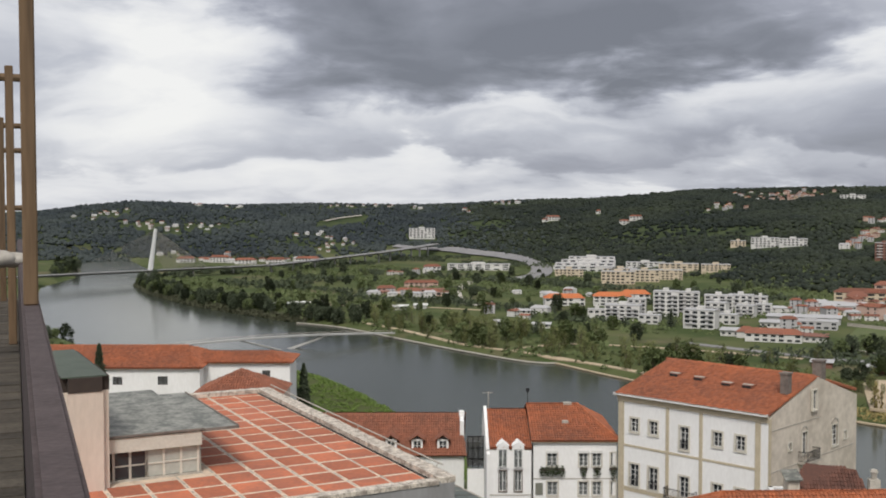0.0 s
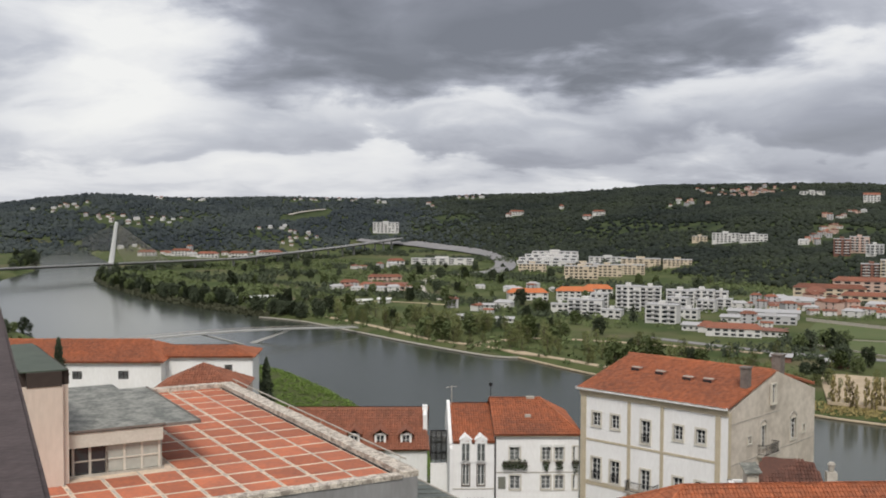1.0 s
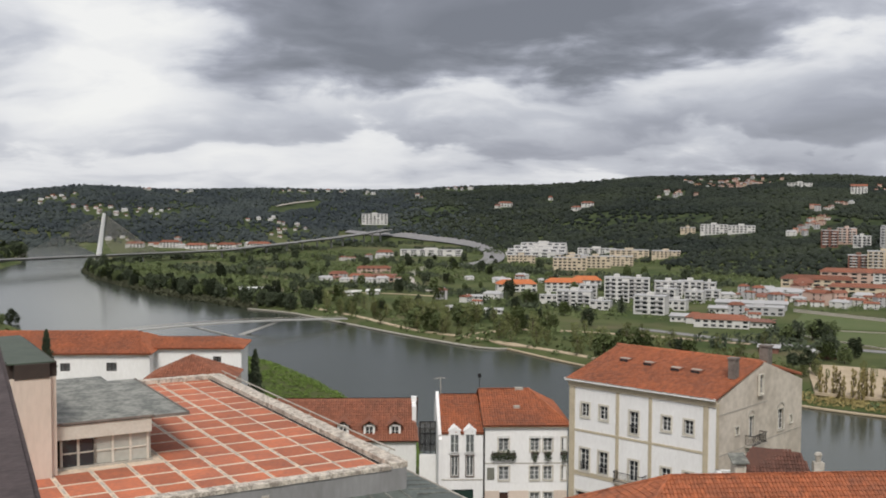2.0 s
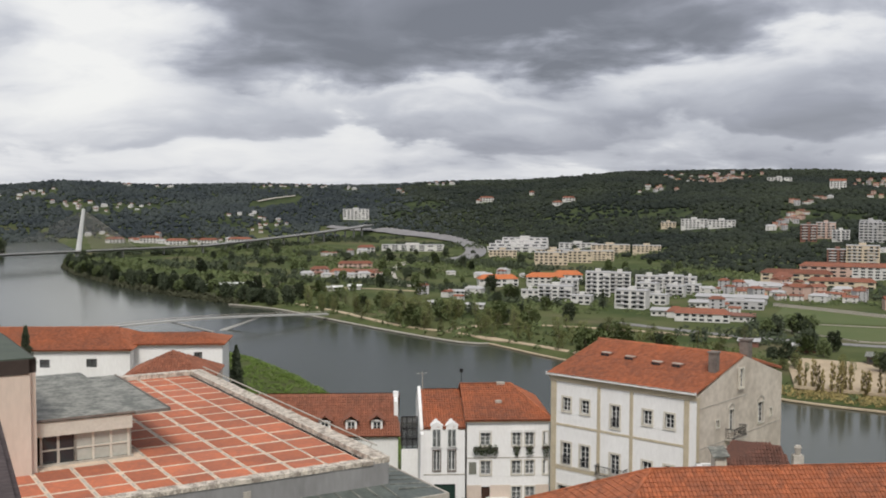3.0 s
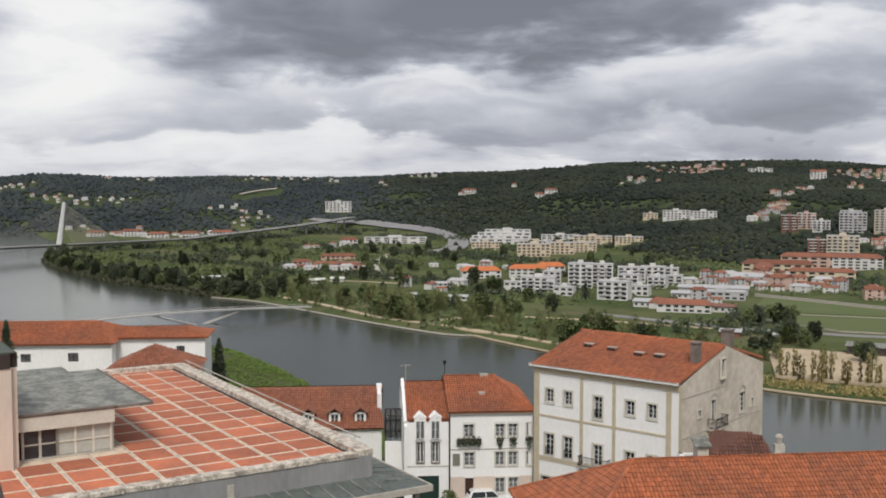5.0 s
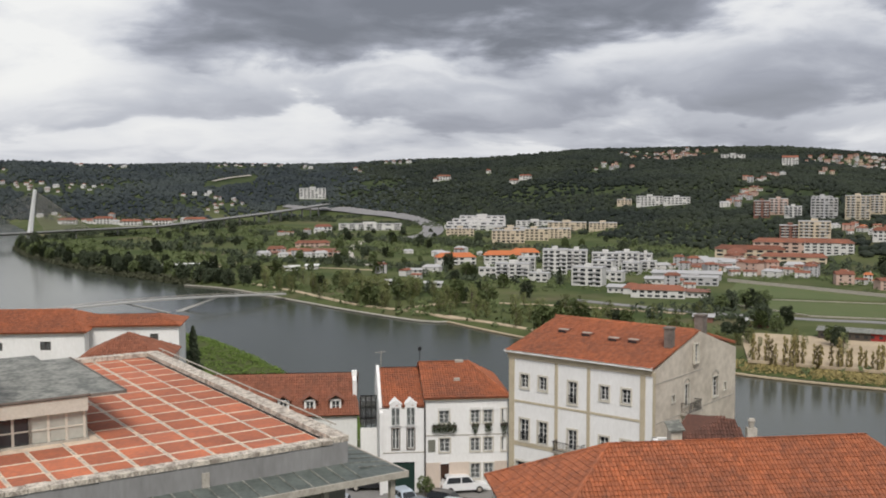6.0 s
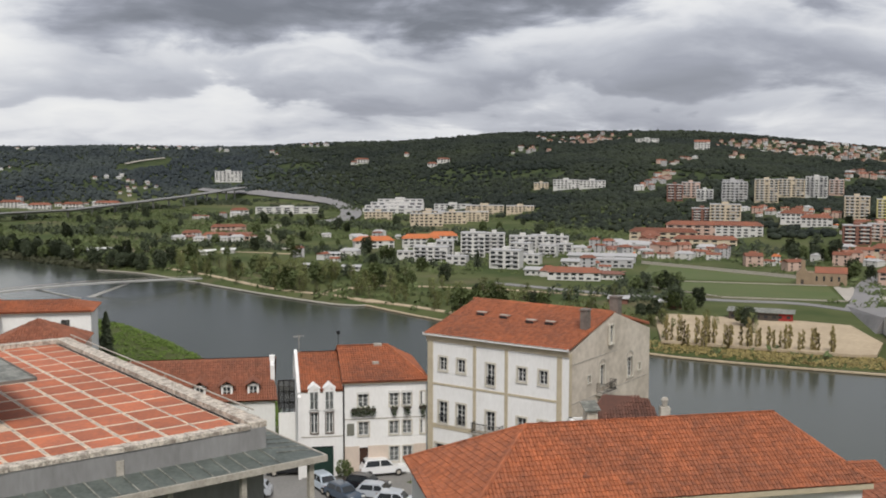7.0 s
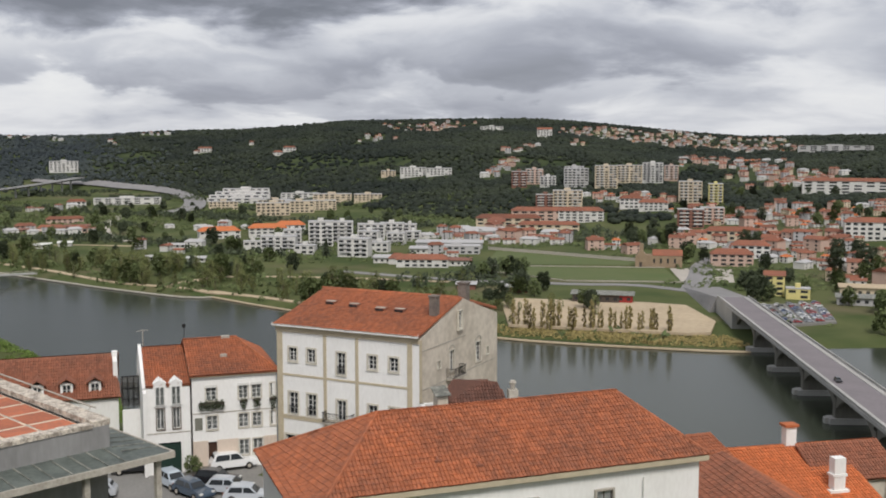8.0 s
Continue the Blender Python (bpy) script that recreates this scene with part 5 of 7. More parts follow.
# ---- bridges ----
def stone_bridge():
    """Low road bridge on slender arched spans with pale parapets."""
    a, b = Vector((277, 418)), Vector((150, 106))
    L = (b - a).length
    yaw = math.degrees(math.atan2(b.y - a.y, b.x - a.x))
    root = thing("road_bridge", pose(a.x, a.y, 0, 0, 0, yaw), "pale concrete road bridge on shallow arches", "bridge")
    W, zd = 15.0, 12.0
    y0, y1 = -W / 2 + 7.5, W / 2 + 7.5
    bm = bmesh.new()
    box(bm, -30, L, y0, y1, zd - 0.7, zd)
    box(bm, -30, L, y0 - 0.12, y0 + 0.35, zd - 1.0, zd + 0.05)
    box(bm, -30, L, y1 - 0.35, y1 + 0.12, zd - 1.0, zd + 0.05)
    part("deck", bm, M_BRIDGE, root)
    bm = bmesh.new()
    box(bm, -30, L, y0 + 2.2, y1 - 2.2, zd, zd + 0.02)
    part("carriageway", bm, material("bridge_asphalt", (0.22, 0.195, 0.205), (0.16, 0.145, 0.15), scale=0.1, fine=1.2, amount=0.7), root, "worn mauve-grey asphalt")
    for ya, yb in ((y0, y0 + 0.35), (y1 - 0.35, y1)):
        bm = bmesh.new()
        box(bm, -30, L, ya, yb, zd + 0.75, zd + 1.0)
        k = -30.0
        while k < L:
            box(bm, k, k + 0.9, ya + 0.05, yb - 0.05, zd, zd + 0.75)
            k += 1.5
        part("parapet", bm, M_BRIDGE, root, "pale pierced parapet")
        bm = bmesh.new()
        s = 0.4 if ya < 5 else -0.4
        yy = sorted((ya + (0.35 if s > 0 else -1.8), ya + (2.15 if s > 0 else 0.0)))
        box(bm, -30, L, yy[0], yy[1], zd, zd + 0.16)
        part("kerb", bm, M_BRIDGE, root)
    span, start = 37.5, 44.0
    n = int((L - start) / span) + 2
    for k in range(n):
        x = start + k * span
        bm = bmesh.new()
        box(bm, x - 1.3, x + 1.3, y0 + 1.6, y1 - 1.6, -4, 8.5)
        part("pier", bm, M_STAINED_SHADED, root)
        bm = bmesh.new()
        box(bm, x - 2.4, x + 2.4, y0 - 1.4, y1 + 1.4, -4, 2.2)
        bmesh.ops.bevel(bm, geom=[e for e in bm.edges if abs((e.verts[0].co - e.verts[1].co).z) > 1], offset=1.2, segments=2, affect="EDGES")
        part("pier_foot", bm, M_BRIDGE, root, "pale stone pier foot")
        for ya, yb in ((y0 + 1.9, y0 + 3.4), (y1 - 3.4, y1 - 1.9), (6.0, 9.0)):
            bm = bmesh.new()
            m = 14
            lo, hi = [], []
            for i in range(m + 1):
                t = i / m
                xx = x - span + 1.3 + (span - 2.6) * t
                za = 5.2 + (zd - 1.3 - 5.2) * (1 - (2 * t - 1) ** 2) ** 0.8
                lo.append([bm.verts.new((xx, yy, za)) for yy in (ya, yb)])
                hi.append([bm.verts.new((xx, yy, zd - 0.7)) for yy in (ya, yb)])
            for i in range(m):
                bm.faces.new((lo[i][0], lo[i + 1][0], hi[i + 1][0], hi[i][0]))
                bm.faces.new((lo[i + 1][1], lo[i][1], hi[i][1], hi[i + 1][1]))
                bm.faces.new((lo[i][0], lo[i][1], lo[i + 1][1], lo[i + 1][0]))
            part("arch", bm, M_STAINED_SHADED, root, "stained arch rib with under-deck shade put into its colour")
    bm = bmesh.new()
    box(bm, -30, start - span + 1.3, y0 - 0.3, y1 + 0.3, -3, zd - 0.7)
    part("abutment", bm, M_BRIDGE, root, "pale stone abutment")
    bm = bmesh.new()
    e = [bm.verts.new(p) for p in ((-30, y0, zd - 0.02), (-30, y1, zd - 0.02), (-118, y1 + 3, 4.7), (-118, y0 - 3, 4.7))]
    g = [bm.verts.new(p) for p in ((-30, y0 - 5, 2), (-30, y1 + 5, 2), (-118, y1 + 5, 2), (-118, y0 - 5, 2))]
    bm.faces.new(e)
    for i in range(4):
        j = (i + 1) % 4
        bm.faces.new((e[j], e[i], g[i], g[j]))
    bmesh.ops.recalc_face_normals(bm, faces=bm.faces)
    part("approach_ramp", bm, M_ROADFAR, root, "asphalt approach ramp")
    return root


stone_bridge()


def cable_bridge():
    """Motorway bridge with a leaning single mast and a fan of stays, running on as a viaduct over the plain."""
    root = thing("cable_stayed_bridge", Matrix(), "white cable-stayed bridge with slender leaning mast", "bridge")
    pts = [(-560, 1060, 13), (-438, 1160, 14), (-341, 1250, 14.2), (-218, 1357, 14.5), (-150, 1490, 17.0), (-95, 1600, 19.5), (-50, 1720, 21.5), (-12, 1842, 23.5)]
    line = []
    for (p, q) in zip(pts, pts[1:]):
        for k in range(6):
            line.append(Vector(p).lerp(Vector(q), k / 6))
    line.append(Vector(pts[-1]))
    bm = bmesh.new()
    rows = []
    for i, p in enumerate(line):
        t = (line[min(i + 1, len(line) - 1)] - line[max(i - 1, 0)]).normalized()
        s = Vector((t.y, -t.x, 0)).normalized() * 9
        rows.append([bm.verts.new(p + s), bm.verts.new(p - s), bm.verts.new(p - s * 0.6 - Vector((0, 0, 2.2))), bm.verts.new(p + s * 0.6 - Vector((0, 0, 2.2)))])
    for a, b in zip(rows, rows[1:]):
        for k in range(4):
            bm.faces.new((a[k], a[(k + 1) % 4], b[(k + 1) % 4], b[k]))
    bmesh.ops.recalc_face_normals(bm, faces=bm.faces)
    part("deck", bm, M_CONCRETE, root, "long grey concrete deck")
    bm = bmesh.new()
    for a, b in zip(line, line[1:]):
        tube(bm, a + Vector((5.2, -7, 1.0)), b + Vector((5.2, -7, 1.0)), 0.25, sides=4)
    part("railing", bm, M_CONCRETE, root)
    for i in range(14, len(line) - 1, 2):
        p = line[i]
        bm = bmesh.new()
        tube(bm, (p.x, p.y, -2), (p.x, p.y, p.z - 2), 1.5, 1.3, 8)
        part("pier", bm, M_BRIDGE, root)
    bm = bmesh.new()
    base, top = Vector((-344, 1250, -3)), Vector((-335, 1250, 62.5))
    tube(bm, base, base.lerp(top, 0.3), 4.0, 3.2, 6)
    tube(bm, base.lerp(top, 0.3), top, 3.2, 2.0, 6)
    part("mast", bm, material("white_mast_concrete", (0.66, 0.66, 0.65), amount=0.3), root, "white tapering mast")
    for k in range(14):
        for goal in (Vector((-341, 1250, 14.5)).lerp(Vector((-286, 1298, 14.5)), 0.25 + 0.75 * k / 13), Vector((-341, 1250, 14.5)).lerp(Vector((-415, 1181, 14)), 0.3 + 0.7 * k / 13)):
            bm = bmesh.new()
            tube(bm, base.lerp(top, 0.62 + 0.36 * k / 13), goal, 0.30 if goal.x > -341 else 0.07, sides=4)
            part("stay_cable", bm, M_STONE, root)


cable_bridge()


def footbridge():
    root = thing("footbridge", Matrix(), "slender pale footbridge with a shallow arched deck", "bridge")
    a, b = Vector((-33, 716, 4.6)), Vector((-215, 570, 5.5))
    bm = bmesh.new()
    rows = []
    n = 40
    d = (b - a).normalized()
    s = Vector((-d.y, d.x, 0)) * 2.2
    for i in range(n + 1):
        t = i / n
        p = a.lerp(b, t) + Vector((0, 0, 4.2 * math.sin(math.pi * t)))
        rows.append([bm.verts.new(p + s), bm.verts.new(p - s), bm.verts.new(p - s - Vector((0, 0, 0.9))), bm.verts.new(p + s - Vector((0, 0, 0.9)))])
    for u, v in zip(rows, rows[1:]):
        for k in range(4):
            bm.faces.new((u[k], u[(k + 1) % 4], v[(k + 1) % 4], v[k]))
    bmesh.ops.recalc_face_normals(bm, faces=bm.faces)
    part("deck", bm, M_BRIDGE, root)
    for sgn in (1, -1):
        bm = bmesh.new()
        for i in range(n):
            p = [a.lerp(b, t) + Vector((0, 0, 4.2 * math.sin(math.pi * t) + 1.1)) + s * sgn for t in (i / n, (i + 1) / n)]
            tube(bm, p[0], p[1], 0.08, sides=4)
            tube(bm, p[0], p[0] - Vector((0, 0, 1.1)), 0.05, sides=4)
        part("railing", bm, M_STONE, root)
    # the shallow struts that rise from the water to the deck
    for t0, t1 in ((0.22, 0.36), (0.36, 0.50)):
        mid = a.lerp(b, 0.36)
        end = a.lerp(b, t0 if t0 < 0.3 else t1) + Vector((0, 0, 4.2 * math.sin(math.pi * (t0 if t0 < 0.3 else t1))))
        bm = bmesh.new()
        foot = Vector((mid.x, mid.y, -1))
        for off in (-1.2, 1.2):
            o = s.normalized() * off
            tube(bm, foot + o, end + o - Vector((0, 0, 0.5)), 0.9, 0.5, 6)
        part("strut", bm, M_BRIDGE, root, "pale inclined strut")


footbridge()


# ---- buildings across the river ----
TAKEN = []
WIN = {}


def pane_mesh(w, h):
    key = (round(w, 1), round(h, 1))
    if key not in WIN:
        bm = bmesh.new()
        box(bm, -key[0] / 2, key[0] / 2, -0.05, 0.2, 0, key[1])
        WIN[key] = mesh_of(bm, "window", M_DARKGLASS)
    return WIN[key]


def block(name, x, y, w, h, d, yaw, mat, label, roof="flat", balconies=True, group="apartment blocks", bays=None):
    """A block of flats or a hall: body, storeys of windows on the two sides that are seen, balcony slabs, roof."""
    z = ground_z(x, y)
    lows = [ground_z(x + dx, y + dy) for dx in (-w / 2, w / 2) for dy in (-d / 2, d / 2)]
    base = min(lows) - 1 - z
    root = thing(name, pose(x, y, z, 0, 0, yaw), label, "building", group)
    wide = max(1, round(w / 12))
    for k in range(wide):
        off = (k - (wide - 1) / 2) * 12
        TAKEN.append((x + off * math.cos(radians(yaw)), y + off * math.sin(radians(yaw))))
    bm = bmesh.new()
    box(bm, -w / 2, w / 2, -d / 2, d / 2, base, h)
    part("wall", bm, mat, root)
    n = max(1, round(h / 3.0))
    sh = h / n
    bays = bays or min(7, max(2, round(w / 5.0)))
    for i in range(n):
        for k in range(bays):
            if (i * 7 + k * 3) % 11 == 0:
                continue
            part("window", pane_mesh(w / bays * 0.6, sh * 0.52), None, root, "", pose(-w / 2 + (k + 0.5) * w / bays, -d / 2, i * sh + sh * 0.28))
        part("window", pane_mesh(1.6, sh * 0.45), None, root, "", pose(-w / 2, 0, i * sh + sh * 0.3, 0, 0, -90))
        if balconies and n > 2 and i > 0:
            for xa, xb in ((-w * 0.42, -w * 0.08), (w * 0.12, w * 0.42)):
                bm = bmesh.new()
                box(bm, xa, xb, -d / 2 - 1.3, -d / 2, i * sh - 0.1, i * sh + 0.75)
                part("balcony", bm, M_WHITE_FAR if mat is not M_WHITE_FAR else M_PALEGREY, root)
    if roof == "flat":
        bm = bmesh.new()
        box(bm, -w / 2 - 0.2, w / 2 + 0.2, -d / 2 - 0.2, d / 2 + 0.2, h, h + 0.5)
        part("roof", bm, M_PALEGREY, root)
        bm = bmesh.new()
        box(bm, -w * 0.12, w * 0.1, -d * 0.2, d * 0.25, h + 0.5, h + 2.6)
        part("lift_housing", bm, mat, root)
    else:
        rise = min(d * 0.26, 3.5)
        bm = bmesh.new()
        e, hp = 0.6, min(w, d) * 0.35 if roof == "hip" else 0.0
        A = [(-w / 2 - e, -d / 2 - e, h), (w / 2 + e, -d / 2 - e, h), (w / 2 + e, d / 2 + e, h), (-w / 2 - e, d / 2 + e, h)]
        R = [(-w / 2 - e + hp, 0, h + rise), (w / 2 + e - hp, 0, h + rise)]
        vs = [bm.verts.new(p) for p in A + R]
        for f in ((0, 1, 5, 4), (2, 3, 4, 5), (1, 2, 5), (3, 0, 4), (3, 2, 1, 0)):
            bm.faces.new([vs[i] for i in f])
        part("roof", bm, M_TILE_FAR, root, "terracotta tiled roof")
    return root


M_TILE_FAR = material("far_terracotta", (0.30, 0.108, 0.062), (0.17, 0.08, 0.056), scale=0.1, fine=1.2, amount=0.9, obj=0.2, island=0.3)
M_TILE_BRIGHT = material("bright_terracotta", (0.55, 0.17, 0.06), (0.38, 0.13, 0.06), scale=0.25, fine=2, amount=0.7)

# plan place, width, height, depth, turn
for x, y, w, h, d, yaw in ((135, 795, 26, 12.5, 12, -20), (173, 824, 19, 21.5, 13, -14), (192, 832, 17, 20, 13, -14), (180, 741, 22, 14.5, 13, -28), (220, 849, 22, 15.5, 13, -14), (243, 868, 20, 14, 13, -20), (259, 868, 11, 12.5, 11, -20), (206, 800, 16, 14, 12, -28), (152, 832, 14, 14, 11, -14), (232, 815, 14, 10, 11, -28), (118, 812, 14, 7, 10, -10), (150, 770, 15, 7, 10, -24), (252, 835, 12, 9, 10, -20), (205, 765, 14, 8, 10, -28)):
    block("apartment_block", x, y, w, h * 0.88, d, yaw, M_WHITE_FAR, "white modern flats with balconies on the plain")
for k, (x, y, w, h) in enumerate(((183, 1380, 78, 6.5), (186, 1392, 76, 10), (192, 1403, 70, 13.5), (198, 1414, 60, 17), (266, 1398, 50, 8.5))):
    block("terraced_block", x, y, w, h, 12, -12, M_WHITE_FAR, "white stepped terrace of flats", "flat", False, "stepped flats")
for x, y, w, h, yaw in ((191, 1160, 36, 13.5, -10), (226, 1193, 32, 13, -8), (292, 1320, 48, 11.5, -12), (328, 1280, 34, 8, -14), (151, 1271, 33, 9.5, -8), (258, 1225, 34, 11, -10), (215, 1290, 40, 9, -12)):
    block("beige_block", x, y, w, h, 14, yaw, M_CREAM, "beige block of flats below the wooded hill", "flat", False, "beige blocks")
for x, y, w, h, yaw in ((104, 912, 34, 6.5, 2), (145, 911, 32, 8, -6), (172, 953, 26, 6.5, -6)):
    o = block("school_wing", x, y, w, h, 14, yaw, M_WHITE_FAR, "long white wing with bright orange roof", "hip", False, "school wings")
    [c for c in o.children if c.name.startswith("roof")][0].data.materials[0] = M_TILE_BRIGHT
for x, y, w, h, yaw in ((208, 668, 34, 5.2, -22), (197, 690, 11, 4, -22), (48, 1406, 82, 8, -4), (-13, 1370, 22, 7, 0), (-333, 1600, 29, 8, 0), (-286, 1555, 30, 6, 0), (-244, 1570, 28, 6, -6), (-202, 1600, 34, 6, -8), (-384, 1600, 26, 6, 0)):
    block("low_white_building", x, y, w, h, 12, yaw, M_WHITE_FAR, "low white building with shallow tiled roof", "hip" if w < 40 else "flat", False, "low white buildings")
for x, y, w, h, yaw in ((-55, 1046, 18, 4.5, 4), (-32, 1019, 23, 4.3, -6), (-9, 1006, 16, 4.3, 4), (-22, 1117, 35, 4.7, 0)):
    block("red_roofed_hall", x, y, w, h, 10, yaw, M_ROSE, "low hall with red tiled roof among fields", "hip", False, "low halls")
for x, y, w, h, d, yaw in ((370, 920, 60, 10, 16, -22), (417, 952, 58, 10, 16, -22), (440, 912, 42, 10.5, 16, -26), (392, 878, 54, 6.5, 12, -24), (352, 905, 16, 9, 30, -22)):
    block("rose_apartment_row", x, y, w, h, d, yaw, M_CREAM if x in (370, 352, 392) else M_WHITE_FAR if x == 440 else M_ROSE, "pale row of flats with tiled roof", "hip", False, "rose flats")
for x, y, w, h, yaw, mat in ((402, 1452, 20, 8, -16, M_CREAM), (427, 1415, 35, 12.5, -18, M_WHITE_FAR), (457, 1392, 35, 9.5, -18, M_WHITE_FAR)):
    block("hillside_block", x, y, w, h, 12, yaw, mat, "pale flats on the wooded hillside", "flat", False, "hillside flats")
for x, y, w, h, yaw, mat in ((495, 1198, 18, 19, -20, M_BRICK), (525, 1221, 21, 18, -20, M_ROSE), (526, 1182, 19, 12.5, -24, M_WHITE_FAR), (570, 1202, 23, 21, -22, M_PALEGREY), (453, 1024, 20, 14, -22, M_BRICK), (468, 1002, 30, 18.5, -24, M_CREAM), (555, 1165, 29, 22, -24, M_PALEGREY), (581, 1138, 26, 26, -24, M_CREAM)):
    block("flats_tower", x, y, w, h, 15, yaw, mat, "tall block of flats above the old town", "flat", True, "town towers")
for x, y, w, h, yaw, mat in ((640, 1191, 31, 21, -26, M_CREAM), (665, 1177, 25, 24, -28, M_WHITE_FAR), (695, 1184, 17, 18, -28, M_ROSE), (583, 955, 23, 21.5, -28, M_CREAM), (600, 935, 14, 20, -30, M_YELLOW), (491, 803, 22, 15.5, -28, M_BRICK), (520, 815, 20, 14, -28, M_ROSE)):
    block("flats_tower", x, y, w, h, 15, yaw, mat, "tall block of flats above the old town", "flat", True, "town towers")
for x, y, w, h, yaw, mat in ((516, 955, 23, 10, -26, M_WHITE_FAR), (524, 925, 28, 8, -28, M_WHITE_FAR), (476, 718, 40, 7.5, -30, M_CREAM), (551, 652, 36, 13.5, -34, M_WHITE_FAR), (756, 934, 86, 13, -36, M_WHITE_FAR), (403, 607, 27, 8, -30, M_ROSE), (440, 640, 26, 9, -30, M_WHITE_FAR)):
    block("town_building", x, y, w, h, 13, yaw, mat, "broad town building with tiled roof", "hip", False, "town buildings")
for x, y, w, h, yaw in ((205, 1985, 26, 7, -4), (190, 1975, 12, 4, -4), (314, 1845, 17, 6, -8), (341, 1885, 22, 7, -8), (299, 2051, 9, 5, -8)):
    block("hillside_villa", x, y, w, h, 10, yaw, M_WHITE_FAR, "white villa alone on the wooded slope", "hip", False, "hillside villas")
block("white_institute", -37, 1955, 47, 18, 16, 0, M_WHITE_FAR, "large white institute on the hill's foot", "flat", False, "")
block("hilltop_hall", 754, 1966, 44, 9, 14, -18, M_WHITE_FAR, "long white hall on the ridge", "flat", False, "")
block("white_hall", 780, 1770, 26, 13, 14, -20, M_WHITE_FAR, "white gabled hall on the ridge", "gable", False, "")
block("long_hangar", 1142, 1438, 114, 9, 20, -38, M_PALEGREY, "long pale hangar on the far hill", "flat", False, "")
block("grey_shed", 256, 738, 34, 5.5, 16, -22, M_PALEGREY, "long grey shed with flat roof", "flat", False, "")
block("yellow_house", 349, 485, 10.5, 11, 9, -34, M_YELLOW, "yellow house with gabled roof beside the car park", "gable", False, "yellow houses")
block("yellow_house", 353, 470, 12, 5.5, 7, -34, M_YELLOW, "low yellow annex beside the car park", "flat", False, "yellow houses")


M_SANDSTONE = material("brown_sandstone", (0.34, 0.25, 0.165), (0.22, 0.16, 0.11), scale=0.3, fine=2, amount=0.8)


def church():
    root = thing("ruined_church", pose(350, 618, 4.4, 0, 0, -28), "old sandstone church with stub tower and red roof", "church")
    bm = bmesh.new()
    box(bm, -4, 19, -5, 5, -1, 8)
    part("nave", bm, M_SANDSTONE, root)
    bm = bmesh.new()
    vs = [bm.verts.new(p) for p in ((0, -5.3, 8), (19.3, -5.3, 8), (19.3, 5.3, 8), (0, 5.3, 8), (0, 0, 11.6), (19.3, 0, 11.6))]
    for f in ((0, 1, 5, 4), (2, 3, 4, 5), (1, 2, 5), (3, 0, 4), (3, 2, 1, 0)):
        bm.faces.new([vs[i] for i in f])
    part("roof", bm, M_TILE_FAR, root, "terracotta tiled roof")
    bm = bmesh.new()
    f = [(-11, 0), (-4, 0), (-4, 8), (-7.2, 12), (-11, 7)]
    lo = [bm.verts.new((x, -5.4, z - 1 if z == 0 else z)) for x, z in f]
    hi = [bm.verts.new((x, 3.0, z - 1 if z == 0 else z)) for x, z in f]
    bm.faces.new(lo)
    bm.faces.new(hi[::-1])
    for i in range(5):
        j = (i + 1) % 5
        bm.faces.new((lo[j], lo[i], hi[i], hi[j]))
    part("west_front", bm, M_SANDSTONE, root, "gabled sandstone front")
    bm = bmesh.new()
    box(bm, -8.2, -5.8, -3.5, -1.0, 8, 15.5)
    part("tower", bm, M_SANDSTONE, root, "stub of a sandstone tower")
    bm = bmesh.new()
    box(bm, -8.4, -6.6, -5.47, -5.4, 0, 3.6)
    part("portal", bm, M_DARKWOOD, root, "dark arched portal")
    for k in range(4):
        bm = bmesh.new()
        box(bm, 0.5 + 4.4 * k, 1.7 + 4.4 * k, -5.06, -5.0, 3, 6)
        part("window", bm, M_DARKGLASS, root)


church()


def shed(x, y, w, d, h, yaw, wall, roof, label):
    root = thing("park_shed", pose(x, y, ground_z(x, y), 0, 0, yaw), label, "shed", "park sheds")
    bm = bmesh.new()
    box(bm, -w / 2, w / 2, -d / 2, d / 2, -1, h)
    part("wall", bm, wall, root)
    bm = bmesh.new()
    slab(bm, ((-w / 2 - 1, -d / 2 - 1, h), (w / 2 + 1, -d / 2 - 1, h), (w / 2 + 1, d / 2 + 1, h + 0.9), (-w / 2 - 1, d / 2 + 1, h + 0.9)), 0.3)
    part("roof", bm, roof, root)
    for k in range(max(2, int(w / 4))):
        part("window", pane_mesh(1.8, 1.4), None, root, "", pose(-w / 2 + 2 + k * 4, -d / 2, 1.2))


shed(249, 497, 24, 8, 4.2, -30, M_DARKWOOD, M_SLATE, "dark park pavilion with grey roof")
shed(262, 490, 8, 7, 4.0, -30, material("red_boards", (0.30, 0.035, 0.03), amount=0.4), M_SLATE, "red boarded park kiosk")
shed(222, 540, 12, 5, 3.2, -25, M_BRICK, M_PALEGREY, "red-brown park shed with pale roof")
shed(200, 560, 10, 5, 3.2, -25, M_BRICK, M_PALEGREY, "red-brown park shed with pale roof")
shed(372, 442, 26, 8, 4.0, -36, M_PALEGREY, M_SLATE, "grey shed beside the car park")
shed(395, 470, 24, 9, 4.5, -36, M_CREAM, M_SAND, "cream shed with broad pale roof")
for k in range(6):
    shed(-150 + k * 9, 903 + k * 1.2, 7.5, 9, 2.6, 4, M_FRAME, M_FRAME, "white garden greenhouse in the fields")


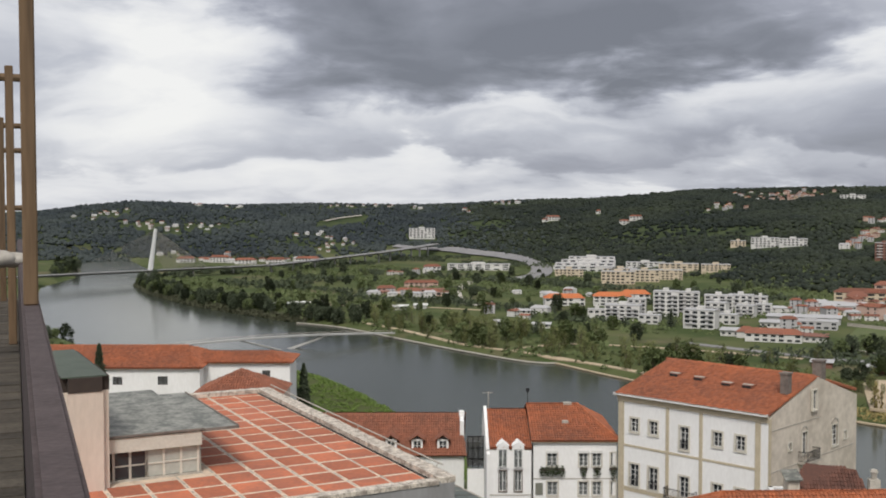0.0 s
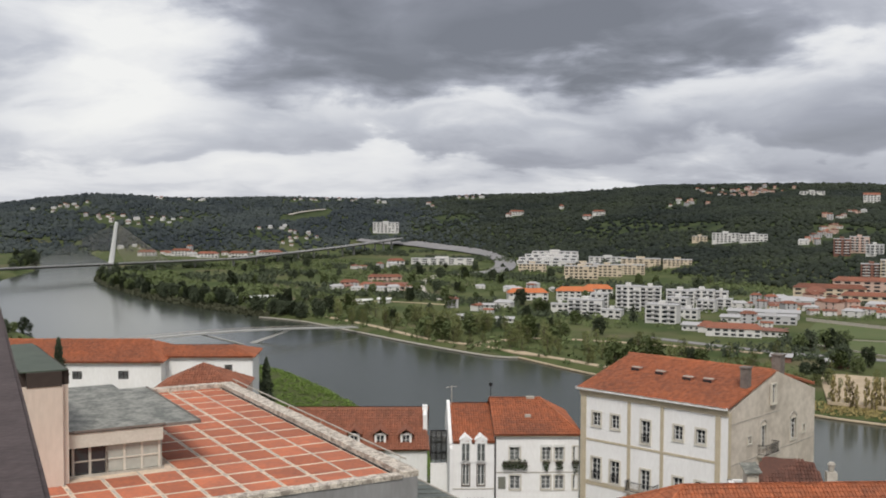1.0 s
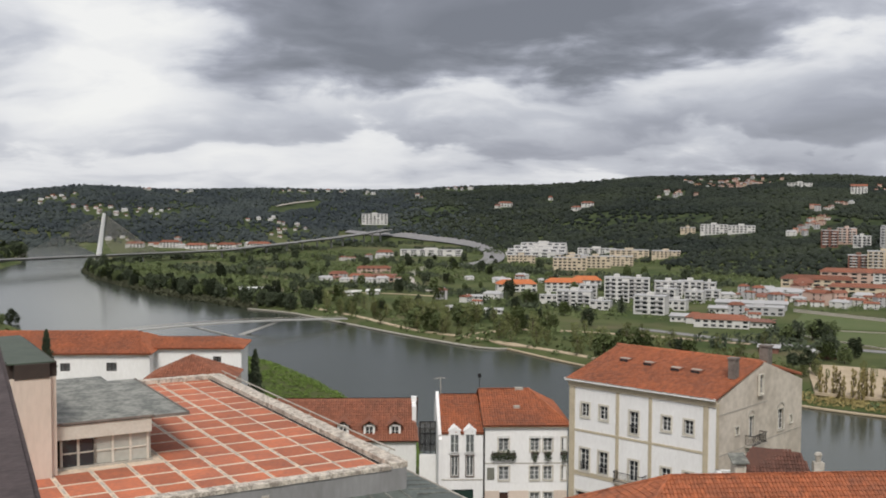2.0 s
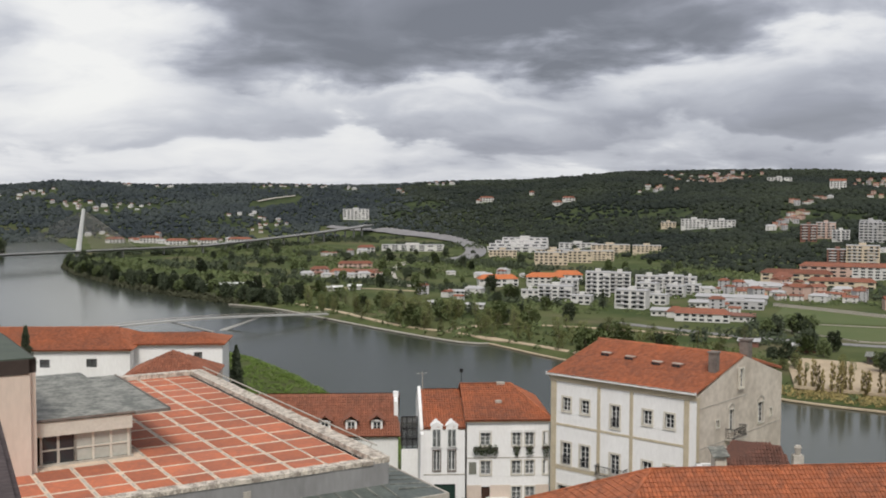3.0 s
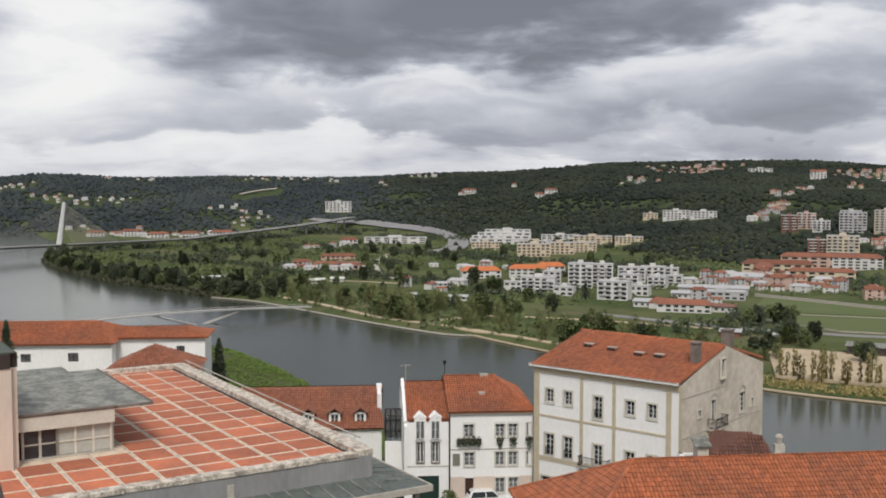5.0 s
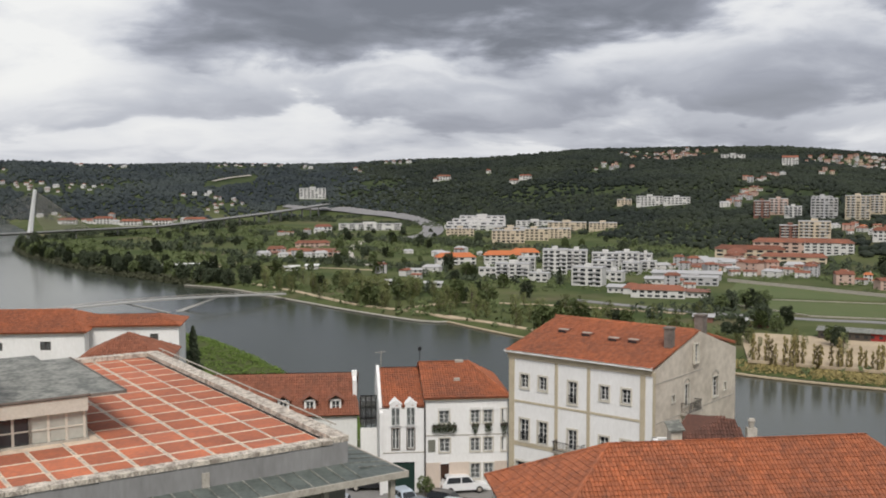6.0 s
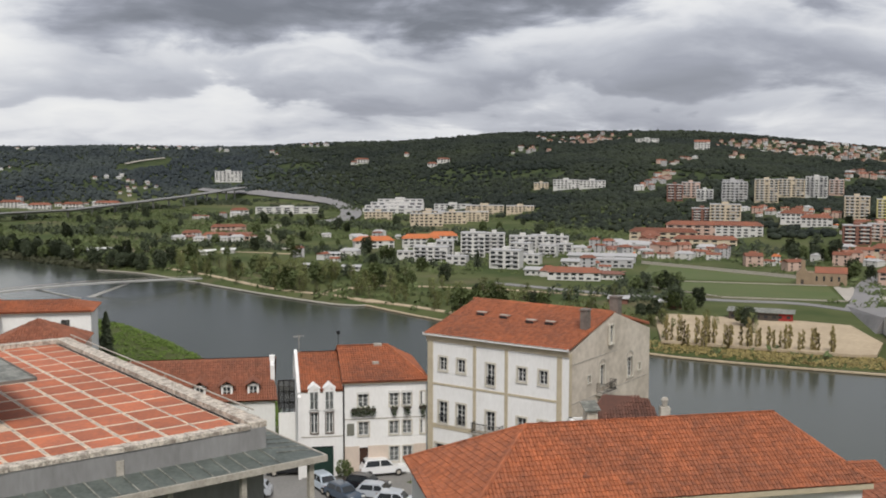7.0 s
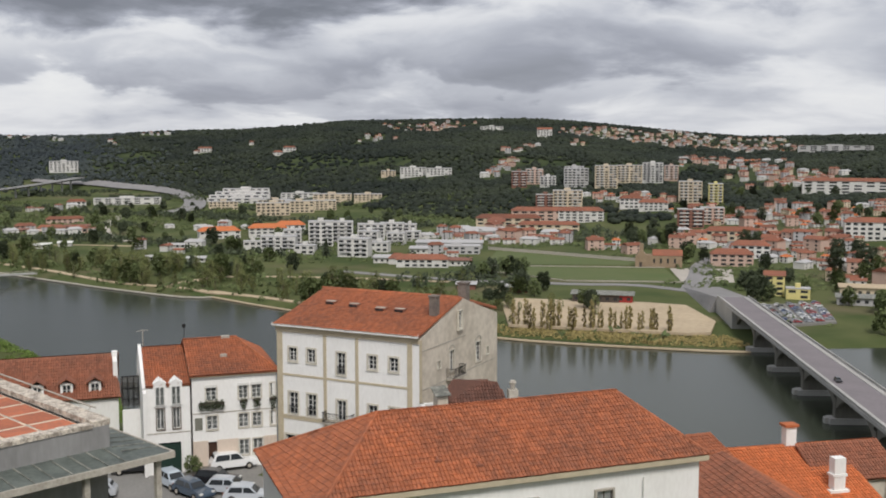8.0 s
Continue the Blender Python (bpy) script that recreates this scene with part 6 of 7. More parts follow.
for x, y, w, d, h, yaw, wall, roof, label in (
        (193, 697, 20, 10, 4.0, -24, M_WHITE_FAR, M_PALEGREY, "white park shed with pale roof"), (228, 668, 26, 9, 4.0, -22, M_WHITE_FAR, M_BRICK, "white park building with brown roof"),
        (262, 772, 50, 14, 5.0, -22, M_PALEGREY, M_PALEGREY, "long pale grey depot with flat roof"), (330, 880, 36, 12, 4.5, -22, M_WHITE_FAR, M_PALEGREY, "white depot with pale roof"),
        (300, 838, 40, 10, 4.0, -22, M_CREAM, M_BRICK, "low workshops with brown roof"), (232, 745, 18, 10, 4.0, -22, M_WHITE_FAR, M_PALEGREY, "white park shed with pale roof"),
        (-58, 1018, 14, 7, 3.2, 4, M_ROSE, M_BRICK, "low red-brown ruin among fields"), (-36, 1003, 20, 6, 3.0, -4, M_BRICK, M_ROSE, "low red-brown ruin among fields"), (-10, 1045, 22, 7, 3.2, 2, M_ROSE, M_BRICK, "low red-brown ruin among fields"),
        (-34, 873, 12, 6, 3.0, 6, M_WHITE_FAR, M_FRAME, "white store on the plain"), (-18, 884, 10, 5, 3.0, -8, M_WHITE_FAR, M_FRAME, "white store on the plain"), (42, 760, 9, 5, 3.0, 10, M_WHITE_FAR, M_PALEGREY, "white hut in the riverside park"), (69, 742, 12, 5, 3.0, -12, M_WHITE_FAR, M_PALEGREY, "white hut in the riverside park"), (64, 838, 12, 6, 3.0, -6, M_WHITE_FAR, M_PALEGREY, "white hut on the plain")):
    shed(x, y, w, d, h, yaw, wall, roof, label)
    TAKEN.append((x, y))


# ---- hundreds of town and hill houses, from a few kinds ----
def house_kind(w, d, h, wall, roofm, seed):
    rng = random.Random(seed)
    root = thing("tiled_house", Matrix(), {"far_white_render": "small white house with terracotta roof", "cream_render": "small cream house with terracotta roof", "dusty_rose_render": "small dusty rose house with terracotta roof", "pale_grey_render": "small pale grey house with terracotta roof"}[wall.name].replace("terracotta", "pale grey" if roofm is M_PALEGREY else "terracotta"), "house", "town houses")
    bm = bmesh.new()
    box(bm, -w / 2, w / 2, -d / 2, d / 2, -4, h)
    part("wall", bm, wall, root)
    e, hp, rise = 0.5, rng.choice((0, 2.2, 3)), d * 0.24
    A = [(-w / 2 - e, -d / 2 - e, h), (w / 2 + e, -d / 2 - e, h), (w / 2 + e, d / 2 + e, h), (-w / 2 - e, d / 2 + e, h)]
    R = [(-w / 2 - e + hp, 0, h + rise), (w / 2 + e - hp, 0, h + rise)]
    bm = bmesh.new()
    vs = [bm.verts.new(p) for p in A + R]
    for f in ((0, 1, 5, 4), (2, 3, 4, 5), (1, 2, 5), (3, 0, 4), (3, 2, 1, 0)):
        bm.faces.new([vs[i] for i in f])
    part("roof", bm, roofm, root)
    n = max(1, round(h / 3))
    for i in range(n):
        for k in range(2):
            part("window", pane_mesh(1.5, 1.5), None, root, "", pose(-w / 2 + (k + 0.5) * w / 2, -d / 2, i * h / n + 0.9))
    bm = bmesh.new()
    box(bm, w * 0.2, w * 0.2 + 0.8, -0.4, 0.4, h, h + rise + 0.9)
    part("chimney", bm, wall, root)
    return root


KINDS = [house_kind(10, 8, 6, M_WHITE_FAR, M_TILE_FAR, 1), house_kind(13, 9, 6.5, M_WHITE_FAR, M_TILE_FAR, 2), house_kind(9, 8, 8.5, M_CREAM, M_TILE_FAR, 3), house_kind(12, 10, 9, M_ROSE, M_TILE_FAR, 4), house_kind(15, 10, 7, M_WHITE_FAR, M_PALEGREY, 5), house_kind(11, 9, 11, M_PALEGREY, M_TILE_FAR, 6), house_kind(8, 7, 5, M_WHITE_FAR, M_TILE_BRIGHT, 7)]
# quarters: middle, half widths across and along the line of sight, houses
WEST_QUARTERS = (
    (-658, 2089, 41, 51, 14), (-587, 2007, 28, 29, 6), (-542, 2007, 22, 38, 8), (-489, 1976, 27, 28, 10), (-441, 1988, 27, 32, 8), (-520, 2292, 15, 22, 4), (-458, 2300, 25, 17, 4),
    (-223, 1948, 31, 59, 10), (-192, 1801, 24, 35, 10), (-170, 1858, 20, 32, 5), (-348, 1661, 22, 60, 12), (-291, 1581, 25, 50, 6), (-216, 1661, 22, 50, 8), (-213, 2320, 37, 8, 6),
    (-160, 2330, 42, 20, 6), (-49, 2310, 17, 30, 4), (53, 2242, 12, 49, 3), (142, 2320, 43, 19, 10), (-449, 1757, 24, 15, 4))
RIDGE_QUARTERS = (
    (514, 1919, 31, 42, 9), (612, 2150, 24, 90, 9), (669, 2090, 37, 140, 26), (744, 2120, 36, 51, 6), (952, 1930, 63, 82, 30), (967, 1878, 56, 110, 24), (1017, 1813, 55, 144, 26),
    (790, 1659, 15, 36, 4), (612, 1497, 10, 33, 4), (682, 1605, 11, 54, 4), (517, 1336, 8, 25, 5), (546, 1373, 7, 17, 5), (573, 1408, 11, 22, 5), (1127, 1920, 21, 71, 10),
    (1077, 1751, 54, 160, 44), (1121, 1689, 54, 160, 44), (1161, 1642, 43, 160, 30), (839, 1348, 34, 119, 18), (875, 1276, 33, 130, 22))
TOWN_QUARTERS = (
    (813, 1143, 24, 50, 18), (819, 1095, 36, 50, 24), (768, 1010, 36, 58, 20), (789, 980, 30, 58, 14), (535, 1031, 24, 36, 9), (560, 1009, 26, 34, 9), (550, 896, 22, 45, 14),
    (558, 820, 26, 52, 22), (471, 722, 32, 34, 22), (615, 832, 26, 45, 16), (596, 775, 30, 50, 22), (660, 804, 26, 36, 12), (375, 730, 13, 25, 7), (442, 720, 12, 20, 7),
    (476, 663, 15, 30, 9), (519, 681, 18, 30, 10), (528, 653, 24, 40, 13), (341, 798, 36, 26, 18), (332, 887, 20, 24, 7))
PLAIN_QUARTERS = ((-32, 1010, 26, 26, 9), (60, 820, 40, 26, 4), (110, 1010, 50, 40, 7), (262, 715, 30, 12, 4), (292, 850, 40, 30, 9), (-30, 1330, 30, 20, 5))
EAST_QUARTERS = ((453, 594, 18, 32, 12), (469, 575, 18, 33, 10), (497, 645, 17, 21, 8), (447, 648, 10, 18, 6), (422, 501, 12, 20, 5), (380, 707, 6, 16, 3))


def town():
    rng = random.Random(17)
    places = []
    for quarters, kinds in ((WEST_QUARTERS, (0, 0, 1, 4, 4, 0, 5)), (RIDGE_QUARTERS, (0, 1, 1, 2, 3, 3, 4, 5, 6)), (TOWN_QUARTERS, (0, 1, 1, 2, 2, 3, 3, 4, 5, 6, 6)), (EAST_QUARTERS, (0, 1, 2, 3, 6, 4, 5)), (PLAIN_QUARTERS, (0, 4, 4, 5))):
        for cx, cy, across, along, count in quarters:
            far = math.hypot(cx, cy)
            u, w = Vector((cx / far, cy / far)), Vector((cy / far, -cx / far))
            tries = made = 0
            count = round(count * 0.65) if quarters is WEST_QUARTERS else count
            while made < count and tries < count * 12:
                tries += 1
                p = Vector((cx, cy)) + u * rng.uniform(-1, 1) * along + w * rng.gauss(0, 0.6) * across
                if any((p.x - a) ** 2 + (p.y - b) ** 2 < 130 for a, b in TAKEN) or p.y < far_bank(p.x) + 40 or (245 < p.x < 358 and 545 < p.y < 752):
                    continue
                made += 1
                TAKEN.append((p.x, p.y))
                turn = -math.degrees(math.atan2(p.x, p.y)) + rng.choice((-35, -20, -10, 0, 12, 30, 60))
                places.append((p.length, rng.choice(kinds), pose(p.x, p.y, ground_z(p.x, p.y) - 0.3, 0, 0, turn)))
    places.sort(key=lambda p: p[0])
    first = set()
    verts, faces, mats, slots = [], [], [], []
    for i, (far, k, at) in enumerate(places):
        big = rng.uniform(0.78, 1.05) if i < 170 else rng.uniform(0.55, 0.85) if far < 1700 else rng.uniform(0.42, 0.72)
        at = at @ Matrix.Diagonal((big * rng.uniform(0.85, 1.2), big, big * rng.uniform(0.75, 1.1), 1))
        if k not in first:
            first.add(k)
            KINDS[k].matrix_world = at
        elif i < 205:
            copy_thing(KINDS[k], at)
        else:
            for c in KINDS[k].children:
                m = at @ c.matrix_basis
                n = len(verts)
                verts += [m @ v.co for v in c.data.vertices]
                mat = c.data.materials[0]
                if mat not in slots:
                    slots.append(mat)
                for p in c.data.polygons:
                    faces.append([n + j for j in p.vertices])
                    mats.append(slots.index(mat))
    me = bpy.data.meshes.new("distant_houses")
    me.from_pydata(verts, [], faces)
    for mat in slots:
        me.materials.append(mat)
    me.polygons.foreach_set("material_index", mats)
    tagged(new("distant_houses", me), "crowd of white houses with terracotta roofs on the far hill", "houses", kind="stuff")


town()


# ---- trees ----
def tree_kind(name, label, hgt, spread, leaf, mat, seed, lumps=9, blades=60, slim=1.0, bare=0.25):
    """A tapered trunk with limbs, and a crown of many leaf blades gathered in uneven clumps."""
    rng = random.Random(seed)
    root = thing(name, Matrix(), label, "tree", label)
    bm = bmesh.new()
    tube(bm, (0, 0, -0.5), (0.05 * hgt * rng.uniform(-1, 1), 0, hgt * 0.55), hgt * 0.022, hgt * 0.011, 6)
    tips = []
    for k in range(lumps):
        a = k * 2.4 + rng.uniform(-0.4, 0.4)
        t = bare + (1 - bare) * (k + 0.5) / lumps
        r = spread * (1 - abs(2 * t - 1.15) ** 1.6 * 0.75) * rng.uniform(0.5, 1.0)
        tip = Vector((math.cos(a) * r, math.sin(a) * r, hgt * t * rng.uniform(0.9, 1.0)))
        tips.append(tip)
        tube(bm, (0, 0, hgt * min(t * 0.75, 0.55)), tip, hgt * 0.009, hgt * 0.003, 4)
    part("trunk", bm, M_BARK, root)
    bm = bmesh.new()
    for tip in tips:
        s = spread * rng.uniform(0.34, 0.55)
        leaf_cloud(bm, rng, tip, (s, s, s * slim * rng.uniform(0.8, 1.2)), blades, leaf)
    part("crown", bm, mat, root)
    return root


def conifer(hgt, r, seed):
    rng = random.Random(seed)
    root = thing("cypress", Matrix(), "dark slender cypress tree beside the buildings", "tree", "cypresses")
    bm = bmesh.new()
    tube(bm, (0, 0, -0.5), (0, 0, hgt * 0.9), hgt * 0.02, 0.03, 6)
    part("trunk", bm, M_BARK, root)
    bm = bmesh.new()
    for k in range(26):
        t = k / 26
        rr = r * (1 - t) ** 0.75 * rng.uniform(0.75, 1.15)
        for a in range(5):
            b = a * 1.26 + k + rng.uniform(-0.3, 0.3)
            leaf_cloud(bm, rng, (math.cos(b) * rr * 0.6, math.sin(b) * rr * 0.6, hgt * (0.06 + 0.93 * t)), (rr * 0.5, rr * 0.5, hgt * 0.03), 12, 0.17)
    part("foliage", bm, M_LEAF_DARK, root)
    return root


PLANTED = {}


def plant(kind, x, y, s=1.0, turn=0.0, z=None):
    at = pose(x, y, ground_z(x, y) if z is None else z, 0, 0, turn) @ Matrix.Diagonal((s, s, s, 1))
    if kind.name in PLANTED:
        o = copy_thing(kind, at)
        o.scale = (s, s, s)
        return o
    PLANTED[kind.name] = True
    kind.matrix_world = at
    return kind


def trees():
    rng = random.Random(5)
    broad = tree_kind("broad_tree", "broad spring-green tree on the plain", 9, 4.2, 0.55, M_LEAF, 1, 11, 70)
    dark = tree_kind("dark_tree", "dark evergreen tree on the plain", 10, 4.4, 0.6, M_LEAF_DARK, 2, 12, 80)
    young = tree_kind("young_tree", "thin yellow-green young riverside tree", 9, 2.1, 0.26, M_LEAF_RIVER, 3, 13, 46, 1.8, 0.16)
    poplar = tree_kind("poplar", "slim young poplar on the sand", 8, 0.75, 0.26, M_LEAF_YOUNG, 4, 12, 42, 2.2, 0.12)
    cyp = conifer(5.5, 1.15, 6)
    plant(cyp, -18.4, 141, 1.12, 0, 63.0)
    plant(cyp, -40.3, 125, 0.95, 50, 68.7)
    plant(cyp, 160, 745, 2.4, 30)
    # poplars in a row along the sand
    for k in range(30):
        t = k / 29
        plant(poplar, 182 + 60 * t + rng.uniform(-1, 1), 446 - 37 * t + rng.uniform(-2, 2), rng.uniform(1.1, 1.8), rng.uniform(0, 360))
    for k in range(22):
        plant(young, rng.uniform(172, 200), rng.uniform(445, 500), rng.uniform(0.4, 0.75), rng.uniform(0, 360))
    # park along the bank
    for k in range(125):
        x = rng.uniform(-60, 175)
        y = float(far_bank(x)) + rng.uniform(10, 95)
        plant(rng.choice((young, young, young, broad)), x, y, rng.uniform(0.9, 1.6), rng.uniform(0, 360))
    for k in range(40):
        x = rng.uniform(60, 240)
        plant(rng.choice((young, broad, dark, young)), x, float(far_bank(x)) + rng.uniform(60, 165), rng.uniform(0.7, 1.2), rng.uniform(0, 360))
    # the wooded spit beside the wide reach
    for k in range(150):
        x = rng.uniform(-338, -60)
        y = float(far_bank(x)) + abs(rng.gauss(0, 22)) + 5
        plant(rng.choice((dark, broad, dark)), x, y, rng.uniform(0.7, 1.3), rng.uniform(0, 360))
    for k in range(170):
        x, y = rng.uniform(-230, 330), rng.uniform(640, 1330)
        if y > far_bank(x) + 50 and not any((x - p) ** 2 + (y - q) ** 2 < 300 for p, q in TAKEN) and not (245 < x < 356 and 545 < y < 750):
            plant(rng.choice((dark, broad, broad, dark)), x, y, rng.uniform(0.55, 1.25), rng.uniform(0, 360))
    # town greens
    for cx, cy, sx, sy, n in ((425, 760, 22, 26, 18), (480, 690, 12, 12, 7), (352, 510, 8, 12, 6), (378, 425, 16, 14, 5), (560, 860, 40, 50, 14), (610, 780, 50, 40, 14), (330, 470, 5, 8, 3), (235, 600, 14, 6, 8), (390, 640, 14, 14, 6), (345, 384, 24, 6, 5), (700, 960, 60, 50, 16), (640, 700, 50, 40, 12), (470, 570, 40, 40, 12), (400, 500, 25, 20, 7)):
        for k in range(n):
            plant(rng.choice((dark, broad)), cx + rng.gauss(0, 0.6) * sx, cy + rng.gauss(0, 0.6) * sy, rng.uniform(0.7, 1.3), rng.uniform(0, 360))
    for k in range(26):
        x = -490 + rng.uniform(-60, 30)
        y = float(near_bank(x)) - rng.uniform(6, 90)
        plant(rng.choice((dark, dark, broad)), x, y, rng.uniform(0.9, 1.5), rng.uniform(0, 360))
    # the near left bank
    for k in range(9):
        plant(rng.choice((dark, broad)), -262 + rng.uniform(-26, 14), 700 + rng.uniform(-25, 25), rng.uniform(0.7, 1.2), rng.uniform(0, 360))
    tall = tree_kind("tall_tree", "tall spring-green tree below the convent", 23, 6.0, 0.5, M_LEAF, 9, 16, 150, 1.1, 0.35)
    for k in range(5):
        plant(tall, -98 + rng.uniform(-12, 12), 250 + rng.uniform(-8, 8), rng.uniform(0.8, 1.08), rng.uniform(0, 360))
    # shrubs by the yard
    plant(young, 3.6, 107, 0.42, 0, 58.9)
    plant(broad, 0.6, 84, 0.33, 0, 58.8)
    plant(broad, 8.4, 98.6, 0.2, 0, 58.8)


trees()


def woods():
    """The woods on the far slopes: thousands of uneven crowns, nobody could count them."""
    rng = np.random.default_rng(3)
    t = (1 + 5 ** 0.5) / 2
    ico = np.array([(-1, t, 0), (1, t, 0), (-1, -t, 0), (1, -t, 0), (0, -1, t), (0, 1, t), (0, -1, -t), (0, 1, -t), (t, 0, -1), (t, 0, 1), (-t, 0, -1), (-t, 0, 1)])
    ico /= np.linalg.norm(ico[0])
    tri = np.array(((0, 11, 5), (0, 5, 1), (0, 1, 7), (0, 7, 10), (0, 10, 11), (1, 5, 9), (5, 11, 4), (11, 10, 2), (10, 7, 6), (7, 1, 8),
                    (3, 9, 4), (3, 4, 2), (3, 2, 6), (3, 6, 8), (3, 8, 9), (4, 9, 5), (2, 4, 11), (6, 2, 10), (8, 6, 7), (9, 8, 1)))
    spots = []
    while len(spots) < 62000:
        az = rng.uniform(-27, 46, 4000)
        r = np.sqrt(rng.uniform(700 ** 2, 2480 ** 2, 4000))
        x, y = r * np.sin(np.radians(az)), r * np.cos(np.radians(az))
        f = (r - toe(az)) / (2350 - toe(az))
        dens = np.where(f > 0, 0.75, 0.0)
        patchy = wave(x, y, 95, 0.6) + 0.7 * wave(x, y, 37, 2.1)
        dens = np.where(patchy < -0.95, dens * 0.25, dens)
        dens = np.where(r > 2150, 1.0, dens)
        dens = np.where((r < 980) & (az > 22), 0, dens)
        keep = rng.uniform(0, 1, 4000) < dens
        spots.extend(zip(x[keep], y[keep]))
    S = np.array(spots)
    R = np.hypot(S[:, 0], S[:, 1])
    near = np.zeros(len(S), bool)
    for p, q in TAKEN:
        far = math.hypot(p, q)
        along = (S[:, 0] * p + S[:, 1] * q) / far - far
        across = (S[:, 0] * q - S[:, 1] * p) / far
        near |= (np.abs(across) < 9) & (along < 8) & (along > -38)
    for road in (MOTORWAY, VILLA_ROAD):
        for (x0, y0), (x1, y1) in zip(road, road[1:]):
            for t in np.linspace(0, 1, 12):
                p, q = x0 + (x1 - x0) * t, y0 + (y1 - y0) * t
                near |= (np.abs(S[:, 0] - p) < 14) & (S[:, 1] < q + 10) & (S[:, 1] > q - 70)
    S, R = S[~near], R[~near]
    n = len(S)
    size = rng.uniform(2.4, 4.8, n)
    size *= np.where(R > 2180, rng.uniform(0.5, 1.15, n), 1.0)
    z = height(S[:, 0], S[:, 1])
    turn = rng.uniform(0, 6.28, n)
    jig = 1 + rng.uniform(-0.3, 0.3, (n, 12))
    v = ico[None] * jig[:, :, None] * size[:, None, None]
    v[:, :, 2] *= rng.uniform(0.6, 1.0, n)[:, None]
    c, s = np.cos(turn)[:, None], np.sin(turn)[:, None]
    v = np.stack([v[:, :, 0] * c - v[:, :, 1] * s, v[:, :, 0] * s + v[:, :, 1] * c, v[:, :, 2]], -1)
    v += np.stack([S[:, 0], S[:, 1], z + size * 0.45], -1)[:, None]
    # western crowns beyond 1700 m take the leaf colour with haze in it
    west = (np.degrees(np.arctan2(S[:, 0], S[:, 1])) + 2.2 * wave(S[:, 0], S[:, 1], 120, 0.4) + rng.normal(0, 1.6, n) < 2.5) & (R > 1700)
    for pick, name, mat, label in ((west, "eucalyptus_woods", M_HAZED_WOODS, "far hill woods with blue-grey haze put into the leaf colour"), (~west, "woods", M_WOODS, "dark green woods covering the hills above the town")):
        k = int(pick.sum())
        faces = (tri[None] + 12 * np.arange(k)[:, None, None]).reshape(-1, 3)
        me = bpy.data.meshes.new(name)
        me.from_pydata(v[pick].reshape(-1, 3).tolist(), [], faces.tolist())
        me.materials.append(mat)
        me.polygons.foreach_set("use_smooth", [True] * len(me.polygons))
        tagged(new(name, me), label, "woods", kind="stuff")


woods()


def scrub():
    """Low bushes and hedges strewn over the plain and the banks."""
    rng = random.Random(23)
    bm = bmesh.new()
    n = 0
    while n < 5200:
        x, y = rng.uniform(-330, 420), rng.uniform(400, 1500)
        if y < far_bank(x) + 6 or (245 < x < 356 and 545 < y < 752) or (175 < x < 292 and far_bank(x) + 22 < y < 530) or wave(x, y, 60, 1.0) < -0.1:
            continue
        s = rng.uniform(0.9, 3.0)
        leaf_cloud(bm, rng, (x, y, ground_z(x, y) + s * 0.4), (s * 1.4, s * 1.4, s * 0.8), 10, s * 0.6)
        n += 1
    solid("scrub", bm, M_LEAF, Matrix(), "low green scrub and hedges on the plain", "shrubs", kind="stuff")
    bm = bmesh.new()
    n = 0
    while n < 3000:
        x, y = rng.uniform(-340, 430), rng.uniform(560, 1750)
        if y < far_bank(x) + 14 or (240 < x < 358 and 540 < y < 756) or (170 < x < 292 and y < 545):
            continue
        if wave(x, y, 44, 2.3) < 0.35 or any(abs(x - p) < 9 and -24 < y - q < 10 for p, q in TAKEN):
            continue
        s = rng.uniform(1.6, 3.6)
        leaf_cloud(bm, rng, (x, y, ground_z(x, y) + s * 0.8), (s * 1.1, s * 1.1, s), 14, s * 0.5)
        n += 1
    solid("thicket", bm, M_LEAF_DARK, Matrix(), "dark thickets and hedgerows between the fields", "shrubs", kind="stuff")
    bm = bmesh.new()
    for k in range(1500):
        x = rng.uniform(120, 262)
        y = float(far_bank(x)) + rng.uniform(3, 20)
        s = rng.uniform(0.5, 1.4)
        leaf_cloud(bm, rng, (x, y, ground_z(x, y) + s * 0.4), (s * 1.2, s * 1.2, s * 0.8), 10, s * 0.5)
    bank = bmesh.new()
    for k in range(1500):
        x = rng.uniform(-345, -105)
        y = float(far_bank(x)) + rng.uniform(0.5, 14)
        s = rng.uniform(0.9, 2.6)
        leaf_cloud(bank, rng, (x, y, max(ground_z(x, y), 0.5) + s * 0.5), (s * 1.3, s * 1.3, s * 0.9), 12, s * 0.5)
    solid("spit_scrub", bank, material("brown_green_bank_leaf", (0.075, 0.078, 0.042), (0.035, 0.038, 0.024), rough=0.8, island=0.3), Matrix(), "brown-green bushes along the water's edge", "shrubs", kind="stuff")
    solid("bank_scrub", bm, M_LEAF_YOUNG, Matrix(), "dry yellow-green scrub on the sandy bank", "shrubs", kind="stuff")
    bm = bmesh.new()
    for k in range(4200):
        x, y = rng.uniform(-48, 4), rng.uniform(145, 208)
        z = ground_z(x, y)
        leaf_cloud(bm, rng, (x, y, z + 0.15), (1.0, 1.0, 0.14), 18, 0.15)
    solid("vine_slope", bm, material("bright_grass_blade", (0.115, 0.17, 0.035), (0.085, 0.13, 0.026), rough=0.8, island=0.3), Matrix(), "bright green grassy slope behind the convent", "grass", kind="stuff")


scrub()


# ---- cars ----
PAINT = {}


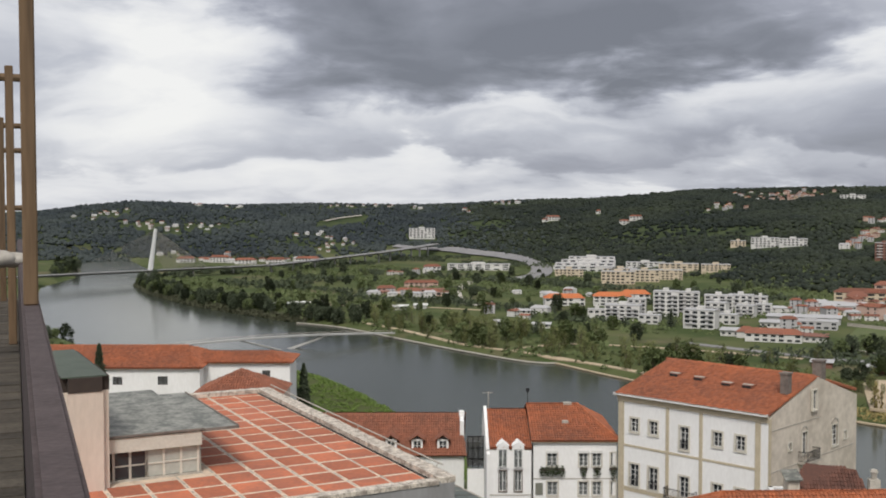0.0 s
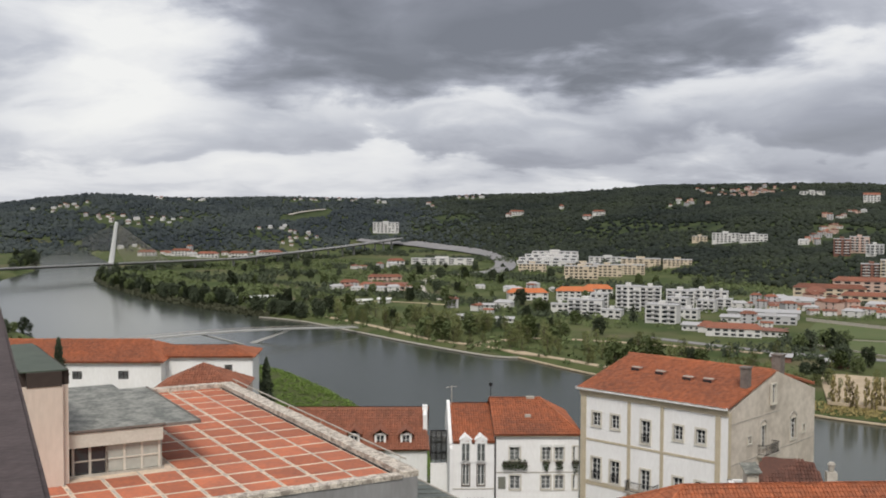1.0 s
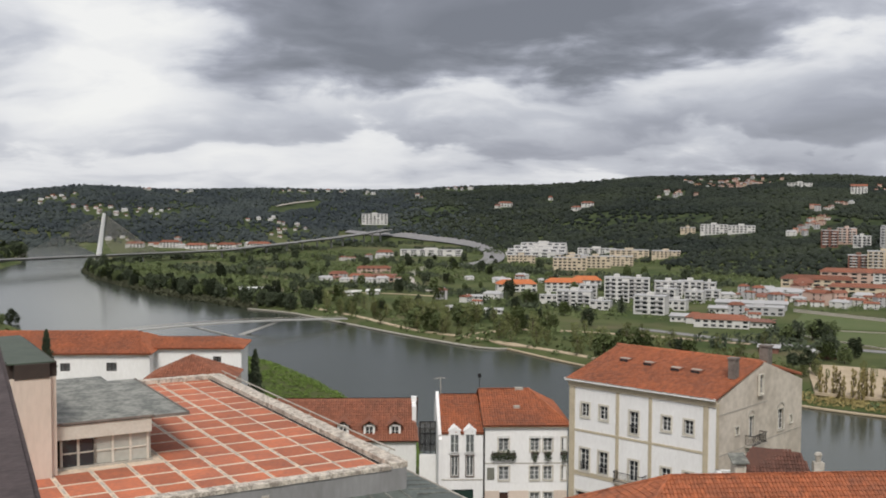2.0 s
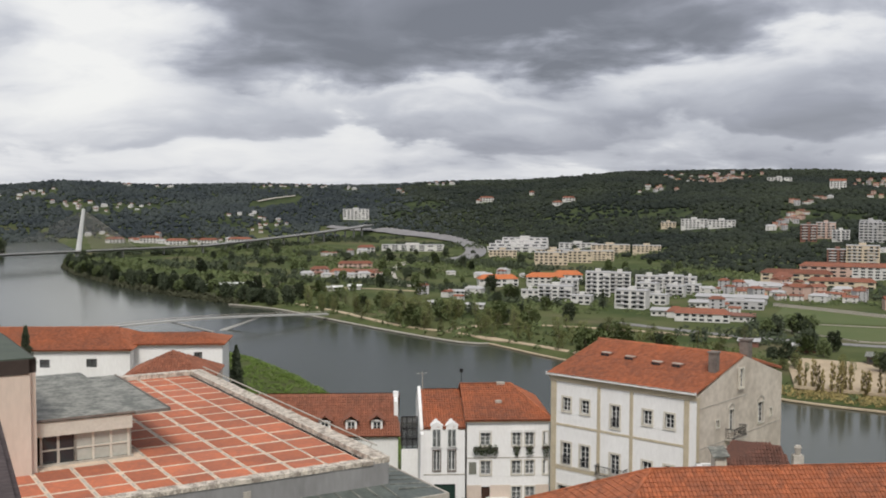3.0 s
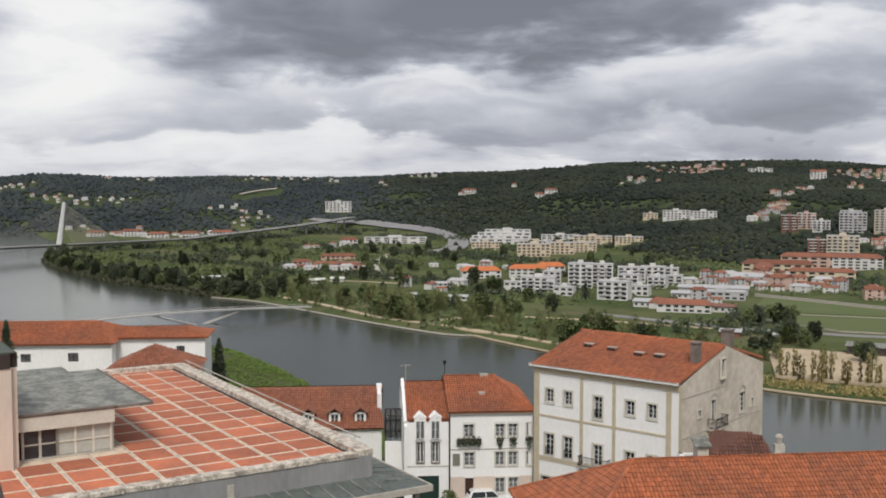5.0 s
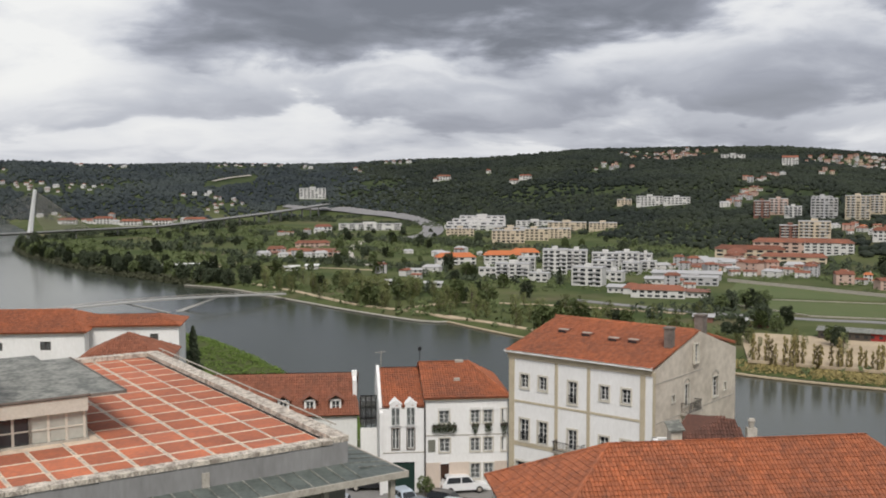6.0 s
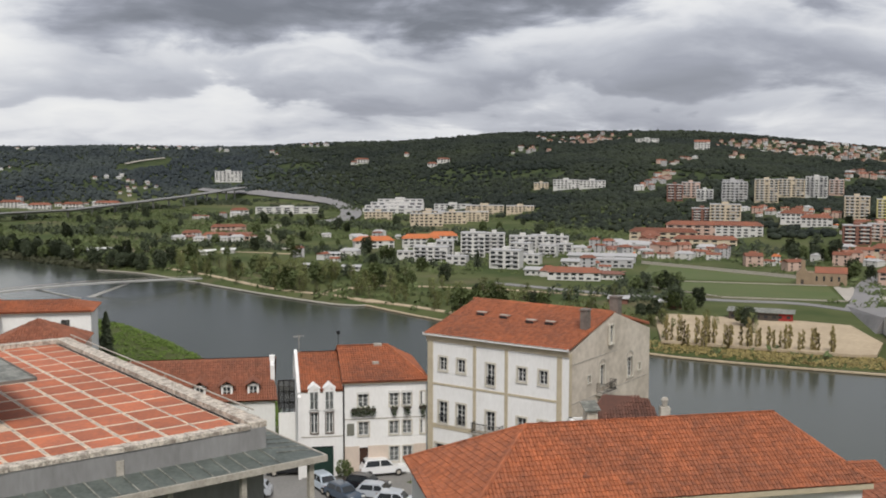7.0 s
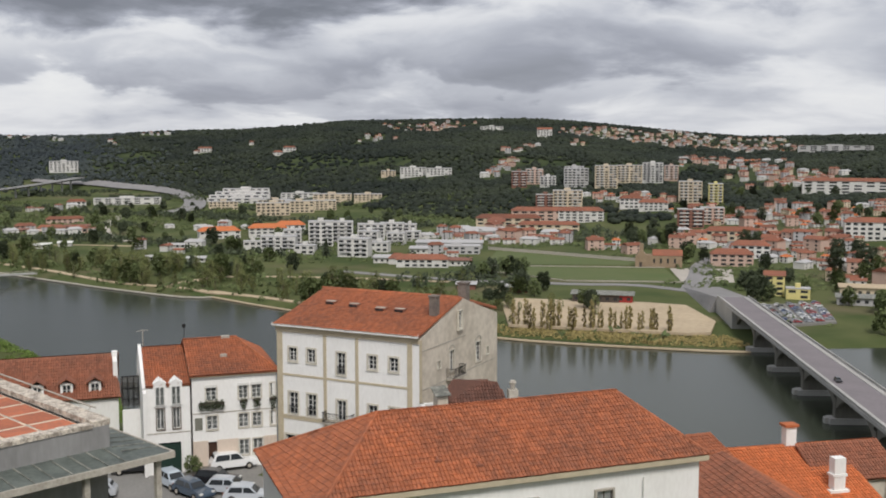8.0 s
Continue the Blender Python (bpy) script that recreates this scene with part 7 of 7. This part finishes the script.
def car(x, y, z, yaw, colour, label, tall=False, group="cars in the yard", detail=True):
    key = (colour, tall)
    if key in PAINT and not detail and group == "cars in the yard":
        return copy_thing(PAINT[key], pose(x, y, z, 0, 0, yaw))
    m = bpy.data.materials.new("car_paint")
    m.use_nodes = True
    b = m.node_tree.nodes["Principled BSDF"]
    b.inputs["Base Color"].default_value = (*colour, 1)
    b.inputs["Roughness"].default_value, b.inputs["Coat Weight"].default_value = 0.3, 0.8
    root = thing("car", pose(x, y, z, 0, 0, yaw), label, "car", group)
    L, W, H = (4.5, 1.85, 1.66) if tall else (4.2, 1.75, 1.46)
    belt = 0.98 if tall else 0.88

    def loft(profile, half_low, half_high):
        """A body from a side outline (x, z), drawn in towards the top."""
        bm = bmesh.new()
        zs = [p[1] for p in profile]
        lo, hi = min(zs), max(zs)
        rings = []
        for sgn in (-1, 1):
            rings.append([bm.verts.new((px, sgn * (half_low + (half_high - half_low) * (pz - lo) / (hi - lo)), pz)) for px, pz in profile])
        bm.faces.new(rings[0])
        bm.faces.new(rings[1][::-1])
        n = len(profile)
        for i in range(n):
            j = (i + 1) % n
            bm.faces.new((rings[0][j], rings[0][i], rings[1][i], rings[1][j]))
        bmesh.ops.recalc_face_normals(bm, faces=bm.faces)
        bmesh.ops.bevel(bm, geom=bm.edges[:], offset=0.06, segments=2, affect="EDGES")
        return bm

    body = part("body", loft(((-L / 2, 0.3), (L / 2, 0.3), (L / 2 - 0.03, 0.62), (L / 2 - 0.25, 0.8), (L / 2 - 1.15, belt), (-L / 2 + 0.1, belt), (-L / 2, 0.75)), W / 2, W / 2 - 0.08), m, root, smooth=False)
    prof = ((L / 2 - 1.2, belt - 0.02), (L / 2 - 1.75, H - 0.1), (L / 2 - 2.1, H), (-L / 2 + 0.75, H), (-L / 2 + 0.5, H - 0.1), (-L / 2 + 0.18, belt - 0.02))
    lo_w, hi_w = W / 2 - 0.1, W / 2 - 0.3
    part("cabin", loft(prof, lo_w, hi_w), m, root)

    def side(z):
        return lo_w + (hi_w - lo_w) * (z - belt + 0.02) / (H - belt + 0.02)

    def pane(corners, out):
        """A thin dark pane over a polygon of the cabin, standing a little proud of it."""
        bm = bmesh.new()
        f = [bm.verts.new(Vector(c) + Vector(out) * 0.012) for c in corners]
        g = [bm.verts.new(Vector(c) - Vector(out) * 0.02) for c in corners]
        bm.faces.new(f)
        bm.faces.new(g[::-1])
        for k in range(len(f)):
            n = (k + 1) % len(f)
            bm.faces.new((f[k], g[k], g[n], f[n]))
        bmesh.ops.recalc_face_normals(bm, faces=bm.faces)
        return bm

    zl, zh = belt + 0.04, H - 0.13
    for sgn in (-1, 1):
        for xa, xb, xc, xd in ((-0.3, L / 2 - 1.38, L / 2 - 1.88, -0.3), (-L / 2 + 0.45, -0.4, -0.4, -L / 2 + 0.68)):
            part("side_window", pane([(px, sgn * side(pz), pz) for px, pz in ((xa, zl), (xb, zl), (xc, zh), (xd, zh))], (0, sgn, 0)), M_DARKGLASS, root, "dark side window")
    for xa, xb, out, name in ((L / 2 - 1.24, L / 2 - 1.72, (0.8, 0, 0.5), "windscreen"), (-L / 2 + 0.24, -L / 2 + 0.48, (-0.9, 0, 0.3), "rear_window")):
        part(name, pane([(xa, -lo_w + 0.12, belt + 0.04), (xa, lo_w - 0.12, belt + 0.04), (xb, hi_w - 0.04, H - 0.13), (xb, -hi_w + 0.04, H - 0.13)], out), M_DARKGLASS, root, "dark tinted glass")
    for xx in (-L / 2 + 0.8, L / 2 - 0.85):
        for sgn in (-1, 1):
            bm = bmesh.new()
            tube(bm, (0, -0.1, 0), (0, 0.1, 0), 0.33, 0.33, 14)
            wheel = part("tyre", bm, M_IRON, root, "black tyre", pose(xx, sgn * (W / 2 - 0.08), 0.33))
            bm = bmesh.new()
            tube(bm, (0, -0.115, 0), (0, 0.115, 0), 0.19, 0.19, 12)
            if detail:
                part("rim", bm, M_STONE, wheel, "pale alloy rim")
            else:
                bm.free()
    for sgn in (-1, 1) if detail else ():
        bm = bmesh.new()
        box(bm, L / 2 - 0.2, L / 2 - 0.02, sgn * 0.62 - 0.16, sgn * 0.62 + 0.16, 0.62, 0.76)
        part("headlight", bm, M_FRAME, root)
        bm = bmesh.new()
        box(bm, -L / 2 - 0.015, -L / 2 + 0.1, sgn * 0.68 - 0.1, sgn * 0.68 + 0.1, 0.66, 0.86)
        part("tail_light", bm, M_BRICK, root)
    if detail:
        PAINT[key] = root
    return root


WHITE_P, SILVER_P, BLUE_P, BLACK_P = (0.75, 0.75, 0.75), (0.42, 0.44, 0.47), (0.05, 0.075, 0.11), (0.015, 0.015, 0.018)
YZ = 58.74
car(12.15, 99.9, YZ, 6, WHITE_P, "white sport utility car parked before the townhouse", True)
car(6.4, 96.2, YZ, 292, (0.46, 0.52, 0.58), "silver-blue hatchback parked in the yard")
car(7.9, 93.0, YZ, 300, BLUE_P, "dark blue car parked in the yard")
car(10.2, 95.4, YZ, 330, BLACK_P, "black car parked in the yard")
car(11.0, 92.8, YZ, 335, (0.45, 0.48, 0.52), "silver car parked in the yard")
car(12.3, 90.2, YZ, 338, (0.5, 0.53, 0.57), "pale silver car parked in the yard")
car(3.2, 101.6, YZ, 176, BLACK_P, "black car parked by the garage", detail=False)
car(-0.5, 95.5, YZ, 170, SILVER_P, "silver car under the canopy", detail=False)


def far_cars():
    rng = random.Random(31)
    protos = [car(316, 424, 4.45, 20, c, "car parked in rows across the river", False, "cars in the far car park", False) for c in ((0.7, 0.7, 0.7), (0.3, 0.32, 0.35), (0.06, 0.09, 0.2), (0.02, 0.02, 0.022), (0.3, 0.03, 0.03))]
    z = max(ground_z(*p) for p in ((298, 405), (326, 405), (354, 455), (322, 460))) + 0.1
    spots = []
    for row in range(5):
        for k in range(15):
            u, v = row / 4, k / 14
            a, b = Vector((301, 408)).lerp(Vector((325, 408)), u), Vector((323, 457)).lerp(Vector((351, 453)), u)
            spots.append(a.lerp(b, v))
    rng.shuffle(spots)
    for i, s in enumerate(spots[:62]):
        at = pose(s.x, s.y, z, 0, 0, -24 + rng.choice((0, 180)))
        if i < len(protos):
            protos[i].matrix_world = at
        else:
            copy_thing(protos[rng.choice((0, 0, 1, 1, 2, 3, 4))], at)
    # a few on the bridge
    d = (Vector((150, 106)) - Vector((277, 418))).normalized()
    s = Vector((-d.y, d.x))
    for k, off in ((150, 4.5), (226, 10.5)):
        p = Vector((277, 418)) + d * k + s * off
        copy_thing(protos[3], pose(p.x, p.y, 12.03, 0, 0, math.degrees(math.atan2(d.y, d.x))))


far_cars()


def scooter():
    root = thing("motor_scooter", pose(5.9, 102.0, YZ, 0, 0, 30), "red motor scooter parked by the garage", "scooter")
    for x in (-0.6, 0.6):
        bm = bmesh.new()
        tube(bm, (x, -0.05, 0.27), (x, 0.05, 0.27), 0.27, 0.27, 12)
        part("wheel", bm, M_IRON, root)
    bm = bmesh.new()
    box(bm, -0.75, 0.1, -0.18, 0.18, 0.35, 0.75)
    box(bm, 0.35, 0.5, -0.2, 0.2, 0.3, 0.95)
    box(bm, 0.1, 0.35, -0.15, 0.15, 0.28, 0.36)
    bmesh.ops.bevel(bm, geom=bm.edges[:], offset=0.04, segments=2, affect="EDGES")
    part("body", bm, material("red_scooter_paint", (0.35, 0.03, 0.03), rough=0.35, amount=0.2, bump=0), root, "red painted body")
    bm = bmesh.new()
    tube(bm, (0.42, -0.3, 1.05), (0.42, 0.3, 1.05), 0.02)
    tube(bm, (0.5, 0, 0.3), (0.42, 0, 1.05), 0.03)
    part("handlebar", bm, M_IRON, root)


scooter()


def pylon():
    root = thing("mast_pylon", pose(1540, 1700, ground_z(1540, 1700)), "thin lattice radio mast on the far ridge", "mast")
    bm = bmesh.new()
    for sx, sy in ((-1, -1), (1, -1), (0, 1)):
        tube(bm, (sx * 1.6, sy * 1.6, 0), (sx * 0.3, sy * 0.3, 55), 0.28, 0.16, 4)
    for k in range(12):
        r = 1.6 - 1.3 * k / 12
        tube(bm, (-r, -r, k * 4.5), (r, -r, (k + 1) * 4.5), 0.12, sides=4)
    part("lattice", bm, M_PALEGREY, root)


pylon()
